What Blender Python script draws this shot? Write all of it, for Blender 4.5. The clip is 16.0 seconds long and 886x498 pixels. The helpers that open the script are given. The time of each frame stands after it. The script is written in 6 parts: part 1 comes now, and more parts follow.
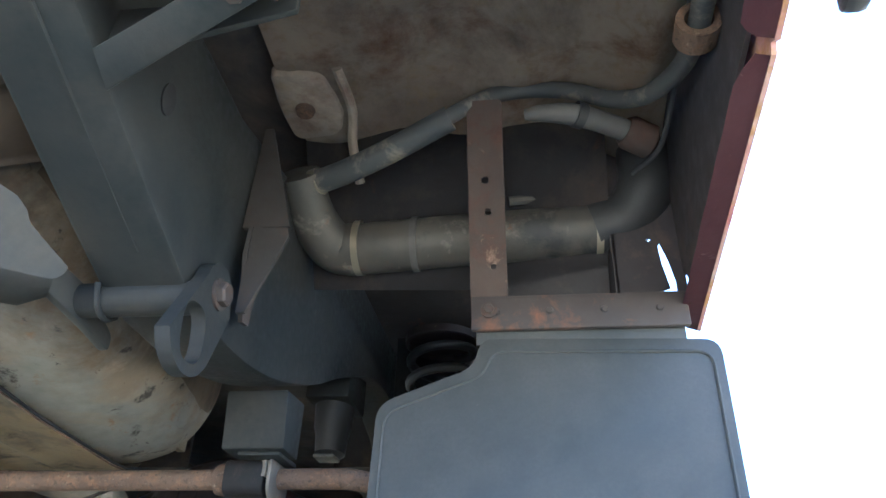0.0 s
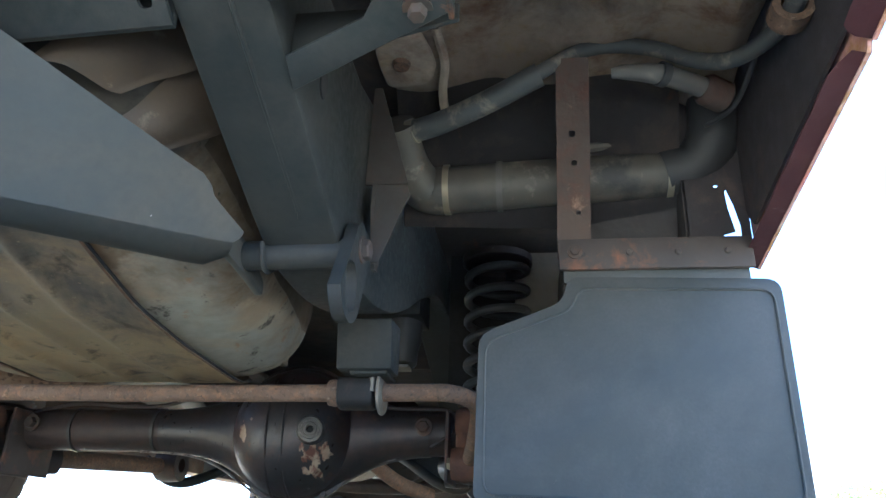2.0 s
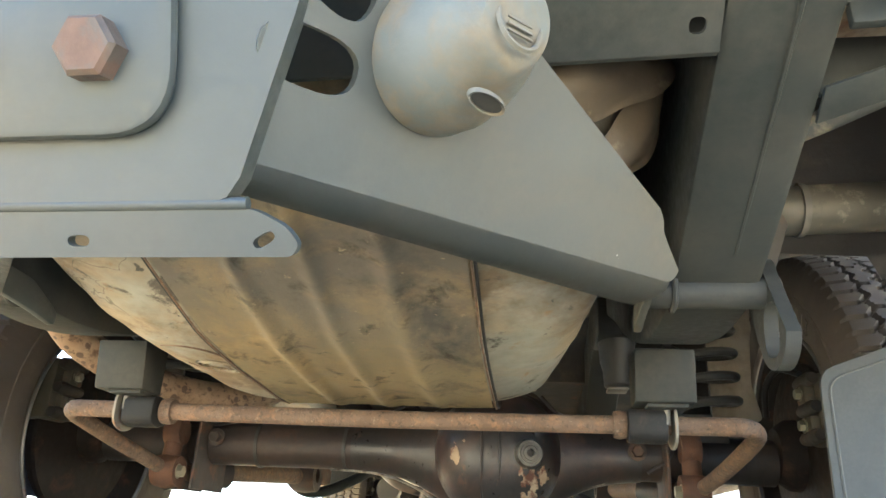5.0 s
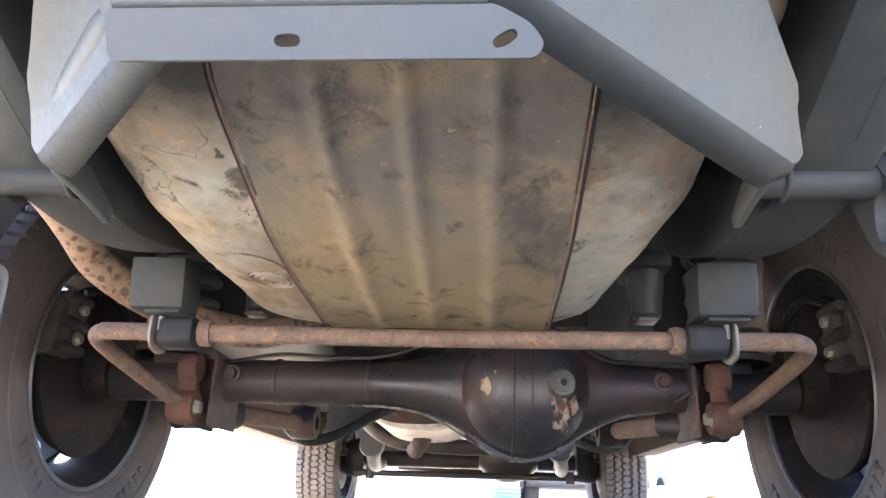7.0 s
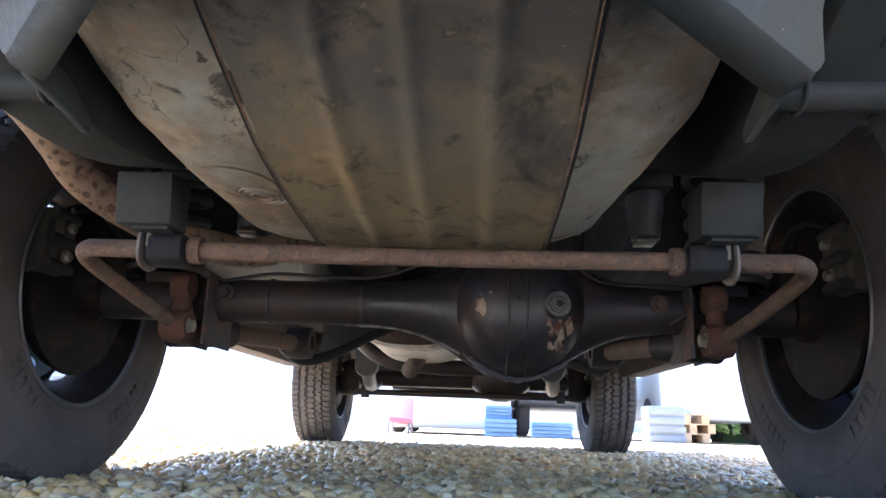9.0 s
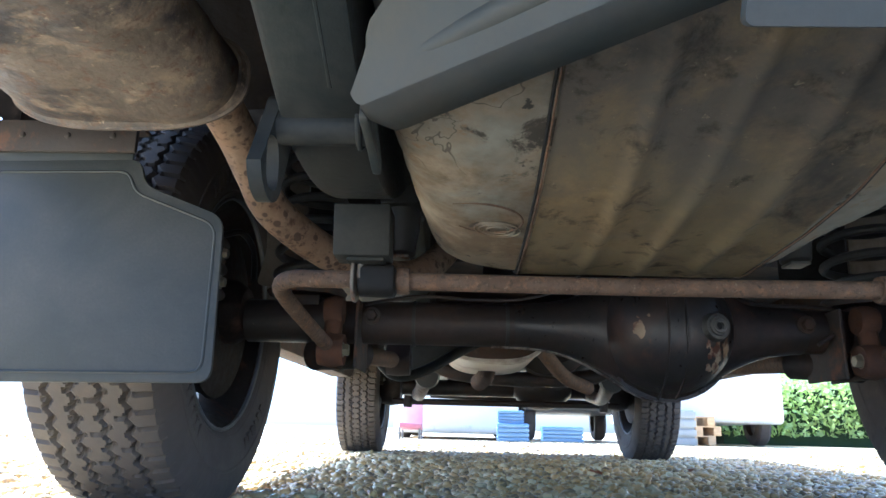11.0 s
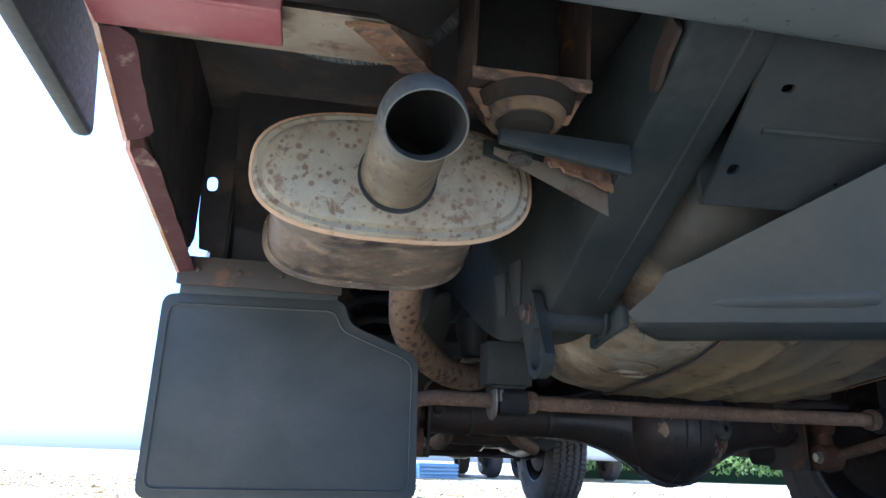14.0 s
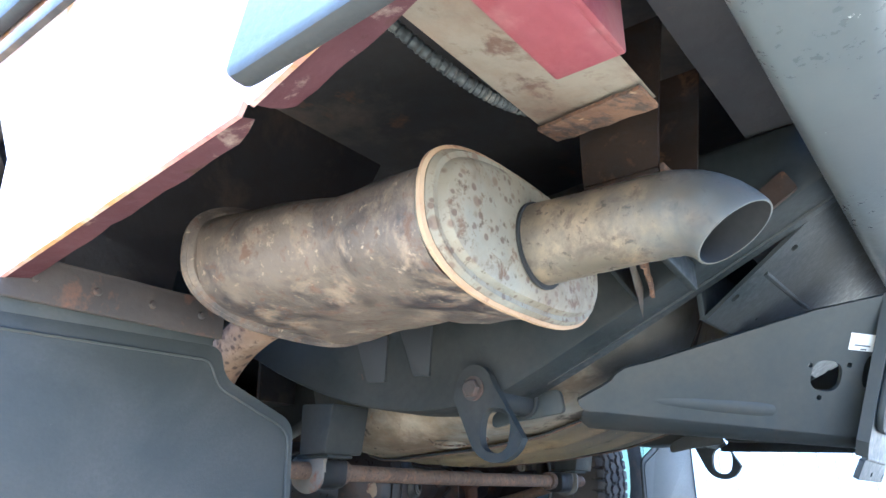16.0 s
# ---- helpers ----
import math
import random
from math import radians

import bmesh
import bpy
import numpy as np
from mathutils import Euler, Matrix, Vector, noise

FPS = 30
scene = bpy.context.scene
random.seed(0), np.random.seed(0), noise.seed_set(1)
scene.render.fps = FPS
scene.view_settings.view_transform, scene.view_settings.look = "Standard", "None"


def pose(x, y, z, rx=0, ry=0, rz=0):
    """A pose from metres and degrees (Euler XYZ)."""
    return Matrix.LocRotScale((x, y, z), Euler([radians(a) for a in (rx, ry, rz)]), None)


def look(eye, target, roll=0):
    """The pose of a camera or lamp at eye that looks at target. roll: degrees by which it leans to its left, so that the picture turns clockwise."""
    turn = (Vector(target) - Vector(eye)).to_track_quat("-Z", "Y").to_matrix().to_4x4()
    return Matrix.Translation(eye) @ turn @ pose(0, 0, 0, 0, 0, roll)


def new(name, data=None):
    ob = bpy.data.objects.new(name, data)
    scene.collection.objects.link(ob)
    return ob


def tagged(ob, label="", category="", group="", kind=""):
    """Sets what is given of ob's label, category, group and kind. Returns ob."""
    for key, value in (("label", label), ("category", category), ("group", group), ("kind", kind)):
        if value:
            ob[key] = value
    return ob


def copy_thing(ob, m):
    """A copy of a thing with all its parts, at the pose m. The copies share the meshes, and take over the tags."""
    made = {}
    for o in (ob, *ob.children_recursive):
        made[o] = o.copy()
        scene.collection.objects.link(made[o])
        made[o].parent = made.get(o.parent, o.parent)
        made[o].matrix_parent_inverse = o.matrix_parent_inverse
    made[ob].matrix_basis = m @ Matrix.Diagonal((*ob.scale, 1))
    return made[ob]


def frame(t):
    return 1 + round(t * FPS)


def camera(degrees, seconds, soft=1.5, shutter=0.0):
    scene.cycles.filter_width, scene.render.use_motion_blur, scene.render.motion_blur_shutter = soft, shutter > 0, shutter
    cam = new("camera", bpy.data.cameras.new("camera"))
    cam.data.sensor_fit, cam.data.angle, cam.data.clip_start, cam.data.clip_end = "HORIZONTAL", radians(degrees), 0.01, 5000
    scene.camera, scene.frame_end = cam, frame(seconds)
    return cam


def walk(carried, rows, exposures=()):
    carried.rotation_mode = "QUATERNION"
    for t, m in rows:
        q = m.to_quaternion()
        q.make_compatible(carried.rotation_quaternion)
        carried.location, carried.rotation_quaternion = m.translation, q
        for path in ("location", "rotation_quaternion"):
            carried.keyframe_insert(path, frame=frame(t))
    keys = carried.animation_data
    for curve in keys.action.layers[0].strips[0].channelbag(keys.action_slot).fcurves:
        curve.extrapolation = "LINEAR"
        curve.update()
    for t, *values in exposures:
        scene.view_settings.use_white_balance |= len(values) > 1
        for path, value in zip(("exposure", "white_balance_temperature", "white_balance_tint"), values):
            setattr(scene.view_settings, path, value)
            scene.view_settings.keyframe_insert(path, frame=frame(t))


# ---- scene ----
cam = camera(65.0, 16.0)
EXPOSURES = [(0.0, 3.25, 4320, 2), (1.0, 2.78, 4320, 2), (2.0, 2.95, 4224, 0), (3.0, 3.7, 4250, 2), (4.0, 3.98, 4450, 1), (5.0, 3.8, 5150, -3), (7.5, 3.95, 4450, 13), (8.0, 3.42, 4400, 12), (10.5, 1.95, 4464, 5), (11.5, 2.35, 4032, 1), (12.5, 2.3, 4080, 3), (14.0, 1.6, 3984, 4), (15.0, 2.2, 3900, 3), (16.0, 2.65, 3940, 3)]
PATH = [
    (0, (0.682, -1.189, 0.113), (0.436, 0.496, 1.162), 2.1),
    (0.5, (0.671, -1.224, 0.105), (0.421, 0.531, 1.031), 2.1),
    (1, (0.651, -1.256, 0.112), (0.4, 0.551, 0.933), 2.0),
    (1.5, (0.631, -1.293, 0.117), (0.374, 0.524, 0.914), 2.0),
    (2, (0.588, -1.31, 0.121), (0.33, 0.516, 0.897), 1.9),
    (2.5, (0.553, -1.322, 0.126), (0.278, 0.507, 0.886), 2.0),
    (3, (0.529, -1.343, 0.134), (0.245, 0.485, 0.896), 2.0),
    (3.5, (0.504, -1.356, 0.143), (0.213, 0.472, 0.901), 2.0),
    (4, (0.461, -1.362, 0.168), (0.173, 0.468, 0.922), 1.8),
    (4.5, (0.338, -1.342, 0.201), (0.057, 0.494, 0.944), 2.1),
    (5, (0.213, -1.327, 0.16), (-0.054, 0.503, 0.92), 3.0),
    (7.5, (0.071, -1.275, 0.088), (-0.036, 0.619, 0.722), 1.6),
    (8, (0.089, -1.266, 0.083), (-0.026, 0.652, 0.637), 1.9),
    (10.5, (-0.112, -1.257, 0.109), (-0.189, 0.683, 0.586), 2.0),
    (11, (-0.219, -1.284, 0.116), (-0.283, 0.651, 0.617), 1.5),
    (11.5, (-0.284, -1.322, 0.16), (-0.366, 0.616, 0.649), 1.9),
    (12, (-0.344, -1.413, 0.193), (-0.428, 0.517, 0.708), 2.0),
    (12.5, (-0.445, -1.47, 0.202), (-0.473, 0.458, 0.736), 2.2),
    (13, (-0.513, -1.509, 0.206), (-0.434, 0.41, 0.762), 2.1),
    (13.5, (-0.563, -1.514, 0.213), (-0.354, 0.389, 0.792), 2.0),
    (14, (-0.642, -1.477, 0.209), (-0.305, 0.406, 0.792), 2.0),
    (14.5, (-0.742, -1.437, 0.232), (-0.093, 0.355, 0.837), 1.7),
    (15, (-0.845, -1.345, 0.232), (0.116, 0.289, 0.869), 1.1),
    (15.5, (-0.95, -1.288, 0.237), (0.315, 0.11, 0.905), 0.6),
    (16, (-1.048, -1.15, 0.261), (0.45, -0.016, 0.945), -0.3),
]
walk(cam, [(t, look(eye, target, roll)) for t, eye, target, roll in PATH], EXPOSURES)

# ---- light ----
world = bpy.data.worlds.new("sky")
scene.world = world
world.use_nodes = True
wn = world.node_tree
sky = wn.nodes.new("ShaderNodeTexSky")
sky.sky_type, sky.sun_disc = "NISHITA", False
SUN_ELEV, SUN_AZ = 56.0, -48.0          # degrees; azimuth clockwise from ahead of the car
sky.sun_elevation, sky.sun_rotation = radians(SUN_ELEV), radians(SUN_AZ)
sky.air_density, sky.dust_density, sky.ozone_density = 0.7, 2.8, 0.4
wn.links.new(sky.outputs[0], wn.nodes["Background"].inputs[0])
wn.nodes["Background"].inputs[1].default_value = 0.15
sun = new("sun", bpy.data.lights.new("sun", "SUN"))
sun.data.energy, sun.data.angle, sun.data.color = 5.0, radians(1.0), (1.0, 0.96, 0.9)
sd = Vector((math.sin(radians(SUN_AZ)) * math.cos(radians(SUN_ELEV)), math.cos(radians(SUN_AZ)) * math.cos(radians(SUN_ELEV)), math.sin(radians(SUN_ELEV))))
sun.matrix_world = Matrix.Translation(sd * 20) @ (-sd).to_track_quat("-Z", "Y").to_matrix().to_4x4()


# ---- materials ----
def ramp(nt, fac, a, b, lo, hi):
    r = nt.nodes.new("ShaderNodeMapRange")
    r.inputs["From Min"].default_value, r.inputs["From Max"].default_value = a, b
    r.inputs["To Min"].default_value, r.inputs["To Max"].default_value = lo, hi
    nt.links.new(fac, r.inputs["Value"])
    return r.outputs["Result"]


def noise_tex(nt, vec, scale, detail=5.0, rough=0.6, dist=0.0):
    n = nt.nodes.new("ShaderNodeTexNoise")
    n.inputs["Scale"].default_value, n.inputs["Detail"].default_value = scale, detail
    n.inputs["Roughness"].default_value, n.inputs["Distortion"].default_value = rough, dist
    nt.links.new(vec, n.inputs["Vector"])
    return n.outputs["Fac"]


def blend(nt, fac, a, b):
    m = nt.nodes.new("ShaderNodeMix")
    m.data_type = "RGBA"
    nt.links.new(fac, m.inputs["Factor"])
    for sock, v in ((m.inputs[6], a), (m.inputs[7], b)):
        if isinstance(v, tuple):
            sock.default_value = (*v, 1)
        else:
            nt.links.new(v, sock)
    return m.outputs[2]


def surface(name, base, second, rough=0.5, metal=0.0, fine=60.0, wide=6.0, layers=(), bump=0.15, bump_scale=None,
            stretch=(1, 1, 1), rough_var=0.12, spec=0.5, island=0.0, veins=None, dots=(), zone=None):
    """A worn surface: base and second colours mixed at two scales; layers: (colour, scale, threshold, softness, roughness, metal) of rust, dirt or mud."""
    m = bpy.data.materials.new(name)
    m.use_nodes = True
    nt = m.node_tree
    bsdf = nt.nodes["Principled BSDF"]
    tc, mp = nt.nodes.new("ShaderNodeTexCoord"), nt.nodes.new("ShaderNodeMapping")
    mp.inputs["Scale"].default_value = stretch
    nt.links.new(tc.outputs["Object"], mp.inputs["Vector"])
    vec = mp.outputs["Vector"]
    n1, n2 = noise_tex(nt, vec, fine, 6.0), noise_tex(nt, vec, wide, 4.0, 0.55, 0.4)
    both = nt.nodes.new("ShaderNodeMath")
    both.operation = "MULTIPLY_ADD"
    nt.links.new(n2, both.inputs[0])
    both.inputs[1].default_value = 0.65
    scaled = nt.nodes.new("ShaderNodeMath")
    scaled.operation = "MULTIPLY"
    nt.links.new(n1, scaled.inputs[0])
    scaled.inputs[1].default_value = 0.35
    nt.links.new(scaled.outputs[0], both.inputs[2])
    col = blend(nt, ramp(nt, both.outputs[0], 0.36, 0.64, 0.0, 1.0), base, second)
    rgh = ramp(nt, n1, 0.3, 0.7, rough - rough_var, rough + rough_var)
    met = None
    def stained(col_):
        """Grades the colour into another along one axis, with a ragged border: for stains and the tank's painted shade.
        """
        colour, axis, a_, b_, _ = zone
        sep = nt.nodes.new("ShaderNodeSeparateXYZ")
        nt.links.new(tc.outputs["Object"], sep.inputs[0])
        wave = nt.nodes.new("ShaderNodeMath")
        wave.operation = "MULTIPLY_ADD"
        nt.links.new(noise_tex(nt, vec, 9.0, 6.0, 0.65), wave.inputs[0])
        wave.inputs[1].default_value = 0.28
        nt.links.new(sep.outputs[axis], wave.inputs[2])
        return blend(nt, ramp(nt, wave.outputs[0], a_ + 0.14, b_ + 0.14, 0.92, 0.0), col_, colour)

    if zone and not zone[4]:
        col = stained(col)
    if island:
        geo, hsv = nt.nodes.new("ShaderNodeNewGeometry"), nt.nodes.new("ShaderNodeHueSaturation")
        nt.links.new(ramp(nt, geo.outputs["Random Per Island"], 0, 1, 1 - island, 1 + island), hsv.inputs["Value"])
        nt.links.new(col, hsv.inputs["Color"])
        col = hsv.outputs["Color"]
    height = n1
    for k, (colour, scale, thr, soft_, r_, m_) in enumerate(layers):
        off = nt.nodes.new("ShaderNodeVectorMath")
        off.operation = "ADD"
        off.inputs[1].default_value = (3.1 * k + 1.7, 5.3 * k, 2.2 * k)
        nt.links.new(vec, off.inputs[0])
        f = ramp(nt, noise_tex(nt, off.outputs[0], scale, 8.0, 0.68, 0.3), thr - soft_, thr + soft_, 0.0, 1.0)
        dark = tuple(0.55 * c for c in colour)
        col = blend(nt, f, col, blend(nt, n1, dark, tuple(min(1.0, 1.35 * c) for c in colour)))
        mix = nt.nodes.new("ShaderNodeMix")
        nt.links.new(f, mix.inputs[0]), nt.links.new(rgh, mix.inputs[2])
        mix.inputs[3].default_value = r_
        rgh = mix.outputs[0]
        mm = nt.nodes.new("ShaderNodeMix")
        nt.links.new(f, mm.inputs[0])
        mm.inputs[2].default_value = metal
        mm.inputs[3].default_value = m_
        if met is not None:
            nt.links.new(met, mm.inputs[2])
        met = mm.outputs[0]
    if zone and zone[4]:
        col = stained(col)
    if veins:
        colour, scale, width = veins
        dist = nt.nodes.new("ShaderNodeMath")
        dist.operation = "SUBTRACT"
        dist.inputs[1].default_value = 0.52
        nt.links.new(noise_tex(nt, vec, scale, 3.0, 0.55, 0.6), dist.inputs[0])
        size = nt.nodes.new("ShaderNodeMath")
        size.operation = "ABSOLUTE"
        nt.links.new(dist.outputs[0], size.inputs[0])
        gate = ramp(nt, noise_tex(nt, vec, scale * 0.45, 2.0), 0.53, 0.6, 0.0, 0.85)
        line = nt.nodes.new("ShaderNodeMath")
        line.operation = "MULTIPLY"
        nt.links.new(ramp(nt, size.outputs[0], width * 0.4, width, 1.0, 0.0), line.inputs[0])
        nt.links.new(gate, line.inputs[1])
        col = blend(nt, line.outputs[0], col, colour)
    for colour, scale, size_ in dots:
        vor = nt.nodes.new("ShaderNodeTexVoronoi")
        vor.inputs["Scale"].default_value = scale
        nt.links.new(vec, vor.inputs["Vector"])
        tone = nt.nodes.new("ShaderNodeSeparateColor")
        nt.links.new(vor.outputs["Color"], tone.inputs[0])
        reach = ramp(nt, tone.outputs[0], 0.35, 1.0, 0.0, size_)
        ragged = nt.nodes.new("ShaderNodeMath")
        ragged.operation = "MULTIPLY_ADD"
        nt.links.new(n1, ragged.inputs[0])
        ragged.inputs[1].default_value = 0.25
        nt.links.new(vor.outputs["Distance"], ragged.inputs[2])
        edge_ = nt.nodes.new("ShaderNodeMath")
        edge_.operation = "SUBTRACT"
        nt.links.new(reach, edge_.inputs[0])
        nt.links.new(ragged.outputs[0], edge_.inputs[1])
        col = blend(nt, ramp(nt, edge_.outputs[0], -0.13, 0.02, 0.0, 0.9), col, colour)
    nt.links.new(col, bsdf.inputs["Base Color"])
    nt.links.new(rgh, bsdf.inputs["Roughness"])
    if met is not None:
        nt.links.new(met, bsdf.inputs["Metallic"])
    else:
        bsdf.inputs["Metallic"].default_value = metal
    bsdf.inputs["Specular IOR Level"].default_value = spec
    if bump:
        b = nt.nodes.new("ShaderNodeBump")
        b.inputs["Strength"].default_value, b.inputs["Distance"].default_value = bump, 0.003
        nt.links.new(noise_tex(nt, vec, bump_scale or fine * 1.4, 5.0) if bump_scale else height, b.inputs["Height"])
        nt.links.new(b.outputs[0], bsdf.inputs["Normal"])
    return m


RUST, RUST_DARK, DUST = (0.16, 0.075, 0.04), (0.075, 0.04, 0.028), (0.36, 0.31, 0.23)
m_chassis = surface("chassis grey paint", (0.0145, 0.0175, 0.0185), (0.0255, 0.0285, 0.029), 0.48, 0.0, 110, 12,
                    [((0.05, 0.047, 0.042), 5, 0.6, 0.2, 0.75, 0), (RUST, 13, 0.72, 0.04, 0.85, 0), ((0.4, 0.4, 0.38), 80, 0.755, 0.012, 0.8, 0)], 0.15, spec=0.16)
m_tow = surface("tow bar grey paint", (0.032, 0.0375, 0.0385), (0.041, 0.047, 0.048), 0.46, 0.0, 120, 6,
                [((0.075, 0.066, 0.05), 4, 0.62, 0.2, 0.7, 0), ((0.5, 0.5, 0.5), 75, 0.75, 0.012, 0.5, 0)], 0.06, spec=0.3)
# the zone paints shade into the colour towards the tank's rear
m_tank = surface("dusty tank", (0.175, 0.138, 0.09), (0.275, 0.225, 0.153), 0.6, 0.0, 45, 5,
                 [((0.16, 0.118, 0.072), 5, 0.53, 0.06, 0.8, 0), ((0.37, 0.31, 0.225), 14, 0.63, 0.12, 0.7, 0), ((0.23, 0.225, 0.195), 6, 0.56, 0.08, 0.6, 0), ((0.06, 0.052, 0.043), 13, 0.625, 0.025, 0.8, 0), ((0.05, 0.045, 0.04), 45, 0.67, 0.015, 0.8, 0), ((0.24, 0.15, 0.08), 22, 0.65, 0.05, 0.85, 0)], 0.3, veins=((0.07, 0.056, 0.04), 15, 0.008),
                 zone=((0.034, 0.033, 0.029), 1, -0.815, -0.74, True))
m_tank_side = surface("brown stained tank side", (0.1, 0.077, 0.052), (0.16, 0.122, 0.08), 0.7, 0.0, 45, 6, [((0.05, 0.043, 0.035), 7, 0.56, 0.1, 0.8, 0), ((0.25, 0.2, 0.14), 16, 0.64, 0.08, 0.8, 0)], 0.3)
# dark copy of the tank colour: shade painted on its rear end and left side
m_tank_shade = surface("tank end with painted shade", (0.036, 0.038, 0.035), (0.062, 0.06, 0.05), 0.75, 0.0, 45, 6, [((0.1, 0.08, 0.055), 9, 0.6, 0.12, 0.85, 0), ((0.025, 0.028, 0.026), 8, 0.6, 0.08, 0.8, 0)], 0.3)
m_shield = surface("muddy tank shield", (0.32, 0.262, 0.155), (0.42, 0.345, 0.205), 0.7, 0.0, 60, 7,
                   [((0.44, 0.33, 0.175), 6, 0.57, 0.12, 0.85, 0), ((0.115, 0.108, 0.098), 5, 0.61, 0.07, 0.7, 0), ((0.1, 0.086, 0.068), 22, 0.62, 0.07, 0.85, 0), ((0.5, 0.42, 0.29), 110, 0.68, 0.05, 0.9, 0), ((0.6, 0.52, 0.4), 42, 0.735, 0.02, 0.9, 0)], 0.35,
                   zone=((0.19, 0.172, 0.15), 1, -0.72, -0.5, False))
m_silencer = surface("aluminised steel with rust", (0.185, 0.16, 0.112), (0.245, 0.215, 0.155), 0.58, 0.12, 60, 8,
                     [((0.205, 0.2, 0.165), 9, 0.58, 0.1, 0.55, 0), ((0.135, 0.1, 0.066), 10, 0.6, 0.1, 0.8, 0), ((0.12, 0.08, 0.05), 60, 0.61, 0.05, 0.85, 0), ((0.085, 0.055, 0.036), 120, 0.63, 0.05, 0.9, 0)], 0.25,
                     dots=(((0.125, 0.085, 0.054), 78, 0.52), ((0.1, 0.068, 0.045), 140, 0.5)))
m_silencer_body = surface("stained silencer shell", (0.095, 0.077, 0.061), (0.155, 0.122, 0.093), 0.62, 0.2, 50, 10,
                          [((0.032, 0.026, 0.027), 9, 0.535, 0.06, 0.5, 0), ((0.25, 0.19, 0.13), 19, 0.6, 0.07, 0.85, 0), ((0.12, 0.075, 0.05), 60, 0.6, 0.06, 0.9, 0), ((0.3, 0.24, 0.17), 120, 0.64, 0.05, 0.9, 0)], 0.7)
m_pipe = surface("rust spotted pipe", (0.19, 0.118, 0.07), (0.27, 0.182, 0.115), 0.75, 0.0, 90, 12,
                 [((0.3, 0.22, 0.15), 10, 0.58, 0.1, 0.8, 0), ((0.09, 0.055, 0.037), 34, 0.6, 0.07, 0.9, 0), ((0.075, 0.046, 0.033), 90, 0.6, 0.06, 0.9, 0)], 0.5,
                 dots=(((0.07, 0.045, 0.033), 85, 0.62),))
m_tail = surface("heat stained tail pipe", (0.088, 0.073, 0.05), (0.145, 0.116, 0.077), 0.5, 0.25, 60, 14,
                 [((0.2, 0.15, 0.088), 18, 0.58, 0.08, 0.6, 0.1), ((0.075, 0.056, 0.038), 45, 0.58, 0.06, 0.7, 0), ((0.06, 0.045, 0.032), 120, 0.62, 0.04, 0.8, 0)], 0.15,
                 zone=((0.082, 0.083, 0.078), 1, -1.05, -0.985, True))
m_seam = surface("orange tan seam", (0.3, 0.19, 0.1), (0.38, 0.27, 0.16), 0.7, 0.0, 70, 12, [(RUST, 20, 0.6, 0.06, 0.85, 0)], 0.25)
# soot in the pipe bore; painted shade in holes, gaps and recesses
m_soot_shade = surface("soot and shade black", (0.012, 0.012, 0.013), (0.02, 0.02, 0.02), 0.9, 0, 80, 10, bump=0.1)
m_rust = surface("rusted steel", (0.042, 0.031, 0.0255), (0.067, 0.047, 0.037), 0.82, 0.0, 70, 12,
                 [(RUST_DARK, 20, 0.57, 0.07, 0.9, 0), ((0.22, 0.155, 0.11), 30, 0.66, 0.05, 0.9, 0)], 0.4)
m_flakes = surface("orange rust flakes", (0.11, 0.058, 0.03), (0.175, 0.1, 0.053), 0.9, 0.0, 90, 30, [((0.06, 0.04, 0.03), 45, 0.52, 0.05, 0.9, 0), ((0.36, 0.25, 0.14), 60, 0.66, 0.04, 0.9, 0)], 0.9)
m_bar = surface("brown rusted bar", (0.088, 0.056, 0.037), (0.135, 0.09, 0.06), 0.8, 0.0, 150, 25,
                [((0.19, 0.11, 0.062), 60, 0.58, 0.08, 0.9, 0), ((0.06, 0.044, 0.034), 160, 0.6, 0.06, 0.9, 0), ((0.23, 0.18, 0.13), 170, 0.64, 0.05, 0.9, 0)], 0.7)
m_axle = surface("oily axle casing", (0.02, 0.0195, 0.0205), (0.036, 0.0315, 0.03), 0.42, 0.1, 60, 7,
                 [((0.046, 0.033, 0.03), 6, 0.54, 0.11, 0.55, 0), ((0.062, 0.037, 0.027), 17, 0.62, 0.08, 0.75, 0), ((0.17, 0.135, 0.1), 42, 0.715, 0.03, 0.8, 0)], 0.35, spec=0.32)
m_cover = surface("stained diff cover", (0.019, 0.0185, 0.02), (0.03, 0.027, 0.027), 0.36, 0.1, 60, 7,
                  [((0.052, 0.031, 0.026), 7, 0.56, 0.08, 0.5, 0), ((0.095, 0.048, 0.03), 16, 0.66, 0.05, 0.7, 0), ((0.2, 0.16, 0.12), 36, 0.725, 0.02, 0.8, 0)], 0.25, stretch=(1.3, 1, 1))
m_bushing = surface("black bush rubber", (0.011, 0.011, 0.012), (0.019, 0.0185, 0.019), 0.5, 0, 90, 9, [((0.05, 0.04, 0.033), 16, 0.64, 0.08, 0.8, 0)], 0.2, spec=0.15)
m_black = surface("black rubber", (0.024, 0.025, 0.027), (0.042, 0.042, 0.042), 0.55, 0, 90, 9, bump=0.15)
m_flap = surface("black rubber mud flap", (0.036, 0.039, 0.037), (0.046, 0.049, 0.046), 0.5, 0, 260, 5,
                 [((0.085, 0.083, 0.077), 6, 0.62, 0.2, 0.7, 0), ((0.12, 0.115, 0.1), 60, 0.72, 0.05, 0.8, 0)], 0.08, spec=0.3)
m_tyre = surface("dusty tyre rubber", (0.07, 0.059, 0.053), (0.1, 0.085, 0.075), 0.85, 0, 70, 9,
                 [((0.12, 0.1, 0.08), 14, 0.62, 0.12, 0.9, 0)], 0.15)
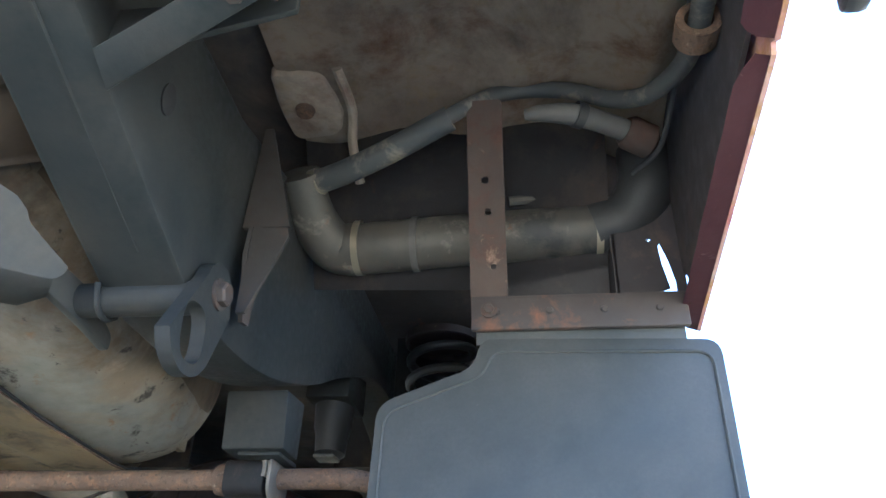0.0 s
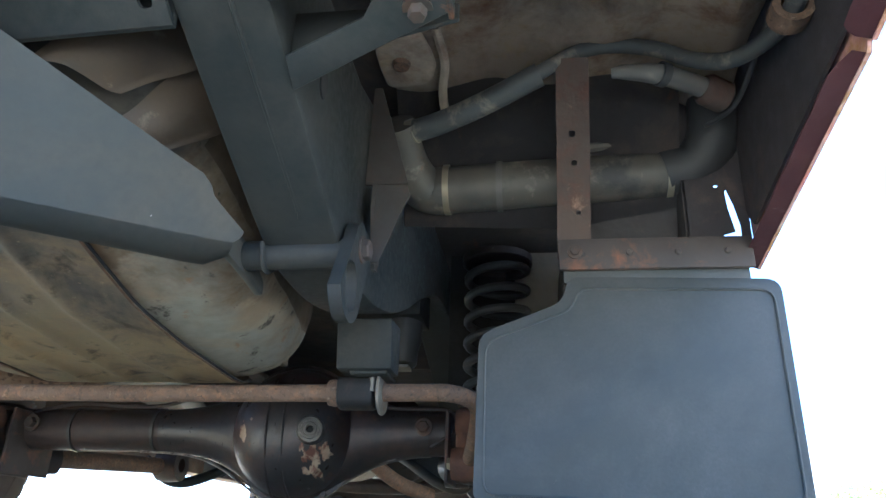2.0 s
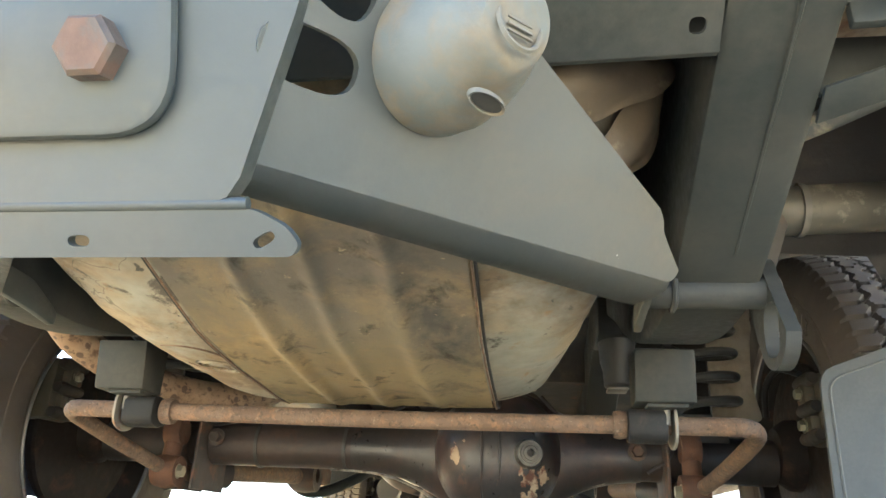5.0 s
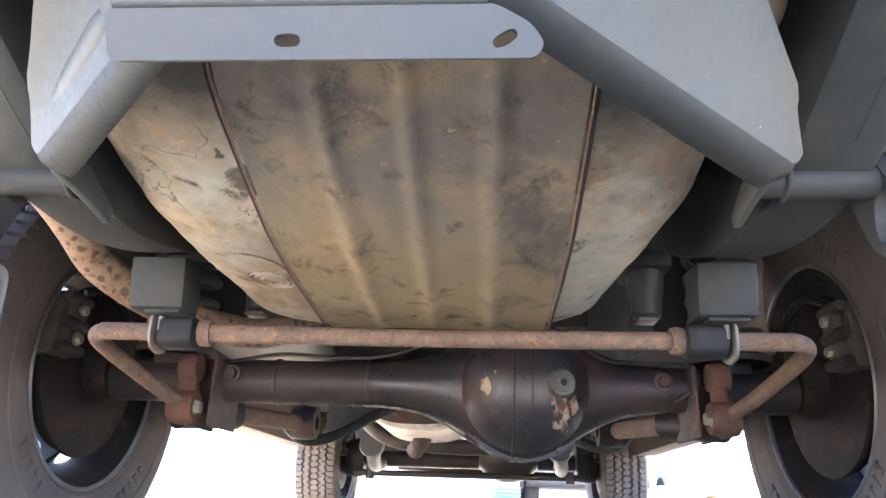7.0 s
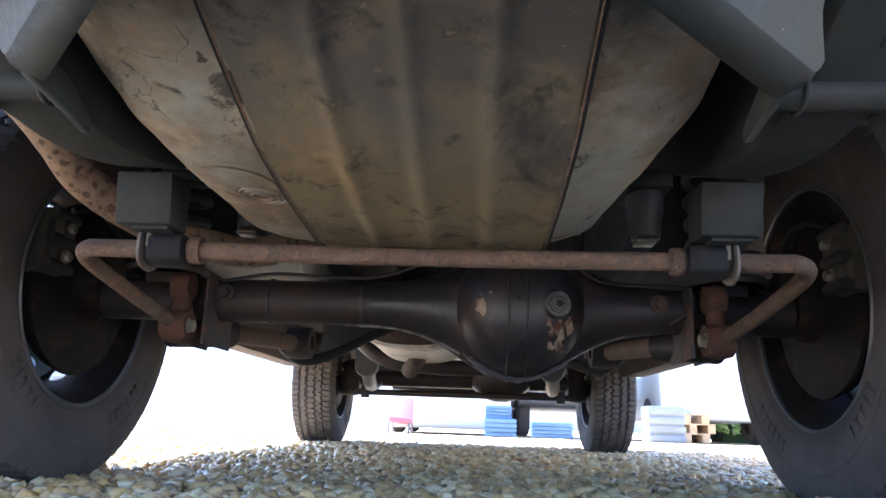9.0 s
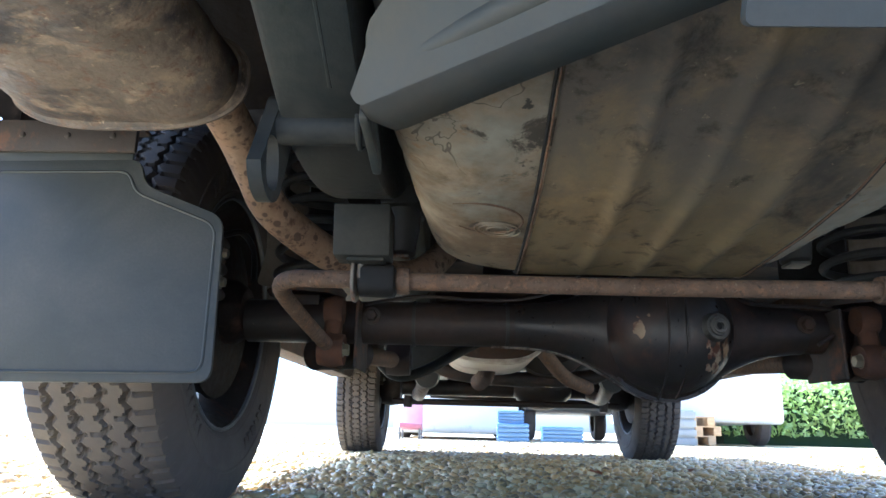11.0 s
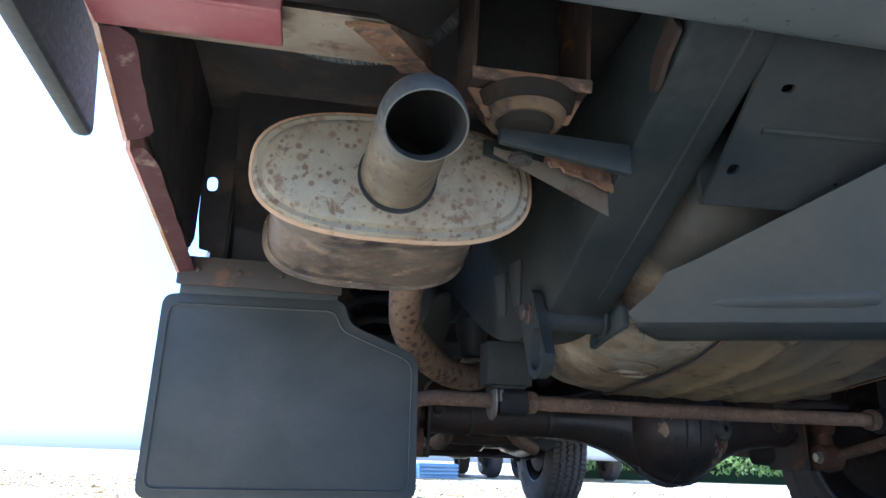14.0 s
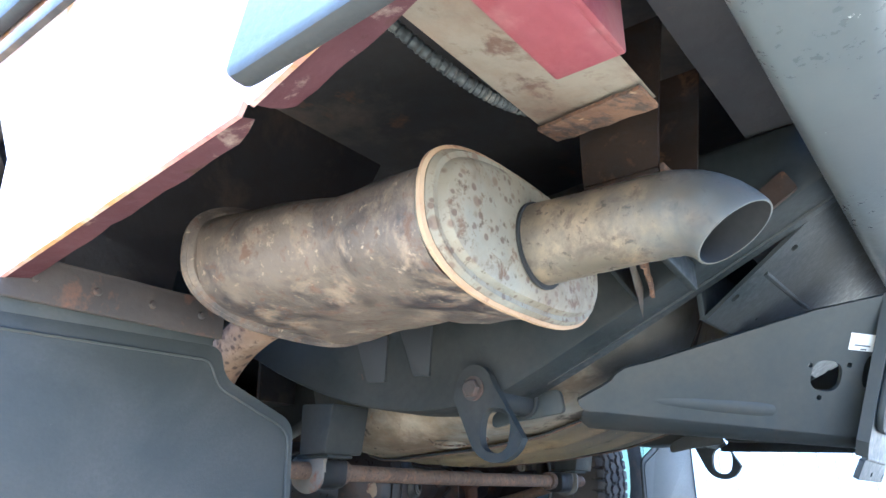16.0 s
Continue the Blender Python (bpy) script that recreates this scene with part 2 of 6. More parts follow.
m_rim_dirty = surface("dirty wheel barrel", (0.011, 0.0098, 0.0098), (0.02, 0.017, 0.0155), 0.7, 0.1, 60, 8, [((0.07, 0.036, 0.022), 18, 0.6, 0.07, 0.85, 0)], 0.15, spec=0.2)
m_rim = surface("grey wheel steel", (0.12, 0.118, 0.118), (0.19, 0.188, 0.185), 0.45, 0.4, 60, 8, [(RUST, 18, 0.64, 0.07, 0.85, 0)], 0.1)
m_hub = surface("brake dust", (0.042, 0.036, 0.034), (0.065, 0.053, 0.047), 0.8, 0.1, 60, 9, [(RUST, 20, 0.6, 0.08, 0.9, 0)], 0.3)
m_caliper = surface("dusty caliper", (0.055, 0.05, 0.037), (0.085, 0.075, 0.055), 0.7, 0.2, 60, 15, [(RUST, 30, 0.6, 0.06, 0.9, 0)], 0.25)
m_floor = surface("underfloor sealant", (0.028, 0.0265, 0.028), (0.043, 0.039, 0.0395), 0.8, 0, 35, 4,
                  [((0.13, 0.1, 0.075), 6, 0.62, 0.12, 0.9, 0), (RUST, 10, 0.68, 0.06, 0.9, 0)], 0.5)
m_floor_rusty = surface("brown underfloor", (0.34, 0.28, 0.215), (0.43, 0.36, 0.27), 0.85, 0, 50, 5,
                        [((0.36, 0.28, 0.18), 40, 0.6, 0.08, 0.9, 0), (RUST, 7, 0.6, 0.08, 0.9, 0), ((0.1, 0.085, 0.08), 5, 0.6, 0.12, 0.85, 0)], 0.5)
m_arch = surface("dark arch sealant", (0.026, 0.0235, 0.027), (0.041, 0.0355, 0.037), 0.75, 0, 40, 5, [((0.13, 0.09, 0.07), 8, 0.64, 0.1, 0.9, 0)], 0.4)
m_corner = surface("dull red paint", (0.13, 0.026, 0.034), (0.17, 0.046, 0.054), 0.45, 0, 120, 5, [((0.28, 0.15, 0.14), 6, 0.64, 0.1, 0.6, 0), (RUST, 24, 0.68, 0.04, 0.9, 0)], 0.12)
m_red = surface("faded red paint", (0.3, 0.035, 0.04), (0.36, 0.055, 0.055), 0.35, 0, 150, 4,
                [((0.46, 0.35, 0.3), 4, 0.46, 0.1, 0.6, 0), ((0.36, 0.2, 0.07), 13, 0.54, 0.05, 0.85, 0), ((0.5, 0.4, 0.34), 30, 0.71, 0.03, 0.8, 0)], 0.1)
m_flange = surface("red oxide edge", (0.078, 0.024, 0.033), (0.12, 0.05, 0.059), 0.7, 0, 80, 14,
                   [((0.34, 0.26, 0.22), 28, 0.66, 0.05, 0.9, 0), (RUST_DARK, 20, 0.64, 0.05, 0.9, 0)], 0.3)
m_beige = surface("beige primer", (0.17, 0.146, 0.11), (0.22, 0.19, 0.145), 0.7, 0, 70, 7, [((0.15, 0.1, 0.065), 9, 0.54, 0.12, 0.85, 0), ((0.1, 0.06, 0.04), 30, 0.6, 0.06, 0.85, 0), ((0.07, 0.06, 0.05), 6, 0.58, 0.12, 0.8, 0)], 0.25)
m_panel = surface("pale dusty inner panel", (0.2, 0.178, 0.148), (0.27, 0.24, 0.2), 0.7, 0, 50, 6, [((0.15, 0.12, 0.09), 8, 0.6, 0.12, 0.85, 0)], 0.15)
m_stay = surface("dark stained steel", (0.021, 0.019, 0.017), (0.034, 0.029, 0.025), 0.7, 0.0, 70, 12, [((0.06, 0.038, 0.026), 18, 0.6, 0.08, 0.85, 0)], 0.3)
m_mount = surface("caked brown rubber", (0.0115, 0.0102, 0.0085), (0.02, 0.017, 0.0135), 0.85, 0, 70, 12, [((0.04, 0.025, 0.016), 18, 0.62, 0.08, 0.85, 0)], 0.3, spec=0.15)
m_corroded = surface("corroded bracket steel", (0.02, 0.0145, 0.012), (0.038, 0.025, 0.018), 0.85, 0, 70, 12, [((0.12, 0.06, 0.027), 24, 0.61, 0.06, 0.9, 0), ((0.03, 0.028, 0.026), 12, 0.58, 0.08, 0.8, 0)], 0.5, spec=0.2)
m_ochre = surface("ochre rusted ring", (0.06, 0.04, 0.02), (0.1, 0.065, 0.03), 0.85, 0, 80, 20, [((0.03, 0.022, 0.018), 30, 0.55, 0.07, 0.85, 0)], 0.4)
m_bumper = surface("grey bumper paint", (0.062, 0.068, 0.071), (0.08, 0.087, 0.09), 0.34, 0.0, 140, 5, [((0.75, 0.75, 0.72), 55, 0.7, 0.008, 0.8, 0), ((0.1, 0.1, 0.095), 4, 0.62, 0.15, 0.5, 0)], 0.05, spec=0.6)
m_plastic = surface("black plastic", (0.033, 0.034, 0.036), (0.043, 0.044, 0.046), 0.6, 0, 200, 6, bump=0.1, spec=0.25)
m_hose = surface("grey rubber hose", (0.05, 0.054, 0.055), (0.08, 0.08, 0.075), 0.6, 0, 80, 12, [(DUST, 14, 0.62, 0.1, 0.85, 0)], 0.15)
m_filler = surface("dusty filler pipe", (0.06, 0.057, 0.05), (0.1, 0.092, 0.076), 0.55, 0.2, 60, 11, [((0.27, 0.245, 0.2), 16, 0.63, 0.06, 0.85, 0), ((0.03, 0.03, 0.03), 9, 0.6, 0.05, 0.6, 0), (RUST, 24, 0.66, 0.05, 0.9, 0)], 0.2)
m_clip = surface("zinc clip", (0.28, 0.25, 0.18), (0.36, 0.33, 0.25), 0.4, 0.6, 80, 14, bump=0.1)
m_tape = surface("torn grey tape", (0.085, 0.081, 0.074), (0.125, 0.12, 0.108), 0.65, 0, 60, 15, bump=0.15)
m_bolt = surface("rusty bolt head", (0.045, 0.0365, 0.031), (0.066, 0.052, 0.044), 0.7, 0.2, 90, 30, [((0.075, 0.046, 0.033), 40, 0.52, 0.06, 0.9, 0)], 0.3)
m_link = surface("orange rusty casting", (0.07, 0.033, 0.02), (0.105, 0.05, 0.028), 0.85, 0.0, 90, 25, [(RUST_DARK, 30, 0.55, 0.06, 0.9, 0)], 0.5)
m_steel = surface("dull bare steel", (0.13, 0.12, 0.105), (0.18, 0.165, 0.14), 0.55, 0.4, 80, 16, [(RUST, 28, 0.58, 0.06, 0.9, 0)], 0.25)
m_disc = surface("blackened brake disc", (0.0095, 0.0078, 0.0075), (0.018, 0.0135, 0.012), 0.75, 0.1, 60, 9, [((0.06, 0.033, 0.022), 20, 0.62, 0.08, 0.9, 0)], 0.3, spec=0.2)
m_label = surface("worn white label", (0.75, 0.75, 0.72), (0.68, 0.67, 0.63), 0.5, 0, 60, 20, [((0.4, 0.4, 0.38), 60, 0.66, 0.02, 0.7, 0)], 0.05)
m_print = surface("dark print", (0.1, 0.1, 0.1), (0.14, 0.14, 0.14), 0.6, 0, 60, 20, bump=0.0)
m_can = surface("bright exhaust box", (0.6, 0.55, 0.48), (0.72, 0.68, 0.6), 0.5, 0.2, 60, 6, [(RUST, 9, 0.62, 0.1, 0.85, 0)], 0.2)
m_bluepaint = surface("blue brush paint", (0.16, 0.22, 0.32), (0.2, 0.27, 0.38), 0.6, 0, 60, 10, bump=0.1)


# ---- mesh helpers ----
def mesh_of(name, bm, smooth=0.6):
    bmesh.ops.recalc_face_normals(bm, faces=bm.faces)
    me = bpy.data.meshes.new(name)
    bm.to_mesh(me)
    bm.free()
    if smooth:
        me.shade_smooth()
        me.set_sharp_from_angle(angle=smooth)
    return me


def thing(name, label, category, group="", kind="", at=(0, 0, 0)):
    ob = new(name)
    ob.empty_display_size = 0.05
    ob.location = at
    return tagged(ob, label, category, group, kind)


def part(name, bm, material, parent, label="", smooth=0.6):
    ob = new(name, mesh_of(name, bm, smooth))
    ob.data.materials.append(material)
    if parent is not None:
        ob.parent = parent
        ob.matrix_parent_inverse = Matrix.Translation(-parent.location) if parent.type == "EMPTY" else Matrix()
    if label:
        ob["label"] = label
    return ob


def solo(name, bm, material, label, category, group="", kind="", smooth=0.6):
    ob = part(name, bm, material, None, "", smooth)
    return tagged(ob, label, category, group, kind)


def bevelled(bm, width, segments=2, angle=0.5):
    edges = [e for e in bm.edges if len(e.link_faces) == 2 and e.calc_face_angle(0) > angle]
    if width and edges:
        bmesh.ops.bevel(bm, geom=edges, offset=width, segments=segments, profile=0.5, affect="EDGES", clamp_overlap=True)
    return bm


def box(x0, x1, y0, y1, z0, z1, bev=0.003, m=None):
    bm = bmesh.new()
    bmesh.ops.create_cube(bm, size=1.0, matrix=Matrix.Translation(((x0 + x1) / 2, (y0 + y1) / 2, (z0 + z1) / 2)) @ Matrix.Diagonal((abs(x1 - x0), abs(y1 - y0), abs(z1 - z0), 1)))
    bevelled(bm, bev)
    if m is not None:
        bm.transform(m)
    return bm


def prism(points, lo, hi, axis="x", bev=0.002, holes=(), m=None):
    """A flat outline pulled out along an axis. points: (u, v) in the two other axes in order. holes: (u, v, radius u, radius v, turn)."""
    bm = bmesh.new()
    put = {"x": lambda u, v, w: (w, u, v), "y": lambda u, v, w: (u, w, v), "z": lambda u, v, w: (u, v, w)}[axis]
    loops = [points]
    for u, v, ru, rv, turn in holes:
        c, s = math.cos(turn), math.sin(turn)
        ring = []
        for k in range(28):
            a = 2 * math.pi * k / 28
            ex = abs(math.cos(a)) ** 0.75 * math.copysign(1, math.cos(a)) * ru
            ey = abs(math.sin(a)) ** 0.75 * math.copysign(1, math.sin(a)) * rv
            ring.append((u + c * ex - s * ey, v + s * ex + c * ey))
        loops.append(ring)
    edges = []
    for loop in loops:
        vs = [bm.verts.new(put(u, v, lo)) for u, v in loop]
        edges += [bm.edges.new((vs[i], vs[(i + 1) % len(vs)])) for i in range(len(vs))]
    if len(loops) == 1:
        bm.faces.new([e.verts[0] for e in edges])
    else:
        bmesh.ops.triangle_fill(bm, use_beauty=True, use_dissolve=False, edges=edges)
    faces = list(bm.faces)
    ext = bmesh.ops.extrude_face_region(bm, geom=faces)
    d = Vector(put(0, 0, hi)) - Vector(put(0, 0, lo))
    bmesh.ops.translate(bm, vec=d, verts=[g for g in ext["geom"] if isinstance(g, bmesh.types.BMVert)])
    if len(loops) == 1:
        bevelled(bm, bev)
    if m is not None:
        bm.transform(m)
    return bm


def rounded(points, r, n=5):
    """The outline with its corners rounded."""
    out = []
    for i, p in enumerate(points):
        a, b, c = Vector(points[i - 1]), Vector(p), Vector(points[(i + 1) % len(points)])
        u, v = (a - b), (c - b)
        k = min(r, u.length * 0.45, v.length * 0.45)
        u.normalize(), v.normalize()
        p0, p1 = b + u * k, b + v * k
        for j in range(n + 1):
            t = j / n
            q = (1 - t) ** 2 * p0 + 2 * t * (1 - t) * b + t * t * p1
            out.append((q.x, q.y))
    return out


def spline(points, per=8):
    """A smooth line through the points."""
    ps = [Vector(p) for p in points]
    ps = [ps[0] * 2 - ps[1]] + ps + [ps[-1] * 2 - ps[-2]]
    out = []
    for i in range(1, len(ps) - 2):
        a, b, c, d = ps[i - 1:i + 3]
        for k in range(per):
            t = k / per
            out.append(0.5 * ((2 * b) + (c - a) * t + (2 * a - 5 * b + 4 * c - d) * t * t + (3 * b - a - 3 * c + d) * t ** 3))
    out.append(ps[-2])
    return out


def tube(points, r, seg=14, smooth_path=True, per=8, cap=True, ring=None):
    """A round bar along a line. r: a radius or a function of the way along, 0 to 1."""
    path = spline(points, per) if smooth_path else [Vector(p) for p in points]
    bm = bmesh.new()
    rings, n = [], len(path)
    up = Vector((0, 0, 1))
    for i, p in enumerate(path):
        t = (path[min(i + 1, n - 1)] - path[max(i - 1, 0)]).normalized()
        side = t.cross(up)
        if side.length < 0.05:
            side = t.cross(Vector((1, 0, 0)))
        side.normalize()
        top = side.cross(t)
        rad = r(i / (n - 1)) if callable(r) else r
        rings.append([bm.verts.new(p + rad * (math.cos(2 * math.pi * k / seg) * side + math.sin(2 * math.pi * k / seg) * top)) for k in range(seg)])
        up = top
    for a, b in zip(rings, rings[1:]):
        for k in range(seg):
            bm.faces.new((a[k], a[(k + 1) % seg], b[(k + 1) % seg], b[k]))
    if cap:
        bm.faces.new(rings[0][::-1]), bm.faces.new(rings[-1])
    return bm


def lathe(profile, axis_m, seg=32, closed=False):
    """(radius, height) pairs turned round the z axis of axis_m."""
    bm = bmesh.new()
    rings = []
    for r, h in profile:
        if r < 1e-5:
            rings.append([bm.verts.new((0, 0, h))])
        else:
            rings.append([bm.verts.new((r * math.cos(2 * math.pi * k / seg), r * math.sin(2 * math.pi * k / seg), h)) for k in range(seg)])
    pairs = list(zip(rings, rings[1:])) + ([(rings[-1], rings[0])] if closed else [])
    for a, b in pairs:
        for k in range(seg):
            q = [a[k % len(a)], a[(k + 1) % len(a)], b[(k + 1) % len(b)], b[k % len(b)]]
            q = list(dict.fromkeys(q))
            if len(q) > 2:
                bm.faces.new(q)
    bm.transform(axis_m)
    return bm


def along(p, q):
    """The pose whose z axis runs from p towards q."""
    d = Vector(q) - Vector(p)
    return Matrix.Translation(p) @ d.to_track_quat("Z", "Y").to_matrix().to_4x4()


def merge(*bms):
    """Several pieces of one part."""
    out = bmesh.new()
    for b in bms:
        me = bpy.data.meshes.new("piece")
        b.to_mesh(me)
        b.free()
        out.from_mesh(me)
        bpy.data.meshes.remove(me)
    return out


def dented(bm, amount, scale, seed=0.0):
    for v in bm.verts:
        v.co += amount * noise.noise_vector(v.co * scale + Vector((seed, seed, seed)))
    return bm


def hexbolt(p, q, r, h, washer=0.0):
    """A hexagon head at p that points towards q."""
    pieces = [lathe([(0, 0), (r, 0), (r, h * 0.8), (r * 0.85, h), (0, h)], along(p, q), 6)]
    if washer:
        pieces.append(lathe([(0, -0.002), (washer, -0.002), (washer, 0.002), (0, 0.002)], along(p, q), 20))
    return merge(*pieces)


# ---- ground ----
def ground_height(x, y):
    return -0.018 + 0.012 * noise.noise(Vector((x * 0.9, y * 0.9, 0.0))) + 0.006 * noise.noise(Vector((x * 4.0, y * 4.0, 3.0)))


m_gravel = surface("wet gravel", (0.62, 0.41, 0.19), (0.75, 0.57, 0.33), 0.5, 0, 40, 1.2,
                   [((0.5, 0.4, 0.25), 3, 0.58, 0.1, 0.6, 0), ((0.1, 0.08, 0.06), 90, 0.6, 0.05, 0.4, 0)], 0.8)
m_stones = surface("mixed flint stones", (0.7, 0.48, 0.18), (0.9, 0.7, 0.36), 0.36, 0, 30, 9, bump=0.1, spec=0.5)
sn = m_stones.node_tree
pick, tones, tint = sn.nodes.new("ShaderNodeNewGeometry"), sn.nodes.new("ShaderNodeValToRGB"), sn.nodes.new("ShaderNodeMix")
tint.data_type, tint.inputs[0].default_value = "RGBA", 0.8
for at_, tone_ in ((0.0, (0.2, 0.135, 0.075)), (0.1, (0.42, 0.27, 0.12)), (0.3, (0.78, 0.49, 0.16)), (0.5, (0.85, 0.58, 0.23)), (0.64, (0.6, 0.43, 0.2)), (0.8, (0.93, 0.72, 0.36)), (1.0, (0.95, 0.82, 0.52))):
    stop_ = tones.color_ramp.elements[0] if at_ == 0.0 else tones.color_ramp.elements[-1] if at_ == 1.0 else tones.color_ramp.elements.new(at_)
    stop_.color = (*tone_, 1)
sn.links.new(pick.outputs["Random Per Island"], tones.inputs[0])
base_in = sn.nodes["Principled BSDF"].inputs["Base Color"]
sn.links.new(base_in.links[0].from_socket, tint.inputs[6])
sn.links.new(tones.outputs[0], tint.inputs[7])
sn.links.new(tint.outputs[2], base_in)
m_leaf = surface("fallen leaf", (0.4, 0.1, 0.03), (0.45, 0.2, 0.04), 0.6, 0, 60, 20, bump=0.1)


def ground_mesh():
    bm = bmesh.new()
    xs = sorted(set([-900, -300, -60, -30, -15, -8, -5] + [round(-3.5 + 0.1 * k, 3) for k in range(71)] + [5, 8, 15, 30, 60, 300, 900]))
    ys = sorted(set([-900, -300, -30, -15, -8, -5] + [round(-3 + 0.1 * k, 3) for k in range(81)] + [7, 10, 16, 30, 60, 120, 400, 1200]))
    grid = [[bm.verts.new((x, y, ground_height(x, y) if abs(x) < 3.6 and -3.1 < y < 5.1 else -0.02)) for x in xs] for y in ys]
    for j in range(len(ys) - 1):
        for i in range(len(xs) - 1):
            bm.faces.new((grid[j][i], grid[j][i + 1], grid[j + 1][i + 1], grid[j + 1][i]))
    return bm


solo("ground", ground_mesh(), m_gravel, "brown and grey flint gravel yard under the parked car", "ground", kind="structure")


def stones_mesh():
    """Loose flints: jittered low pebbles, joined."""
    rng = np.random.default_rng(7)
    t = (1 + 5 ** 0.5) / 2
    base = np.array([(-1, t, 0), (1, t, 0), (-1, -t, 0), (1, -t, 0), (0, -1, t), (0, 1, t), (0, -1, -t), (0, 1, -t), (t, 0, -1), (t, 0, 1), (-t, 0, -1), (-t, 0, 1)], float)
    base /= np.linalg.norm(base[0])
    tri = np.array([(0, 11, 5), (0, 5, 1), (0, 1, 7), (0, 7, 10), (0, 10, 11), (1, 5, 9), (5, 11, 4), (11, 10, 2), (10, 7, 6), (7, 1, 8)])
    tri = np.vstack([tri, [(3, 9, 4), (3, 4, 2), (3, 2, 6), (3, 6, 8), (3, 8, 9), (4, 9, 5), (2, 4, 11), (6, 2, 10), (8, 6, 7), (9, 8, 1)]])
    spots = []
    for x0, x1, y0, y1, n, lo, hi in ((-1.3, 1.6, -0.95, 0.8, 15000, 0.006, 0.014), (-1.8, 2.2, 0.8, 3.2, 14000, 0.007, 0.016), (-4.0, 5.0, 3.2, 7.0, 9000, 0.01, 0.02), (-3.0, -1.3, -1.2, 1.2, 4000, 0.008, 0.016)):
        spots.append(np.c_[rng.uniform(x0, x1, n), rng.uniform(y0, y1, n), rng.uniform(0, 1, n) ** 1.6 * (hi - lo) + lo])
    spots = np.vstack(spots)
    n = len(spots)
    verts = base[None] * (1 + rng.uniform(-0.22, 0.22, (n, 12, 1)))
    verts *= np.stack([rng.uniform(0.8, 1.4, n), rng.uniform(0.7, 1.1, n), rng.uniform(0.45, 0.85, n)], -1)[:, None]
    a, b = rng.uniform(0, 6.28, n), rng.uniform(-0.5, 0.5, n)
    ca, sa, cb, sb = np.cos(a), np.sin(a), np.cos(b), np.sin(b)
    x, y, z = verts[..., 0].copy(), verts[..., 1].copy(), verts[..., 2].copy()
    y, z = cb[:, None] * y - sb[:, None] * z, sb[:, None] * y + cb[:, None] * z
    x, y = ca[:, None] * x - sa[:, None] * y, sa[:, None] * x + ca[:, None] * y
    r = spots[:, 2][:, None]
    h = np.array([ground_height(px, py) if abs(px) < 3.6 and -3.1 < py < 5.1 else -0.02 for px, py, _ in spots])
    co = np.stack([spots[:, 0][:, None] + r * x, spots[:, 1][:, None] + r * y, (h + spots[:, 2] * rng.uniform(0.1, 0.7, n))[:, None] + r * z], -1)
    faces = (tri[None] + 12 * np.arange(n)[:, None, None]).reshape(-1, 3)
    me = bpy.data.meshes.new("gravel")
    me.vertices.add(12 * n)
    me.vertices.foreach_set("co", co.reshape(-1))
    me.loops.add(3 * len(faces))
    me.loops.foreach_set("vertex_index", faces.reshape(-1))
    me.polygons.add(len(faces))
    me.polygons.foreach_set("loop_start", np.arange(0, 3 * len(faces), 3))
    me.polygons.foreach_set("loop_total", np.full(len(faces), 3))
    me.update(calc_edges=True)
    me.shade_smooth()
    me.materials.append(m_stones)
    return me


tagged(new("gravel", stones_mesh()), "loose wet brown, grey and white flint gravel", "gravel", kind="stuff")

for lx, ly, lr in ((1.15, 0.95, 0.3), (0.55, 1.2, 1.4), (0.2, 1.0, 2.0), (0.85, 0.2, 0.8)):
    leaf = bmesh.new()
    vs = [leaf.verts.new((u * 0.035, v * 0.016, 0.006 * (1 - abs(u)) + 0.004 * abs(v))) for u, v in ((-1, 0), (-0.4, 0.8), (0.3, 1), (1, 0), (0.3, -1), (-0.4, -0.8))]
    mid = [leaf.verts.new((u * 0.035, 0, 0.001)) for u in (-0.4, 0.3)]
    for f in ((0, 6, 1), (1, 6, 7, 2), (2, 7, 3), (3, 7, 4), (4, 7, 6, 5), (5, 6, 0)):
        leaf.faces.new([(vs + mid)[k] for k in f])
    bmesh.ops.solidify(leaf, geom=leaf.faces[:], thickness=0.0006)
    leaf.transform(pose(lx, ly, ground_height(lx, ly) + 0.012, 8, -6, math.degrees(lr)))
    solo("fallen_leaf", leaf, m_leaf, "dry orange-brown fallen leaf on the gravel", "leaf", "fallen leaves")


# ---- chassis ----
def rail_profile():
    low = [(-1.11, 0.551), (-0.95, 0.474), (-0.735, 0.378), (-0.66, 0.364), (-0.571, 0.367), (-0.471, 0.389), (-0.36, 0.43), (-0.268, 0.474), (-0.18, 0.51), (-0.07, 0.548),
           (0.1, 0.56), (0.35, 0.5), (0.6, 0.42), (0.9, 0.4), (2.95, 0.4)]
    low = [(p.x, p.y) for p in spline([(y, z, 0) for y, z in low], 4)]
    return low + [(2.95, 0.52), (0.9, 0.52), (0.5, 0.6), (0.1, 0.67), (-0.3, 0.66), (-0.7, 0.58), (-1.075, 0.6), (-1.11, 0.6)]


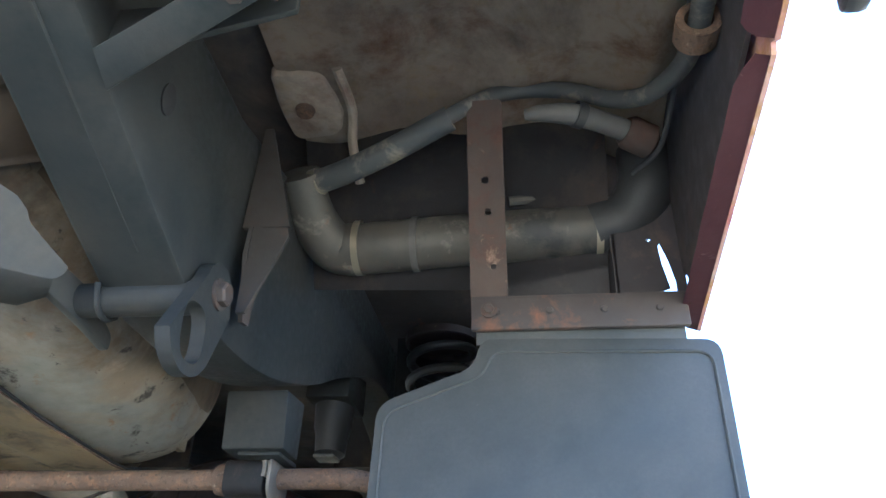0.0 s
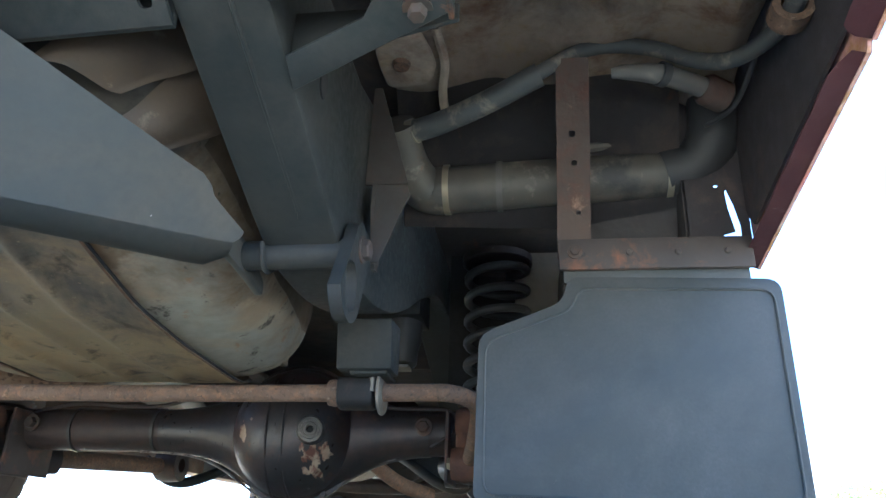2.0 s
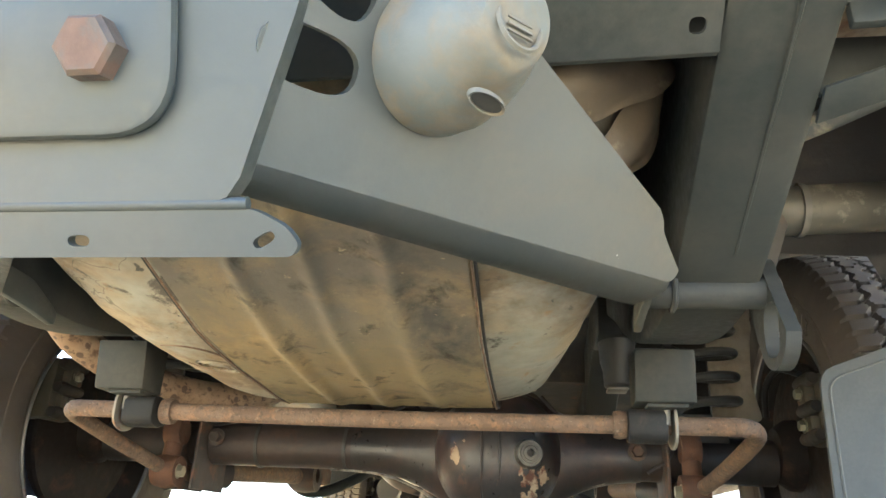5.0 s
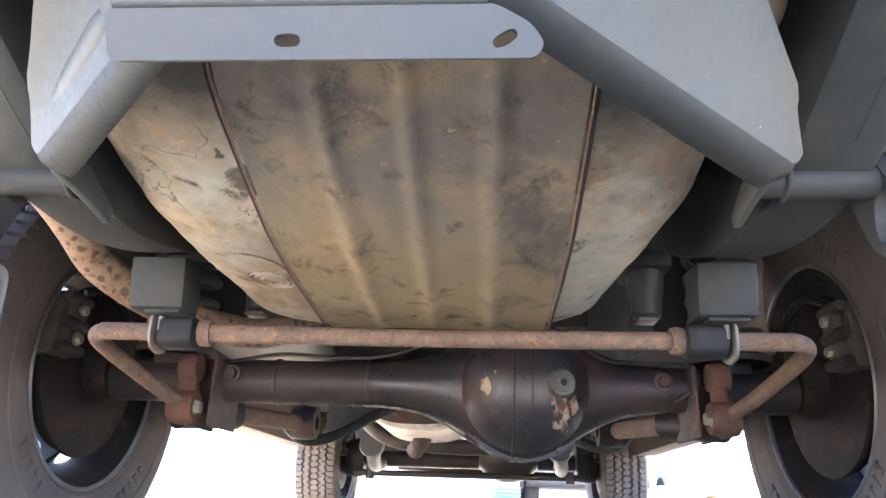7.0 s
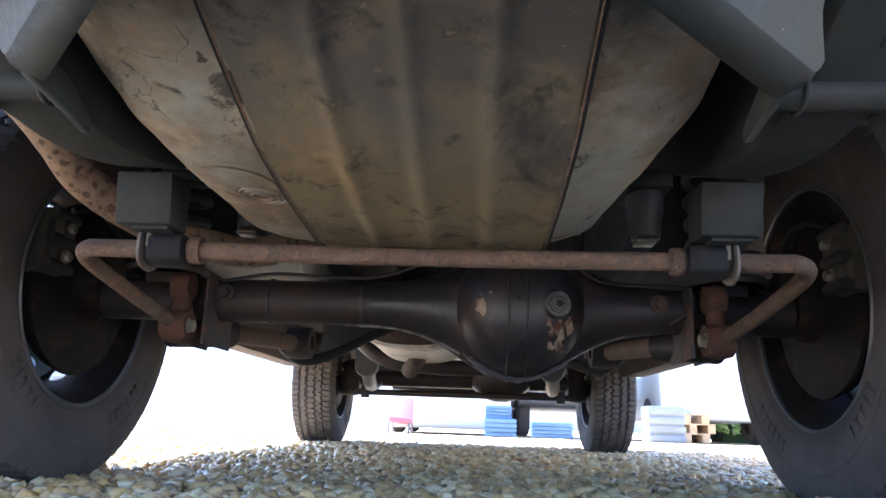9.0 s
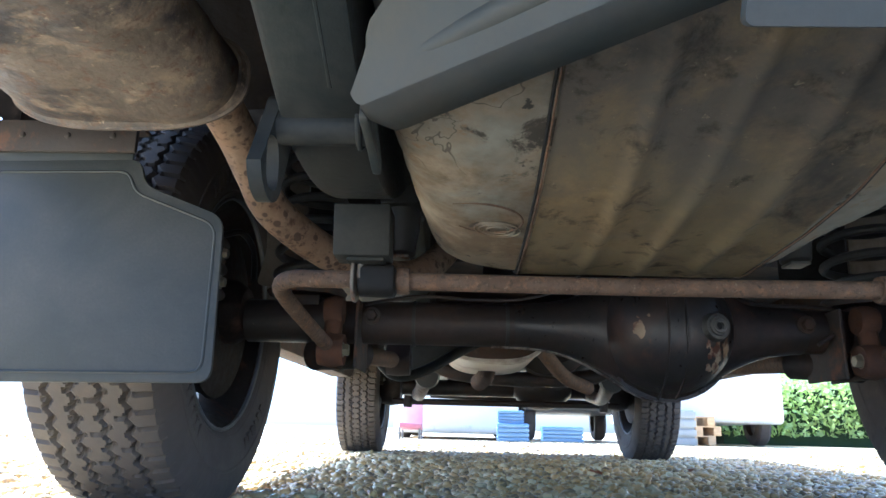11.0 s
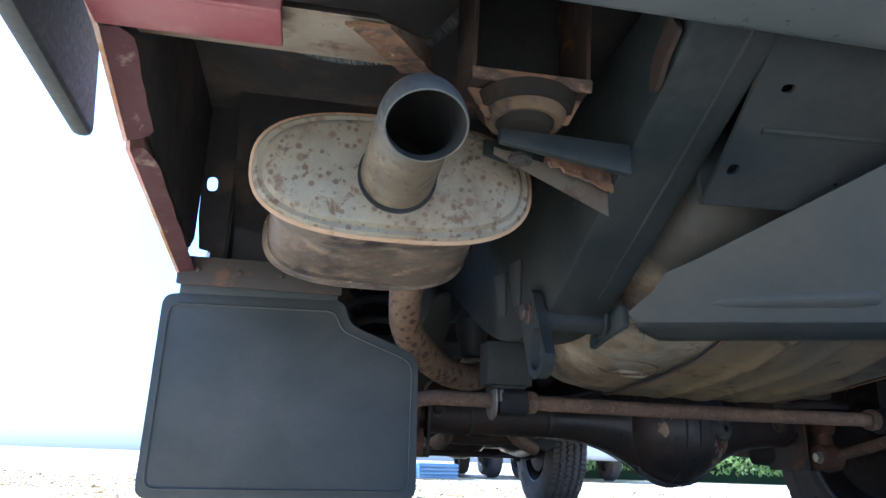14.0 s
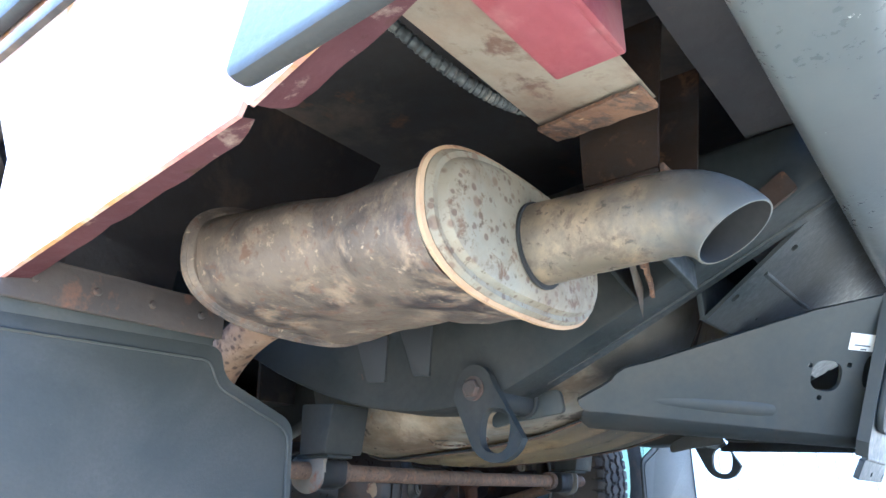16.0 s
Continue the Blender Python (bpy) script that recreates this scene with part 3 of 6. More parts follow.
for x0, x1, side in ((-0.384, -0.309, -1), (0.332, 0.407, 1)):
    rail = thing("chassis_rail", "grey painted box section chassis rail curving up over the axle", "chassis rail", "chassis rails", at=(x0, -1.1, 0.5))
    body = part("rail_body", prism(rail_profile(), x0, x1, "x", 0.006), m_chassis, rail)
    seam = [(x0 + 0.046 if side > 0 else x0 + 0.05, y, z - 0.0005) for y, z in ((-1.08, 0.5365), (-0.95, 0.474), (-0.84, 0.425), (-0.76, 0.39))]
    part("weld_seam", tube(seam, 0.0022, 6), m_chassis, rail, "thin welded seam along the underside")
    xo = x1 if side > 0 else x0
    part("slot", lathe([(0, -0.001), (0.009, -0.001), (0.009, 0.0015), (0, 0.0015)], Matrix.Translation((xo, -0.82, 0.49)) @ pose(0, 0, 0, 0, 90, 0) @ Matrix.Diagonal((1.7, 1, 1, 1)), 18), m_soot_shade, rail, "dark drain hole in the rail side")

cross = thing("rear_crossmember", "grey sloped pressed-steel crossmember plate with drilled holes", "crossmember", at=(0, -1.0, 0.5))
SAG = Matrix.Translation((0.316, 0, 0.47)) @ pose(0, 0, 0, 0, -1.8, 0) @ Matrix.Translation((-0.316, 0, -0.47))
tilt = SAG @ Matrix.Translation((0.012, -0.938, 0.46)) @ pose(0, 0, 0, -36.5, 0, 0)
part("plate", prism([(-0.3205, -0.26), (0.3195, -0.26), (0.3195, 0), (-0.3205, 0)], 0, 0.004, "z", 0.001,
                    [(0.304, -0.018, 0.0055, 0.0055, 0), (-0.306, -0.037, 0.0055, 0.0055, 0), (-0.2, -0.03, 0.002, 0.002, 0), (-0.29, -0.115, 0.006, 0.004, 0)], tilt), m_chassis, cross)
part("lower_flange", box(-0.3085, 0.3315, -0.938, -0.932, 0.461, 0.53, 0.001, SAG), m_chassis, cross)
part("pressed_ridge", tube([(-0.285, -0.9985, 0.4875), (-0.1, -0.9985, 0.4935), (0.31, -0.9985, 0.5065)], 0.0035, 8), m_chassis, cross)

# ---- tow bar ----
tow = thing("tow_bar", "grey painted steel tow bar with splayed arms and centre plate", "tow bar", at=(0, -1.0, 0.35))
TOW_IN_LOW, TOW_IN_TOP, TOW_END_LOW, TOW_END_TOP = Vector((0.06, -1.036, 0.318)), Vector((0.075, -1.145, 0.472)), Vector((0.313, -0.768, 0.35)), Vector((0.303, -0.826, 0.411))


def arm_plane(s):
    """The pose of an arm's face: x along it from the middle outwards, y up the face, z out of it."""
    a, b, c = (Vector((s * p.x, p.y, p.z)) for p in (TOW_IN_LOW, TOW_END_LOW, TOW_IN_TOP))
    u = (b - a).normalized()
    n = u.cross(c - a).normalized() * s
    v = n.cross(u)
    return Matrix.Translation(a) @ Matrix((u, v, n)).transposed().to_4x4()


def arm_uv(s, p):
    q = arm_plane(s).inverted() @ Vector((s * p.x, p.y, p.z))
    return q.x, q.y


def tow_arm(s, holes):
    m = arm_plane(s)
    short = Vector((-0.009, -0.0095, -0.001)) if s > 0 else Vector((0.009, 0.0095, 0.001))
    ou = [arm_uv(s, p) for p in (TOW_IN_LOW, TOW_END_LOW - short, TOW_END_TOP - short, TOW_IN_TOP)]
    (a, av), (b, bv), (c, cv), (d, dv) = ou
    up = math.copysign(1, dv)
    outline = [(a, 0.0125 * up), (b - 0.011, 0.0125 * up)] + [(b - 0.011 + 0.012 * math.sin(k * math.pi / 12), up * (0.0245 - 0.012 * math.cos(k * math.pi / 12))) for k in range(1, 7)]
    outline += [(0.5 * (b + c) - 0.002, up * 0.0345 + 0.5 * (cv - 0.022 * up - up * 0.0345)), (c + 0.01, cv - 0.022 * up), (c + 0.006, cv - 0.014 * up), (c - 0.003, cv - 0.006 * up), (c - 0.016, cv - 0.0012 * up), (c - 0.035, cv + 0.006 * up), (0.1, 0.158 * up), (a, 0.192 * up)]
    sheet = prism(outline, -0.006, 0, "z", 0.0, holes, m) if holes else prism(outline, -0.006, 0, "z", 0.001, (), m)
    # bottom roll: the sheet turns under and forwards
    bm = bmesh.new()
    line = []
    for k in range(10):
        ang = radians(62) * k / 9
        row = []
        for t in np.linspace(0, 1, 20) ** 0.8:
            r = (0.021 + 0.011 * t) * (1.0 if t < 0.94 else math.sqrt(max(0.3, 1 - ((t - 0.94) / 0.06) ** 2 * 0.7)))
            row.append(bm.verts.new(m @ Vector((a + (b - 0.006 - a) * t, up * (0.013 - r * math.sin(ang)), -r * (1 - math.cos(ang))))))
        line.append(row)
    for p, q in zip(line, line[1:]):
        for i in range(19):
            bm.faces.new((p[i], p[i + 1], q[i + 1], q[i]))
    bmesh.ops.solidify(bm, geom=bm.faces[:], thickness=0.005)
    return sheet, bm, m, up, ou


for s in (1, -1):
    m = arm_plane(s)
    up = math.copysign(1, arm_uv(s, TOW_IN_TOP)[1])

    def on_face(x, y, z, s=s, m=m):
        q = m.inverted() @ Vector((x, y, z))
        return q.x, q.y

    holes = []
    if s > 0:
        u, v = on_face(0.111, -1.064, 0.422)
        holes.append((u, v, 0.0285, 0.0155, math.atan2(on_face(0.126, -1.042, 0.417)[1] - on_face(0.096, -1.083, 0.423)[1], 0.034)))
        u, v = on_face(0.097, -1.045, 0.384)
        holes.append((u, v, 0.0285, 0.0155, 0.0))
    else:
        u, v = on_face(-0.134, -1.016, 0.396)
        holes.append((u, v, 0.0185, 0.0185, 0.0))
        for p in ((-0.121, -1.040, 0.408), (-0.151, -1.004, 0.408), (-0.127, -1.002, 0.374)):
            holes.append((*on_face(*p), 0.003, 0.003, 0.0))
        u, v = on_face(-0.1, -1.06, 0.4)
        holes.append((u, v, 0.012, 0.021, 0.0))
    sheet, roll, m, up, ou = tow_arm(s, holes)
    arm = part("arm", sheet, m_tow, tow, smooth=0.4)
    part("rolled_edge", roll, m_tow, arm)
    ru0, ru1 = on_face(s * 0.142, -0.966, 0.355)[0], on_face(s * 0.278, -0.806, 0.36)[0]
    rv = on_face(s * 0.18, -0.935, 0.362)[1]
    deep = -0.0115 - 0.006 * (s > 0)
    part("pressed_rib", tube([m @ Vector((ru0 + (ru1 - ru0) * k / 12, rv - up * 0.004 * k / 12, deep - 0.004 * (k / 12) ** 3)) for k in range(13)],
                             lambda t: 0.0145 * math.sqrt(max(0.05, min(1.0, 0.1 + 9 * t))) * (1.0 - 0.1 * t), 24, False), m_tow, arm)
    # lug below the outer end, welded to the cross tube
    part("lug", prism(rounded([(-0.76, 0.386), (-0.712, 0.384), (-0.664, 0.362), (-0.664, 0.346), (-0.7, 0.352), (-0.765, 0.358)], 0.008), s * 0.302 - 0.004 + (0.006 if s > 0 else -0.002), s * 0.302 + 0.004 + (0.006 if s > 0 else -0.002), "x", 0.002), m_tow, tow)
    xr0, xr1 = (0.31, 0.42) if s > 0 else (-0.396, -0.306)
    part("cross_tube", tube([(xr0, -0.715, 0.371), (xr1, -0.715, 0.371)], 0.0145, 18, False), m_chassis, tow, "round cross tube under the rail")
    xb = 0.333 if s > 0 else -0.314
    part("weld_bead", tube([(xb, -0.733, 0.378), (xb + 0.0005, -0.727, 0.361), (xb, -0.712, 0.3555), (xb + 0.0004, -0.699, 0.363)], 0.0028, 8), m_chassis, tow, "rough weld bead round the tube")

LEAN = Matrix.Translation((0, -1.056, 0.378)) @ pose(0, 0, 0, 20.5, 0, 0) @ Matrix.Translation((0, 1.056, -0.378))
part("centre_plate", prism([(-0.1, 0.303), (0.052, 0.303), (0.062, 0.306), (0.069, 0.316), (0.096, 0.395), (0.125, 0.49), (-0.13, 0.49), (-0.112, 0.32)], -1.063, -1.05, "y", 0.0, (), LEAN), m_tow, tow, smooth=0.4)
part("ball_flange", prism(rounded([(-0.112, 0.336), (0.037, 0.336), (0.037, 0.44), (-0.112, 0.44)], 0.036, 8), -1.072, -1.063, "y", 0.004, (), LEAN), m_tow, tow, "raised bolted mounting plate")
for bx, bz in ((-0.002, 0.378), (-0.086, 0.378)):
    bolt_ = hexbolt((bx, -1.072, bz), (bx, -1.2, bz), 0.0168, 0.013)
    bolt_.transform(LEAN)
    part("bolt", bolt_, m_bolt, tow, "rusty hexagon bolt head")
lip_m = Matrix.Translation((0, -1.034, 0.3035)) @ pose(0, 0, 0, -62, 0, 0)
part("lower_lip", prism(rounded([(-0.104, 0), (0.075, 0), (0.092, 0.009), (0.098, 0.018), (0.094, 0.024), (-0.104, 0.024)], 0.005), 0, 0.006, "z", 0.0, [(0.08, 0.0155, 0.006, 0.0028, -0.5), (-0.019, 0.0155, 0.006, 0.003, 0)], lip_m), m_tow, tow, smooth=0.4)
part("lip_web", tube([(-0.1, -1.0335, 0.3065), (0.072, -1.0335, 0.3065)], 0.0035, 12, False), m_tow, tow, "rounded bend below the plate")

# trailer socket on the right arm, with its lid and slots
mc = arm_plane(1)
cu = mc.inverted() @ Vector((0.183, -1.01, 0.402))
mc = mc @ Matrix.Translation((cu.x - 0.01, cu.y, 0)) @ Matrix.Diagonal((1, 1, 1.1, 1))
socket = thing("trailer_socket", "domed grey trailer socket cover on the tow bar arm, muddy underneath", "socket", at=tuple(mc.translation))
m_cap = surface("muddy grey cap", (0.07, 0.082, 0.087), (0.095, 0.106, 0.11), 0.6, 0, 80, 9, [((0.14, 0.11, 0.072), 11, 0.53, 0.1, 0.85, 0), ((0.4, 0.4, 0.38), 70, 0.74, 0.02, 0.7, 0)], 0.25, spec=0.2)


def leaned(bm):
    """Leans the upper half of the cover up the arm, with its lid."""
    inv = mc.inverted()
    for v in bm.verts:
        q = inv @ v.co
        if q.z > 0.014:
            q.y += 0.42 * (q.z - 0.014)
            v.co = mc @ q
    return bm


cover_mesh = lathe([(0.0, 0.057), (0.0185, 0.057), (0.0225, 0.0555), (0.0245, 0.052), (0.027, 0.0465), (0.0335, 0.039), (0.0385, 0.029), (0.0415, 0.017), (0.043, 0.006), (0.0445, 0.003), (0.0445, 0.0), (0.0, 0.0)], mc, 48)
cap = part("cover", leaned(cover_mesh), m_cap, socket)
part("drain_hole", lathe([(0, 0), (0.0062, 0), (0.0062, 0.0014), (0, 0.0014)], mc @ Matrix.Translation((-0.0175, 0.0375, 0.0405)) @ pose(0, 0, 0, -58, -22, 0) @ Matrix.Diagonal((1.25, 0.8, 1, 1)), 20), m_soot_shade, cap, "dark round drain hole")
slot_m = mc @ Matrix.Translation((0.003, -0.0215, 0.0455)) @ pose(0, 0, 0, 52, 4, -8)
slot = part("drain_slot", lathe([(0, 0), (0.0095, 0), (0.0095, 0.0016), (0, 0.0016)], slot_m @ Matrix.Diagonal((1.15, 0.5, 1, 1)), 24), m_soot_shade, cap, "dark slit under the lid")
part("slot_lip", lathe([(0.0095, 0), (0.0118, 0), (0.0112, 0.0026), (0.0098, 0.0022)], slot_m @ Matrix.Diagonal((1.15, 0.55, 1, 1)), 28, True), m_cap, slot)
lid_m = mc @ Matrix.Translation((0.0, 0.0185, 0.0555)) @ pose(0, 0, 0, -23, 0, 0)
part("lid_ring", lathe([(0.0135, 0.0008), (0.0142, 0.0026), (0.0155, 0.0026), (0.0165, 0.0008)], lid_m, 32, True), m_cap, cap)
for k in range(-2, 3):
    part("vent_bar", box(-0.0085, 0.0085, 0.0038 * k - 0.0007, 0.0038 * k + 0.0007, 0.0006, 0.0022, 0.0004, lid_m), m_cap, cap)
part("lid_hinge", merge(lathe([(0, -0.008), (0.0042, -0.0075), (0.005, 0.0), (0.0042, 0.0075), (0, 0.008)], mc @ Matrix.Translation((-0.004, 0.0405, 0.05)) @ pose(0, 0, 0, 0, 90, 0), 14),
                        box(-0.013, 0.006, 0.03, 0.041, 0.046, 0.0525, 0.002, mc)), m_cap, cap, "lid hinge with its spring pin")

for s, (lx, ly, lz) in ((1, (0.126, -1.069, 0.444)), (-1, (-0.115, -1.066, 0.43))):
    ml = arm_plane(s)
    q = ml.inverted() @ Vector((lx, ly, lz))
    ml = ml @ Matrix.Translation((q.x, q.y, 0.0))
    lab = thing("label_plate", "worn white rectangular maker's label on the tow bar arm", "label", at=tuple(ml.translation))
    part("sticker", box(-0.034, 0.027, -0.011, 0.009, 0.0, 0.0008, 0.0, ml), m_label, lab)
    for k in range(2):
        part("print_bar", box(0.002 + 0.004 * k, 0.021 - 0.008 * k, 0.002 + 0.0042 * k, 0.0038 + 0.0042 * k, 0.0008, 0.0013, 0.0, ml), m_print, lab)

# dark brackets on the outer side of the left rail
for ya, yb in ((-0.56, -0.5), (-0.632, -0.577)):
    fin = prism([(yb, 0.475), (ya, 0.466), (ya + 0.004, 0.404), (yb - 0.026, 0.407)], -0.3885, -0.3845, "x", 0.001)
    solo("rail_tab", fin, m_plastic, "dark dirty steel tab on the outside of the rail", "bracket", "rail tabs")

# towing eyes
for xe, s in ((0.416, 1), (-0.392, -1)):
    eye = thing("towing_eye", "grey steel towing eye lug bolted beside the chassis rail", "towing eye", "towing eyes", at=(xe, -0.72, 0.34))
    outline = []
    for k in range(13):
        a = radians(200 + 140 * k / 12 + 0)
        outline.append((-0.727 + 0.036 * math.cos(a), 0.336 + 0.036 * math.sin(a)))
    outline += [(-0.672, 0.372)]
    for k in range(9):
        a = radians(20 + 150 * k / 8)
        outline.append((-0.7 + 0.024 * math.cos(a), 0.384 + 0.024 * math.sin(a)))
    part("lug_plate", prism(outline, xe - 0.006, xe + 0.006, "x", 0.0, [(-0.727, 0.334, 0.019, 0.024, 0.15)]), m_chassis, eye, smooth=0.5)
    part("bolt", hexbolt((xe + s * 0.006, -0.7, 0.381), (xe + s, -0.7, 0.381), 0.0105, 0.009, 0.014), m_bolt, eye, "rusty bolt head")

# ---- outriggers and body mounts ----
for s, xi, xo in ((1, 0.407, 0.536), (-1, -0.384, -0.503)):
    out = thing("chassis_outrigger", "grey outrigger bracket with rust holes, carrying a rubber body mount", "bracket", "chassis outriggers", at=((xi + xo) / 2, -0.93, 0.46))
    part("rear_flange", prism([(xi, 0.464 if s > 0 else 0.452), (xo, 0.47), (xo, 0.484), (xi, 0.481)], -0.957, -0.949, "y", 0.002), m_chassis, out)
    if s > 0:
        part("lower_plate", prism([(xi, -0.9), (xi, -0.872), (xo, -0.926), (xo, -0.955), (xo - s * 0.045, -0.955), (xo - s * 0.065, -0.925)], 0, 0.004, "z", 0.001, (),
                                  Matrix.Translation((0, -0.955, 0.478)) @ pose(0, 0, 0, -29, 0, 0) @ Matrix.Translation((0, 0.955, 0))), m_chassis, out)
    else:
        web = bmesh.new()
        top = [(-0.503 + 0.119 * t, -0.937 + 0.034 * t, 0.474 - 0.009 * t + 0.004 * noise.noise(Vector((t * 9, 2, 0)))) for t in np.linspace(0, 1, 15)]
        low = [(-0.503 + 0.122 * t, -0.934 + 0.036 * t, 0.468 - 0.034 * t) for t in np.linspace(0, 1, 15)]
        tv, lv = [web.verts.new(p) for p in top], [web.verts.new(p) for p in low]
        for i in range(14):
            web.faces.new((tv[i], tv[i + 1], lv[i + 1], lv[i]))
        bmesh.ops.solidify(web, geom=web.faces[:], thickness=0.003)
        part("lower_plate", web, m_beige, out, "dusty tapered lower plate")
        torn = bmesh.new()
        a_ = [torn.verts.new((-0.455 + 0.072 * t, -0.929 + 0.02 * t, 0.479 - 0.006 * t + 0.006 * noise.noise(Vector((t * 14, 7, 0))))) for t in np.linspace(0, 1, 19)]
        b_ = [torn.verts.new((-0.455 + 0.072 * t, -0.926 + 0.02 * t - 0.004, 0.466 - 0.012 * t + 0.005 * noise.noise(Vector((t * 11, 1, 0))))) for t in np.linspace(0, 1, 19)]
        for i in range(18):
            torn.faces.new((a_[i], a_[i + 1], b_[i + 1], b_[i]))
        bmesh.ops.subdivide_edges(torn, edges=torn.edges[:], cuts=2, use_grid_fill=True)
        dented(torn, 0.003, 90.0)
        bmesh.ops.solidify(torn, geom=torn.faces[:], thickness=0.003)
        part("flaking_rust", torn, m_flakes, out, "torn edge of orange flaking rust")
        tab = prism(rounded([(-1.06, 0.53), (-1.035, 0.515), (-1.025, 0.503), (-1.014, 0.499), (-1.008, 0.505), (-1.018, 0.53), (-1.05, 0.55)], 0.004), -0.392, -0.3875, "x", 0.0)
        part("rust_patch", tab, m_corroded, out, "brown rusty tab on the rail side")
    if s > 0:
        part("gusset", prism([(xi, 0.485), (xi + 0.064, 0.485), (xi + 0.03, 0.57), (xi, 0.57)], -0.951, -0.947, "y", 0.001), m_chassis, out, "sloped gusset plate against the rail")
        part("side_web", prism([(-0.957, 0.47), (-0.922, 0.462), (-0.922, 0.5), (-0.957, 0.5)], xo - s * 0.004, xo, "x", 0.001), m_chassis, out)
    part("bolt", hexbolt((xo - s * 0.025, -0.932, 0.4665), (xo - s * 0.025, -0.95, 0.3), 0.007, 0.01 if s > 0 else 0.004, 0.011), m_stay, out)
    part("front_web", prism([(xi, 0.452), (xi, 0.5), (xo, 0.5), (xo, 0.485)], -0.898, -0.893, "y", 0.001), m_chassis, out)
    xm = 0.506 if s > 0 else -0.481
    if s > 0:
        part("rubber_mount", lathe([(0, 0.479), (0.019, 0.479), (0.022, 0.485), (0.034, 0.489), (0.046, 0.496), (0.05, 0.503), (0.048, 0.509), (0, 0.511)], Matrix.Translation((xm, -0.95, 0)), 36), m_mount, out, "dirty dished rubber body mount")
        part("mount_cup", lathe([(0.0505, 0.5), (0.053, 0.504), (0.052, 0.511), (0.034, 0.5135), (0.0, 0.5138)], Matrix.Translation((xm, -0.95, 0)), 36), m_mount, out, "rust-edged steel dish over the mount")
    else:
        part("rubber_mount", lathe([(0, 0.482), (0.022, 0.482), (0.026, 0.49), (0.034, 0.497), (0.036, 0.506), (0.03, 0.514), (0, 0.514)], Matrix.Translation((xm, -0.955, 0)), 28), m_mount, out, "squashed rubber body mount")
        part("mount_cup", lathe([(0.03, 0.495), (0.04, 0.4985), (0.044, 0.51), (0.0, 0.514)], Matrix.Translation((xm, -0.955, 0)), 28), m_mount, out)
        part("mount_ring", lathe([(0.0255, 0.489), (0.031, 0.488), (0.0345, 0.492), (0.0355, 0.497), (0.03, 0.496)], Matrix.Translation((xm, -0.956, 0)), 28, True), m_ochre, out, "ochre rusted ring round the mount")
        part("rust_skirt", prism([(xm - 0.052, 0.5135), (xm + 0.049, 0.5135), (xm + 0.037, 0.49), (xm - 0.036, 0.489)], -0.964, -0.96, "y", 0.0), m_flakes, out, "orange rusted skirt below the bracket")
        part("rust_lip", dented(box(xm - 0.054, xm + 0.051, -0.987, -0.9825, 0.511, 0.5215, 0.0015), 0.002, 70.0), m_flakes, out, "flaking orange front lip")
    xl0, xr0 = min(xm - s * 0.05, xm + s * 0.053), max(xm - s * 0.05, xm + s * 0.053)
    bracket = part("body_bracket", box(xl0, xr0, -0.982, -0.915, 0.514, 0.5185, 0.0015), m_corroded if s < 0 else m_stay, out, "rusty pressed body bracket")
    for xw_, tall in ((xl0, 0.66), (xr0 - 0.0035, 0.66)):
        part("side_wall", prism([(-0.982, 0.5185), (-0.915, 0.5185), (-0.915, tall), (-1.0, tall), (-0.985, 0.55)], xw_, xw_ + 0.0035, "x", 0.0), m_stay if s > 0 else m_corroded, bracket)
    # left wall is black, painting in the shade inside the bracket
    part("front_wall", box(xl0 + 0.004, xr0 - 0.004, -0.919, -0.915, 0.519, 0.66, 0.001), m_arch if s > 0 else m_soot_shade, bracket)


# ---- fuel tank ----
def tank_low(y):
    ks = [(-0.9, 0.52), (-0.875, 0.455), (-0.85, 0.425), (-0.82, 0.406), (-0.724, 0.377), (-0.635, 0.353), (-0.528, 0.341), (-0.353, 0.332), (-0.315, 0.338), (-0.29, 0.36)]
    return float(np.interp(y, [k[0] for k in ks], [k[1] for k in ks]))


def tank_width(y):
    ks = [(-0.9, 0.262), (-0.8, 0.292), (-0.64, 0.29), (-0.5, 0.272), (-0.4, 0.255), (-0.29, 0.235)]
    return float(np.interp(y, [k[0] for k in ks], [k[1] for k in ks]))


def tank_section(y, n=64):
    """Half round lobes either side of a flat middle."""
    w, lo, hi, xc = tank_width(y), tank_low(y), 0.64, 0.008
    out = []
    for k in range(n + 1):
        a = math.pi * k / n
        cx, sx = math.cos(a), math.sin(a)
        more = 0.02 + 0.02 * min(1.0, max(0.0, (y + 0.6) / 0.25))
        ex, ez = (0.32, 0.24) if cx > 0 else (0.42, 0.32)
        x = xc - (w + (more if cx > 0 else 0.0)) * math.copysign(abs(cx) ** ex, cx)
        out.append((x, hi - (hi - lo) * abs(sx) ** ez if 0.02 < a < 3.12 else hi))
    return out


def tank_mesh(y0, y1, n, i0=0, i1=64):
    bm = bmesh.new()
    ys = list(np.linspace(y0, y1, n))
    rows = []
    for y in ys:
        rows.append([bm.verts.new((x, y, z)) for x, z in tank_section(y)[i0:i1 + 1]])
    for a, b in zip(rows, rows[1:]):
        for i in range(len(a) - 1):
            bm.faces.new((a[i], a[i + 1], b[i + 1], b[i]))
    if y1 > -0.3:
        bm.faces.new(rows[-1][::-1])
    dented(bm, 0.004, 9.0)
    dented(bm, 0.0015, 30.0, 4.0)
    return bm


def tank_z(x, y):
    """Height of the tank's underside."""
    sec = [p for p in tank_section(y) if p[1] < 0.6]
    return float(np.interp(x, [p[0] for p in sec], [p[1] for p in sec]))


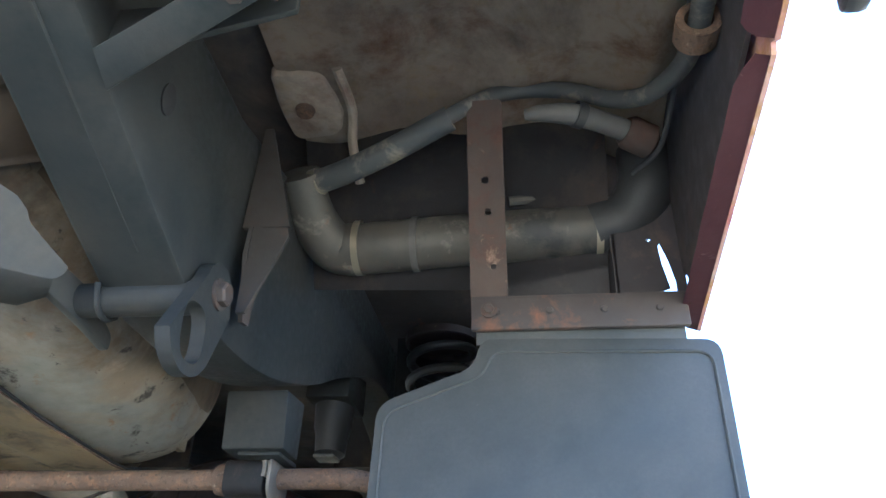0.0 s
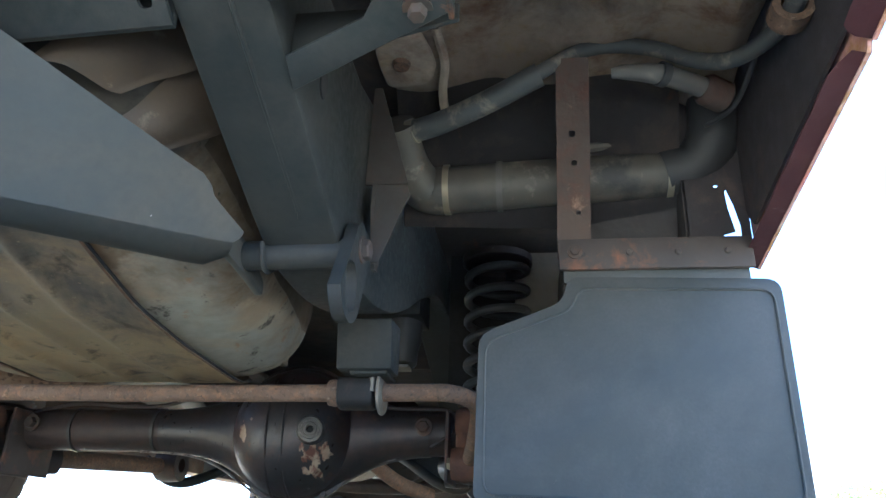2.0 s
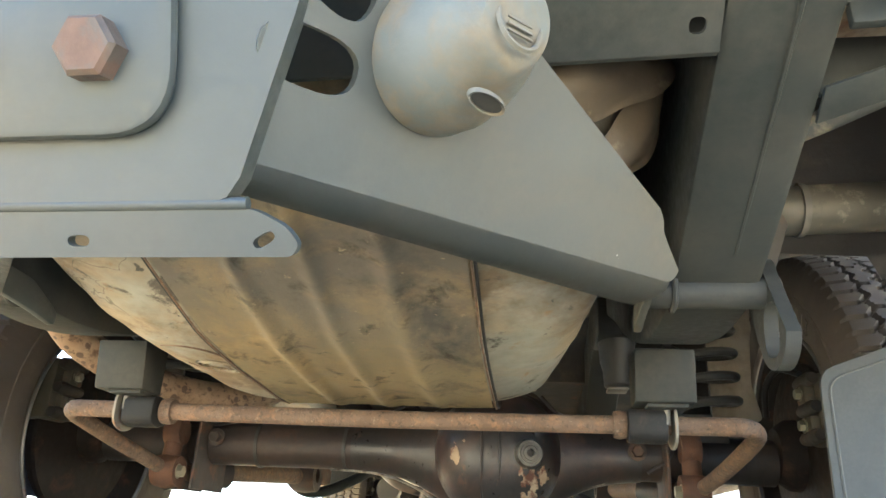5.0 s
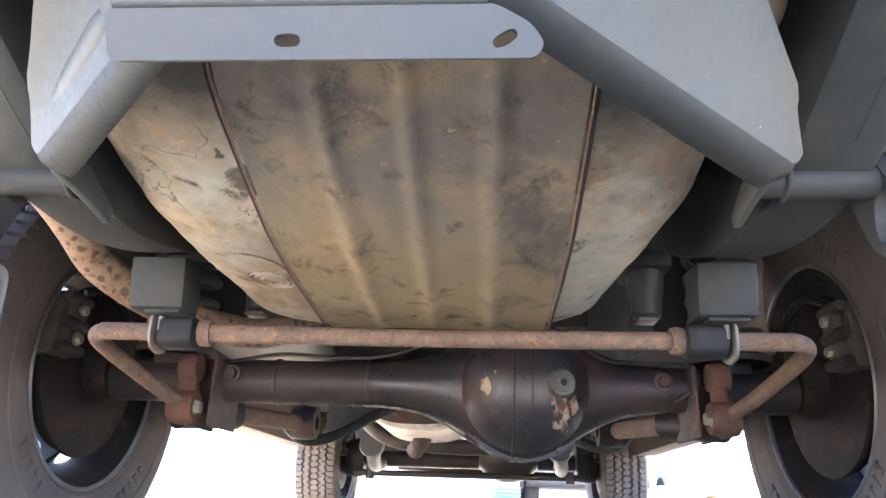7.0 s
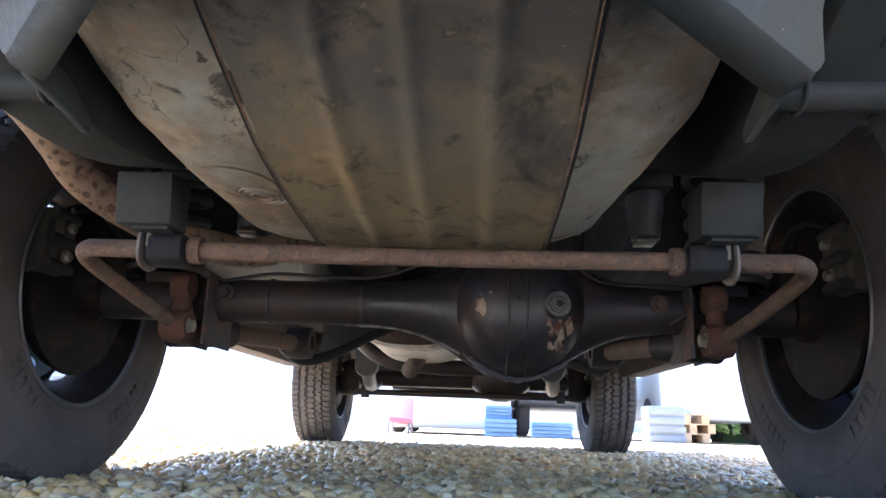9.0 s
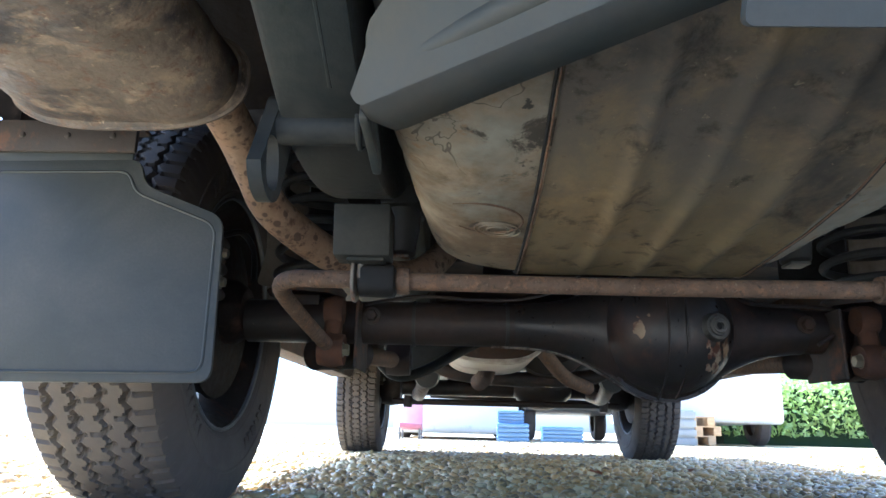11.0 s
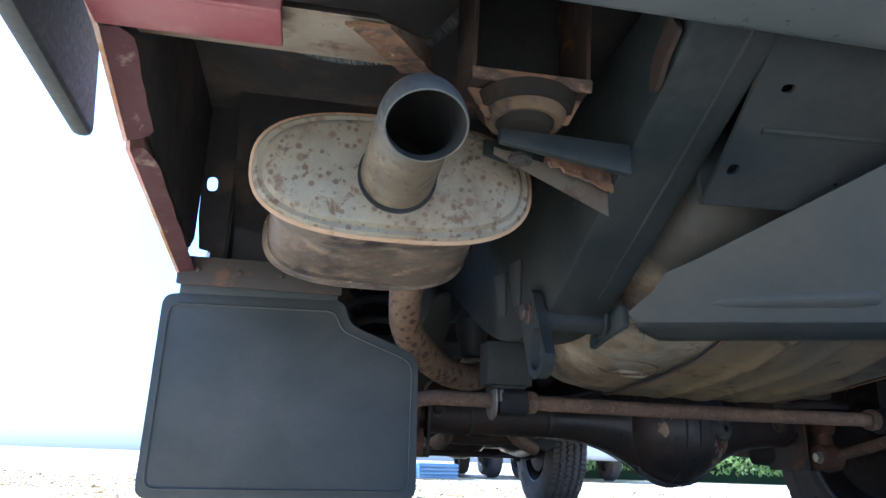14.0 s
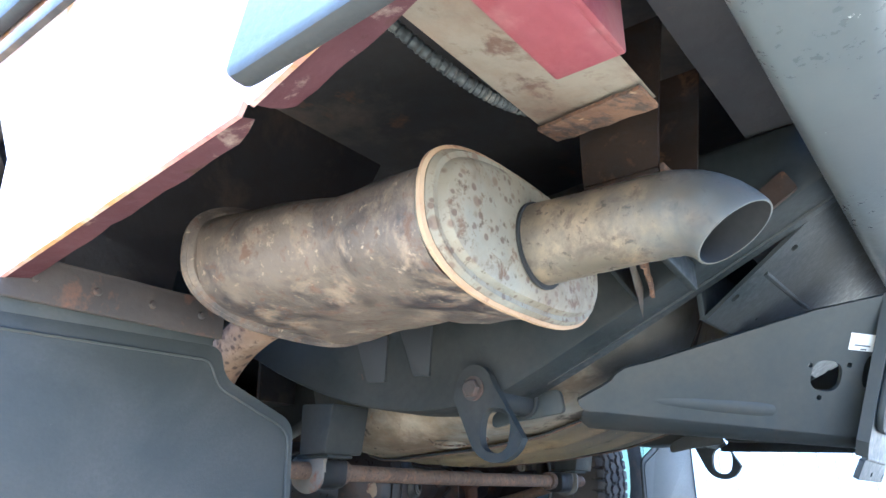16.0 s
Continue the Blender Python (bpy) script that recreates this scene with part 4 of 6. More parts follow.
tank = thing("fuel_tank", "dusty beige fuel tank with a muddy ribbed shield underneath", "fuel tank", at=(0, -0.65, 0.34))
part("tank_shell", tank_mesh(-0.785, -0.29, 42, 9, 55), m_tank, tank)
# left side carries painted shade, right side brown stain
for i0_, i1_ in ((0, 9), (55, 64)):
    part("tank_side", tank_mesh(-0.785, -0.29, 42, i0_, i1_), m_tank_shade if i0_ == 0 else m_tank_side, tank, "upper side of the tank, darkened by stain and painted shade")
part("tank_end_curve", tank_mesh(-0.9, -0.785, 12), m_tank, tank, "upward curve at the rear of the tank, shade painted in")
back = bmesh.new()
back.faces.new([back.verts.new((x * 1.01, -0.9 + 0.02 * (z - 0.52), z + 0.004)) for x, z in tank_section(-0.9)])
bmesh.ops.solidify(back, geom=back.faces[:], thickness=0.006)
part("tank_end", back, m_tank_shade, tank, "rear end of the tank, shade painted into its colour")
SEAM_L, SEAM_R = -0.143, 0.153
RIBS = ((-0.064, 0.0095), (0.008, 0.0095), (0.081, 0.011))


def shield_mesh():
    bm = bmesh.new()
    ys, xs = np.linspace(-0.895, -0.3, 60), np.linspace(SEAM_L, SEAM_R, 90)
    rows = []
    for y in ys:
        fade = min(1.0, max(0.3, (y + 0.9) / 0.05)) * min(1.0, max(0.0, (-0.33 - y) / 0.06))
        row = []
        for x in xs:
            rib = 0.0
            for xc, wd in RIBS:
                rib += math.exp(-((x - xc) / wd) ** 2)
            row.append(bm.verts.new((x, y, tank_low(y) - 0.006 - 0.0075 * rib * fade + 0.002 * noise.noise(Vector((x * 14, y * 9, 2))))))
        rows.append(row)
    for a, b in zip(rows, rows[1:]):
        for i in range(len(a) - 1):
            bm.faces.new((a[i], a[i + 1], b[i + 1], b[i]))
    bmesh.ops.solidify(bm, geom=bm.faces[:], thickness=-0.004)
    return bm


shield = part("shield", shield_mesh(), m_shield, tank, "mud-caked ribbed steel shield")
for xs_, w_ in ((SEAM_L - 0.0035, 0.0032), (SEAM_R + 0.0035, 0.0032)):
    line = [(xs_, y, tank_low(y) - 0.0075) for y in np.linspace(-0.89, -0.31, 20)]
    part("shield_edge", tube(line, 0.0011, 8, False), m_bar, shield, "thin rusted folded edge")
    side_ = -1 if xs_ < 0 else 1
    gap = [(x + side_ * 0.003, y, z + 0.002) for x, y, z in line]
    part("seam_gap", tube(gap, 0.0017, 8, False), m_soot_shade, shield, "dark gap beside the shield")
# raised moulding lines on the tank's lobes
def on_tank(points, rise=0.0005):
    return [(x, y, tank_z(x, y) - rise) for x, y in points]


for rx_, ry_ in ((0.027, 0.024), (0.021, 0.018), (0.012, 0.0105)):
    ring = [(-0.182 + rx_ * math.cos(a), -0.505 + ry_ * math.sin(a)) for a in np.linspace(0, 2 * math.pi, 29)]
    part("moulded_ring", tube(on_tank(ring), 0.0013, 6, False), m_tank, tank)
arc = [(-0.2 + 0.045 * math.cos(a), -0.535 + 0.042 * math.sin(a)) for a in np.linspace(-2.4, 2.2, 20)]
part("moulded_arc", tube(on_tank(arc), 0.0012, 6, False), m_bar, tank, "dark moulded arc line")
part("tank_strap", box(0.2, 0.212, -0.33, -0.3, 0.36, 0.55, 0.002), m_tank, tank)

# dented beige tank flange behind the shield, above the tow bar
m_guard = surface("dusty brown sheet", (0.075, 0.06, 0.042), (0.115, 0.09, 0.064), 0.7, 0, 60, 7, [((0.09, 0.075, 0.06), 9, 0.58, 0.1, 0.8, 0), ((0.26, 0.21, 0.145), 20, 0.66, 0.06, 0.8, 0)], 0.2)
fl = thing("filler_guard", "crumpled brown sheet-metal guard above the tow bar arm", "guard", at=(0.25, -0.85, 0.5))
for name_, foot, head, away in (("upper_fold", (0.2, -0.915, 0.452), (0.262, -0.878, 0.545), (0.075, 0.05, 0.0)), ("lower_fold", (0.248, -0.868, 0.432), (0.3, -0.83, 0.535), (0.028, 0.055, -0.012))):
    foot, head, away = Vector(foot), Vector(head), Vector(away)
    out_ = (head - foot).cross(away).normalized()
    out_ = out_ if out_.y < 0 else -out_
    g = bmesh.new()
    rows = []
    for u in np.linspace(0, 1, 22):
        row = []
        for v in np.linspace(0, 1, 22):
            reach = away * v * (0.75 + 0.35 * math.sin(math.pi * u))
            swell = 0.014 * math.sin(math.pi * min(1.0, 0.12 + v)) + 0.008 * math.sin(math.pi * u)
            q = foot.lerp(head, u) + reach + out_ * swell
            row.append(g.verts.new(q + 0.0045 * noise.noise_vector(q * 22.0)))
        rows.append(row)
    for a, b in zip(rows, rows[1:]):
        for i in range(21):
            g.faces.new((a[i], a[i + 1], b[i + 1], b[i]))
    bmesh.ops.solidify(g, geom=g.faces[:], thickness=0.003)
    part(name_, g, m_guard, fl)

# ---- anti-roll bar ----
arb = thing("anti_roll_bar", "brown rusted anti-roll bar with bent ends and drop links", "anti-roll bar", at=(0, -0.4, 0.3))
BAR = [(-0.447, -0.1, 0.245), (-0.462, -0.2, 0.268), (-0.476, -0.3, 0.293), (-0.472, -0.35, 0.302), (-0.45, -0.384, 0.304), (-0.41, -0.394, 0.303), (-0.2, -0.394, 0.301), (0.0, -0.394, 0.3), (0.2, -0.394, 0.301), (0.43, -0.394, 0.303),
       (0.472, -0.386, 0.304), (0.497, -0.353, 0.302), (0.504, -0.3, 0.294), (0.49, -0.2, 0.268), (0.472, -0.1, 0.245)]
part("bar", tube(BAR, 0.0118, 16, True, 8), m_bar, arb)
for s, xb0, xb1 in ((-1, -0.384, -0.313), (1, 0.332, 0.405)):
    bracket = part("bracket", merge(prism([(-0.462, 0.386), (-0.4, 0.39), (-0.4, 0.322), (-0.45, 0.322)], xb0, xb1, "x", 0.003)), m_chassis, arb, "grey box bracket on the rail")
    part("bracket_foot", box(xb0 + 0.016, xb1 - 0.008, -0.44, -0.378, 0.318, 0.3235, 0.001), m_chassis, bracket)
    xo = xb0 + 0.022 if s < 0 else xb1 - 0.022
    xi = xb1 + 0.012 if s < 0 else xb0 - 0.012
    part("bush", merge(prism(rounded([(-0.422, 0.32), (-0.368, 0.32), (-0.368, 0.288), (-0.395, 0.277), (-0.42, 0.282)], 0.012), min(xo, xi) + 0.006, max(xo, xi) - 0.008, "x", 0.004)), m_bushing, arb, "black rubber bush")
    part("clamp", prism(rounded([(-0.428, 0.322), (-0.362, 0.322), (-0.364, 0.284), (-0.395, 0.27), (-0.426, 0.28)], 0.014), xo - 0.002, xo + 0.002, "x", 0.0008), m_steel, arb, "dull steel clamp plate")
    for yc_ in (-0.417, -0.373):
        part("clamp_bolt", tube([(xo - s * 0.009, yc_, 0.328), (xo - s * 0.009, yc_, 0.3)], 0.0042, 10, False), m_steel, arb, "pale steel clamp bolt")
    part("stop_collar", lathe([(0.0118, -0.008), (0.017, -0.008), (0.0185, 0), (0.017, 0.008), (0.0118, 0.008)], Matrix.Translation((xi + s * 0.0 - s * 0.002, -0.394, 0.302)) @ pose(0, 0, 0, 0, 90, 0), 22), m_bar, arb)
    xl = s * 0.455 + 0.01
    link = part("drop_link", merge(lathe([(0, -0.016), (0.023, -0.016), (0.027, 0), (0.023, 0.016), (0, 0.016)], Matrix.Translation((xl, -0.085, 0.312)) @ pose(0, 0, 0, 0, 90, 0), 20),
                                   lathe([(0, -0.018), (0.026, -0.022), (0.031, 0), (0.026, 0.022), (0, 0.018)], Matrix.Translation((xl, -0.092, 0.243)) @ pose(0, 0, 0, 0, 90, 0), 20),
                                   tube([(xl, -0.087, 0.3), (xl, -0.093, 0.255)], 0.016, 12, False)), m_link, arb, "orange rusty drop link")
    part("link_bolt", hexbolt((xl - s * 0.018, -0.092, 0.243), (xl - s, -0.092, 0.243), 0.011, 0.012, 0.014), m_clip, link, "pale zinc nut")

# ---- bump stops ----
for xs_ in (0.352, -0.33):
    stop = thing("bump_stop", "black rubber bump stop under the chassis rail", "bump stop", "bump stops", at=(xs_, -0.1, 0.4))
    part("rubber", lathe([(0, 0.405), (0.017, 0.406), (0.024, 0.412), (0.026, 0.44), (0.03, 0.455), (0.032, 0.49), (0, 0.49)], Matrix.Translation((xs_, -0.1, 0)) @ Matrix.Diagonal((1.0, 1.3, 1, 1)), 24), m_black, stop)
    part("steel_foot", box(xs_ - 0.036, xs_ + 0.036, -0.155, -0.045, 0.488, 0.556, 0.004), m_chassis, stop, "grey steel foot bolted to the rail")
    part("scuffed_pad", box(xs_ - 0.02, xs_ + 0.014, -0.126, -0.086, 0.401, 0.4065, 0.002), m_steel, stop, "worn pale contact pad")

# ---- rear axle ----
m_seamsteel = surface("rubbed dark steel", (0.16, 0.145, 0.13), (0.3, 0.275, 0.25), 0.32, 0.6, 40, 14, [((0.05, 0.032, 0.026), 22, 0.5, 0.06, 0.7, 0)], 0.3)
axle = thing("rear_axle", "oily black rear axle with differential housing and drain plug", "axle", at=(0, 0, 0.3))
AZ = 0.304
part("axle_tube", tube([(-0.62, 0, AZ), (-0.2, 0, AZ), (0.0, 0, AZ)], 0.04, 20, False), m_axle, axle)
part("axle_tube", tube([(0.27, 0, AZ), (0.45, 0, AZ), (0.62, 0, AZ)], 0.04, 20, False), m_axle, axle)
DX, DY, DZ = 0.143, -0.01, 0.3
part("diff_housing", lathe([(0.0, -0.07), (0.09, -0.07), (0.12, -0.03), (0.124, 0.0), (0.124, 0.012), (0.0, 0.012)], Matrix.Translation((DX, DY, DZ)) @ pose(0, 0, 0, 90, 0, 0), 44), m_axle, axle)
banjo = bmesh.new()
rings = []
for dx in np.linspace(-0.27, 0.25, 27):
    e = math.exp(-(dx / 0.125) ** 2)
    ry, rz = 0.04 + 0.03 * e, 0.04 + 0.086 * e
    rings.append([banjo.verts.new((DX + dx, DY * e + ry * math.cos(a), AZ + (DZ - AZ) * e + rz * math.sin(a))) for a in np.linspace(0, 2 * math.pi, 25)[:-1]])
for p, q in zip(rings, rings[1:]):
    for k in range(24):
        banjo.faces.new((p[k], p[(k + 1) % 24], q[(k + 1) % 24], q[k]))
part("axle_banjo", banjo, m_cover, axle)
seam = [(DX - 0.012 + dx, DY - 0.004, AZ - 0.041 - 0.091 * math.exp(-(dx / 0.122) ** 2)) for dx in np.linspace(-0.3, 0.2, 30)]
part("worn_seam", tube(seam, 0.0022, 8, False), m_seamsteel, axle, "worn shiny edge of the welded housing")
for k in range(10):
    a = 2 * math.pi * k / 10 + 0.2
    part("cover_bolt", hexbolt((DX + 0.122 * math.cos(a), DY - 0.01, DZ + 0.122 * math.sin(a)), (DX + 0.122 * math.cos(a), -1, DZ + 0.122 * math.sin(a)), 0.006, 0.006), m_axle, axle)
cover = part("diff_cover", lathe([(0, 0.117), (0.03, 0.116), (0.065, 0.107), (0.096, 0.08), (0.112, 0.045), (0.118, 0.012), (0.128, 0.01), (0.128, 0.0), (0.0, 0.0)],
                                 Matrix.Translation((DX, DY, DZ)) @ pose(0, 0, 0, 90, 0, 0), 44), m_cover, axle, "domed black cover with flaked paint")
for bx in (DX - 0.022, DX + 0.008):
    arc = [(bx, DY - 0.119 * math.cos(a), DZ - 0.127 * math.sin(a)) for a in np.linspace(-0.75, 1.3, 14)]
    part("casting_rib", tube(arc, 0.0022, 8, False), m_axle, cover)
m_plug = surface("greasy grey plug", (0.06, 0.058, 0.054), (0.11, 0.105, 0.095), 0.45, 0.3, 90, 20, [((0.03, 0.028, 0.026), 30, 0.55, 0.05, 0.5, 0)], 0.2)
plug = part("drain_plug", lathe([(0, 0.004), (0.0065, 0.004), (0.0065, 0.012), (0.011, 0.012), (0.0125, 0.01), (0.0155, 0.01), (0.0165, 0.006), (0.021, 0.006), (0.022, 0.002), (0.0245, -0.004), (0.026, -0.022), (0, -0.022)],
                                Matrix.Translation((0.2, -0.124, 0.292)) @ pose(0, 0, 0, 90, 0, 12), 30), m_plug, axle, "round plug with a hollow square socket")


def flake(cx, cz, w, h, seed):
    """Ragged scraps of bared primer that follow the domed cover."""
    def at(x, z):
        rr = min(0.117, math.hypot(x - DX, z - DZ))
        return x, DY - float(np.interp(rr, [0, 0.03, 0.065, 0.096, 0.112, 0.118], [0.117, 0.116, 0.107, 0.08, 0.045, 0.012])) - 0.0012, z
    bm = bmesh.new()
    step, grid = 0.0011, {}
    nx, nz = int(w / step) + 2, int(h / step) + 2
    for i in range(-nx, nx + 1):
        for k in range(-nz, nz + 1):
            fall = 1.0 - (i * step / w) ** 2 - (k * step / h) ** 2
            ragged = 1.5 * noise.noise(Vector((i * step * 95, k * step * 60, seed))) + 0.6 * noise.noise(Vector((i * step * 260, k * step * 200, seed + 5)))
            if fall + ragged > 0.5:
                corners = []
                for c in ((i, k), (i + 1, k), (i + 1, k + 1), (i, k + 1)):
                    if c not in grid:
                        grid[c] = bm.verts.new(at(cx + c[0] * step, cz + c[1] * step))
                    corners.append(grid[c])
                bm.faces.new(corners)
    return bm


m_fleck = surface("bare cream primer", (0.34, 0.275, 0.19), (0.26, 0.185, 0.12), 0.6, 0, 60, 20, [((0.11, 0.045, 0.03), 40, 0.55, 0.05, 0.7, 0), ((0.05, 0.04, 0.035), 30, 0.64, 0.03, 0.6, 0)], 0.2)
part("plug_socket", lathe([(0, 0.0045), (0.0062, 0.0045), (0.0062, 0.0065), (0, 0.0065)], Matrix.Translation((0.2, -0.124, 0.292)) @ pose(0, 0, 0, 90, 0, 12), 20), m_soot_shade, plug, "dark square socket")
for cx_, cz_, w_, h_, seed_, words in ((0.2, 0.248, 0.022, 0.034, 3, "cream bare patch under the plug"), (0.224, 0.262, 0.009, 0.02, 8, "cream bare patch under the plug"), (0.074, 0.288, 0.01, 0.02, 5, "flaked red and cream patch"), (0.09, 0.309, 0.004, 0.004, 6, "")):
    part("bare_patch", flake(cx_, cz_, w_, h_, seed_), m_fleck, cover, words)
for s in (-1, 1):
    part("spring_seat", lathe([(0, 0.35), (0.07, 0.35), (0.075, 0.358), (0.03, 0.364), (0, 0.364)], Matrix.Translation((s * 0.515, 0.0, 0)), 26), m_hub, axle)
    part("spring_post", box(s * 0.515 - 0.03, s * 0.515 + 0.03, -0.03, 0.03, 0.33, 0.352, 0.004), m_axle, axle)
    part("link_bracket", merge(box(s * 0.44 - 0.012, s * 0.44 - 0.006, -0.075, 0.06, 0.215, 0.335, 0.002), box(s * 0.44 + 0.03, s * 0.44 + 0.036, -0.075, 0.06, 0.215, 0.335, 0.002)), m_hub, axle)
    part("bracket_bolt", hexbolt((s * 0.385, -0.047, AZ + 0.006), (s * 0.385, -0.2, AZ + 0.006), 0.011, 0.012, 0.016), m_bolt, axle)
    part("tube_clip", lathe([(0.0405, -0.003), (0.043, -0.003), (0.043, 0.003), (0.0405, 0.003)], Matrix.Translation((s * 0.28 - 0.03, 0, AZ)) @ pose(0, 0, 0, 0, 90, 0), 22), m_black, axle)
part("tube_clip", lathe([(0.0405, -0.003), (0.043, -0.003), (0.043, 0.003), (0.0405, 0.003)], Matrix.Translation((-0.14, 0, AZ)) @ pose(0, 0, 0, 0, 90, 0), 22), m_black, axle)
part("brake_pipe", tube([(-0.4, -0.03, AZ + 0.03), (-0.3, -0.04, AZ + 0.044), (-0.2, -0.04, AZ + 0.04), (-0.12, -0.042, AZ + 0.042), (-0.05, -0.05, AZ + 0.06), (0.0, -0.05, 0.4)], 0.0035, 8), m_axle, axle, "thin steel brake pipe")
part("brake_pipe", tube([(0.22, -0.05, 0.4), (0.27, -0.05, 0.352), (0.33, -0.04, AZ + 0.04), (0.43, -0.045, AZ + 0.035), (0.44, -0.05, AZ), (0.4, -0.05, AZ - 0.03)], 0.0035, 8), m_axle, axle, "thin steel brake pipe")
part("pinion_nose", tube([(0.08, 0.08, 0.32), (0.05, 0.3, 0.35)], lambda t: 0.075 - 0.035 * t, 20, False), m_axle, axle)

for s in (-1, 1):
    link = thing("lower_link", "rusty lower trailing link with a dark rubber bush", "suspension link", "lower links", at=(s * 0.45, 0.2, 0.27))
    part("link_tube", tube([(s * 0.46, -0.02, 0.245), (s * 0.44, 0.15, 0.262), (s * 0.4, 0.48, 0.282)], 0.02, 16, False), m_bar, link)
    part("bush_sleeve", tube([(s * 0.49, -0.01, 0.243), (s * 0.42, 0.1, 0.256)], 0.03, 18, False), m_axle, link, "thick dark bush sleeve")
    part("front_eye", lathe([(0.018, -0.03), (0.04, -0.03), (0.043, 0), (0.04, 0.03), (0.018, 0.03)], Matrix.Translation((s * 0.385, 0.52, 0.287)) @ pose(0, 0, 0, 0, 90, 0), 24), m_axle, link)
    spring = thing("coil_spring", "black coil spring standing on the axle", "coil spring", "rear coil springs", at=(s * 0.515, 0, 0.36))
    coil = [(s * 0.515 + 0.058 * math.cos(a), 0.0 + 0.058 * math.sin(a), 0.366 + 0.27 * a / (2 * math.pi * 6.2)) for a in np.linspace(0, 2 * math.pi * 6.2, 150)]
    part("coil", tube(coil, 0.0085, 10, False), m_black, spring)
    part("lower_seat", lathe([(0, 0.35), (0.066, 0.35), (0.07, 0.355), (0.07, 0.364), (0.066, 0.364), (0.064, 0.358), (0, 0.358)], Matrix.Translation((s * 0.515, 0, 0)), 28), m_axle, spring, "dark pressed spring seat")
    part("upper_seat", lathe([(0, 0.654), (0.07, 0.654), (0.07, 0.64), (0.066, 0.638), (0.064, 0.648), (0, 0.648)], Matrix.Translation((s * 0.515, 0, 0)), 28), m_axle, spring)

# ---- wheels ----
TW, TR, RR = 0.215, 0.352, 0.212


def tyre_mesh():
    """Turned tyre with zigzag grooves and sipes; the axis is x, the outer side +x."""
    na, prof = 468, []
    half = TW / 2
    side = [(-half * 0.74, RR - 0.004), (-half * 0.84, RR + 0.004), (-half * 0.885, RR + 0.012), (-half * 0.9, RR + 0.0135), (-half * 0.9, RR + 0.017), (-half * 0.915, RR + 0.018), (-half * 0.97, RR + 0.036), (-half * 0.995, RR + 0.056), (-half * 1.002, RR + 0.07), (-half * 1.014, RR + 0.0715), (-half * 1.014, RR + 0.0745), (-half * 1.0, RR + 0.076), (-half * 0.985, RR + 0.1), (-half * 0.92, RR + 0.122)]
    tread = [(-half * 0.86 + k * (half * 1.72) / 56, None) for k in range(57)]
    prof = side + tread + [(-x, r) for x, r in reversed(side)]
    bm = bmesh.new()
    rows = []
    for i in range(na):
        a = 2 * math.pi * i / na
        ph = (i % 6) / 6.0
        zig = abs(ph - 0.5) * 4 - 1
        row = []
        for x, r in prof:
            if r is None:
                r = TR - 0.012 * (abs(x) / half) ** 4
                dep = 0.0
                for gi, (gx, am, wd) in enumerate(((-0.057, 0.0055, 0.0032), (-0.02, 0.007, 0.0032), (0.02, -0.007, 0.0032), (0.057, -0.0055, 0.0032))):
                    if abs(x - gx - am * zig) < wd:
                        dep = 0.01
                    near = x - gx - am * zig
                    if 0 < near < 0.014 and i % 12 in ((0,) if gi % 2 else (6,)):
                        dep = max(dep, 0.006)
                if abs(x) > 0.068 and i % 12 in (2, 8):
                    dep = 0.007
                r -= dep
            elif abs(x) > half * 0.9 and r > RR + 0.11 and ph < 0.2:
                x *= 0.985
            row.append(bm.verts.new((x, r * math.sin(a), r * math.cos(a))))
        rows.append(row)
    for i in range(na):
        a, b = rows[i], rows[(i + 1) % na]
        for k in range(len(prof) - 1):
            bm.faces.new((a[k], a[k + 1], b[k + 1], b[k]))
    return bm


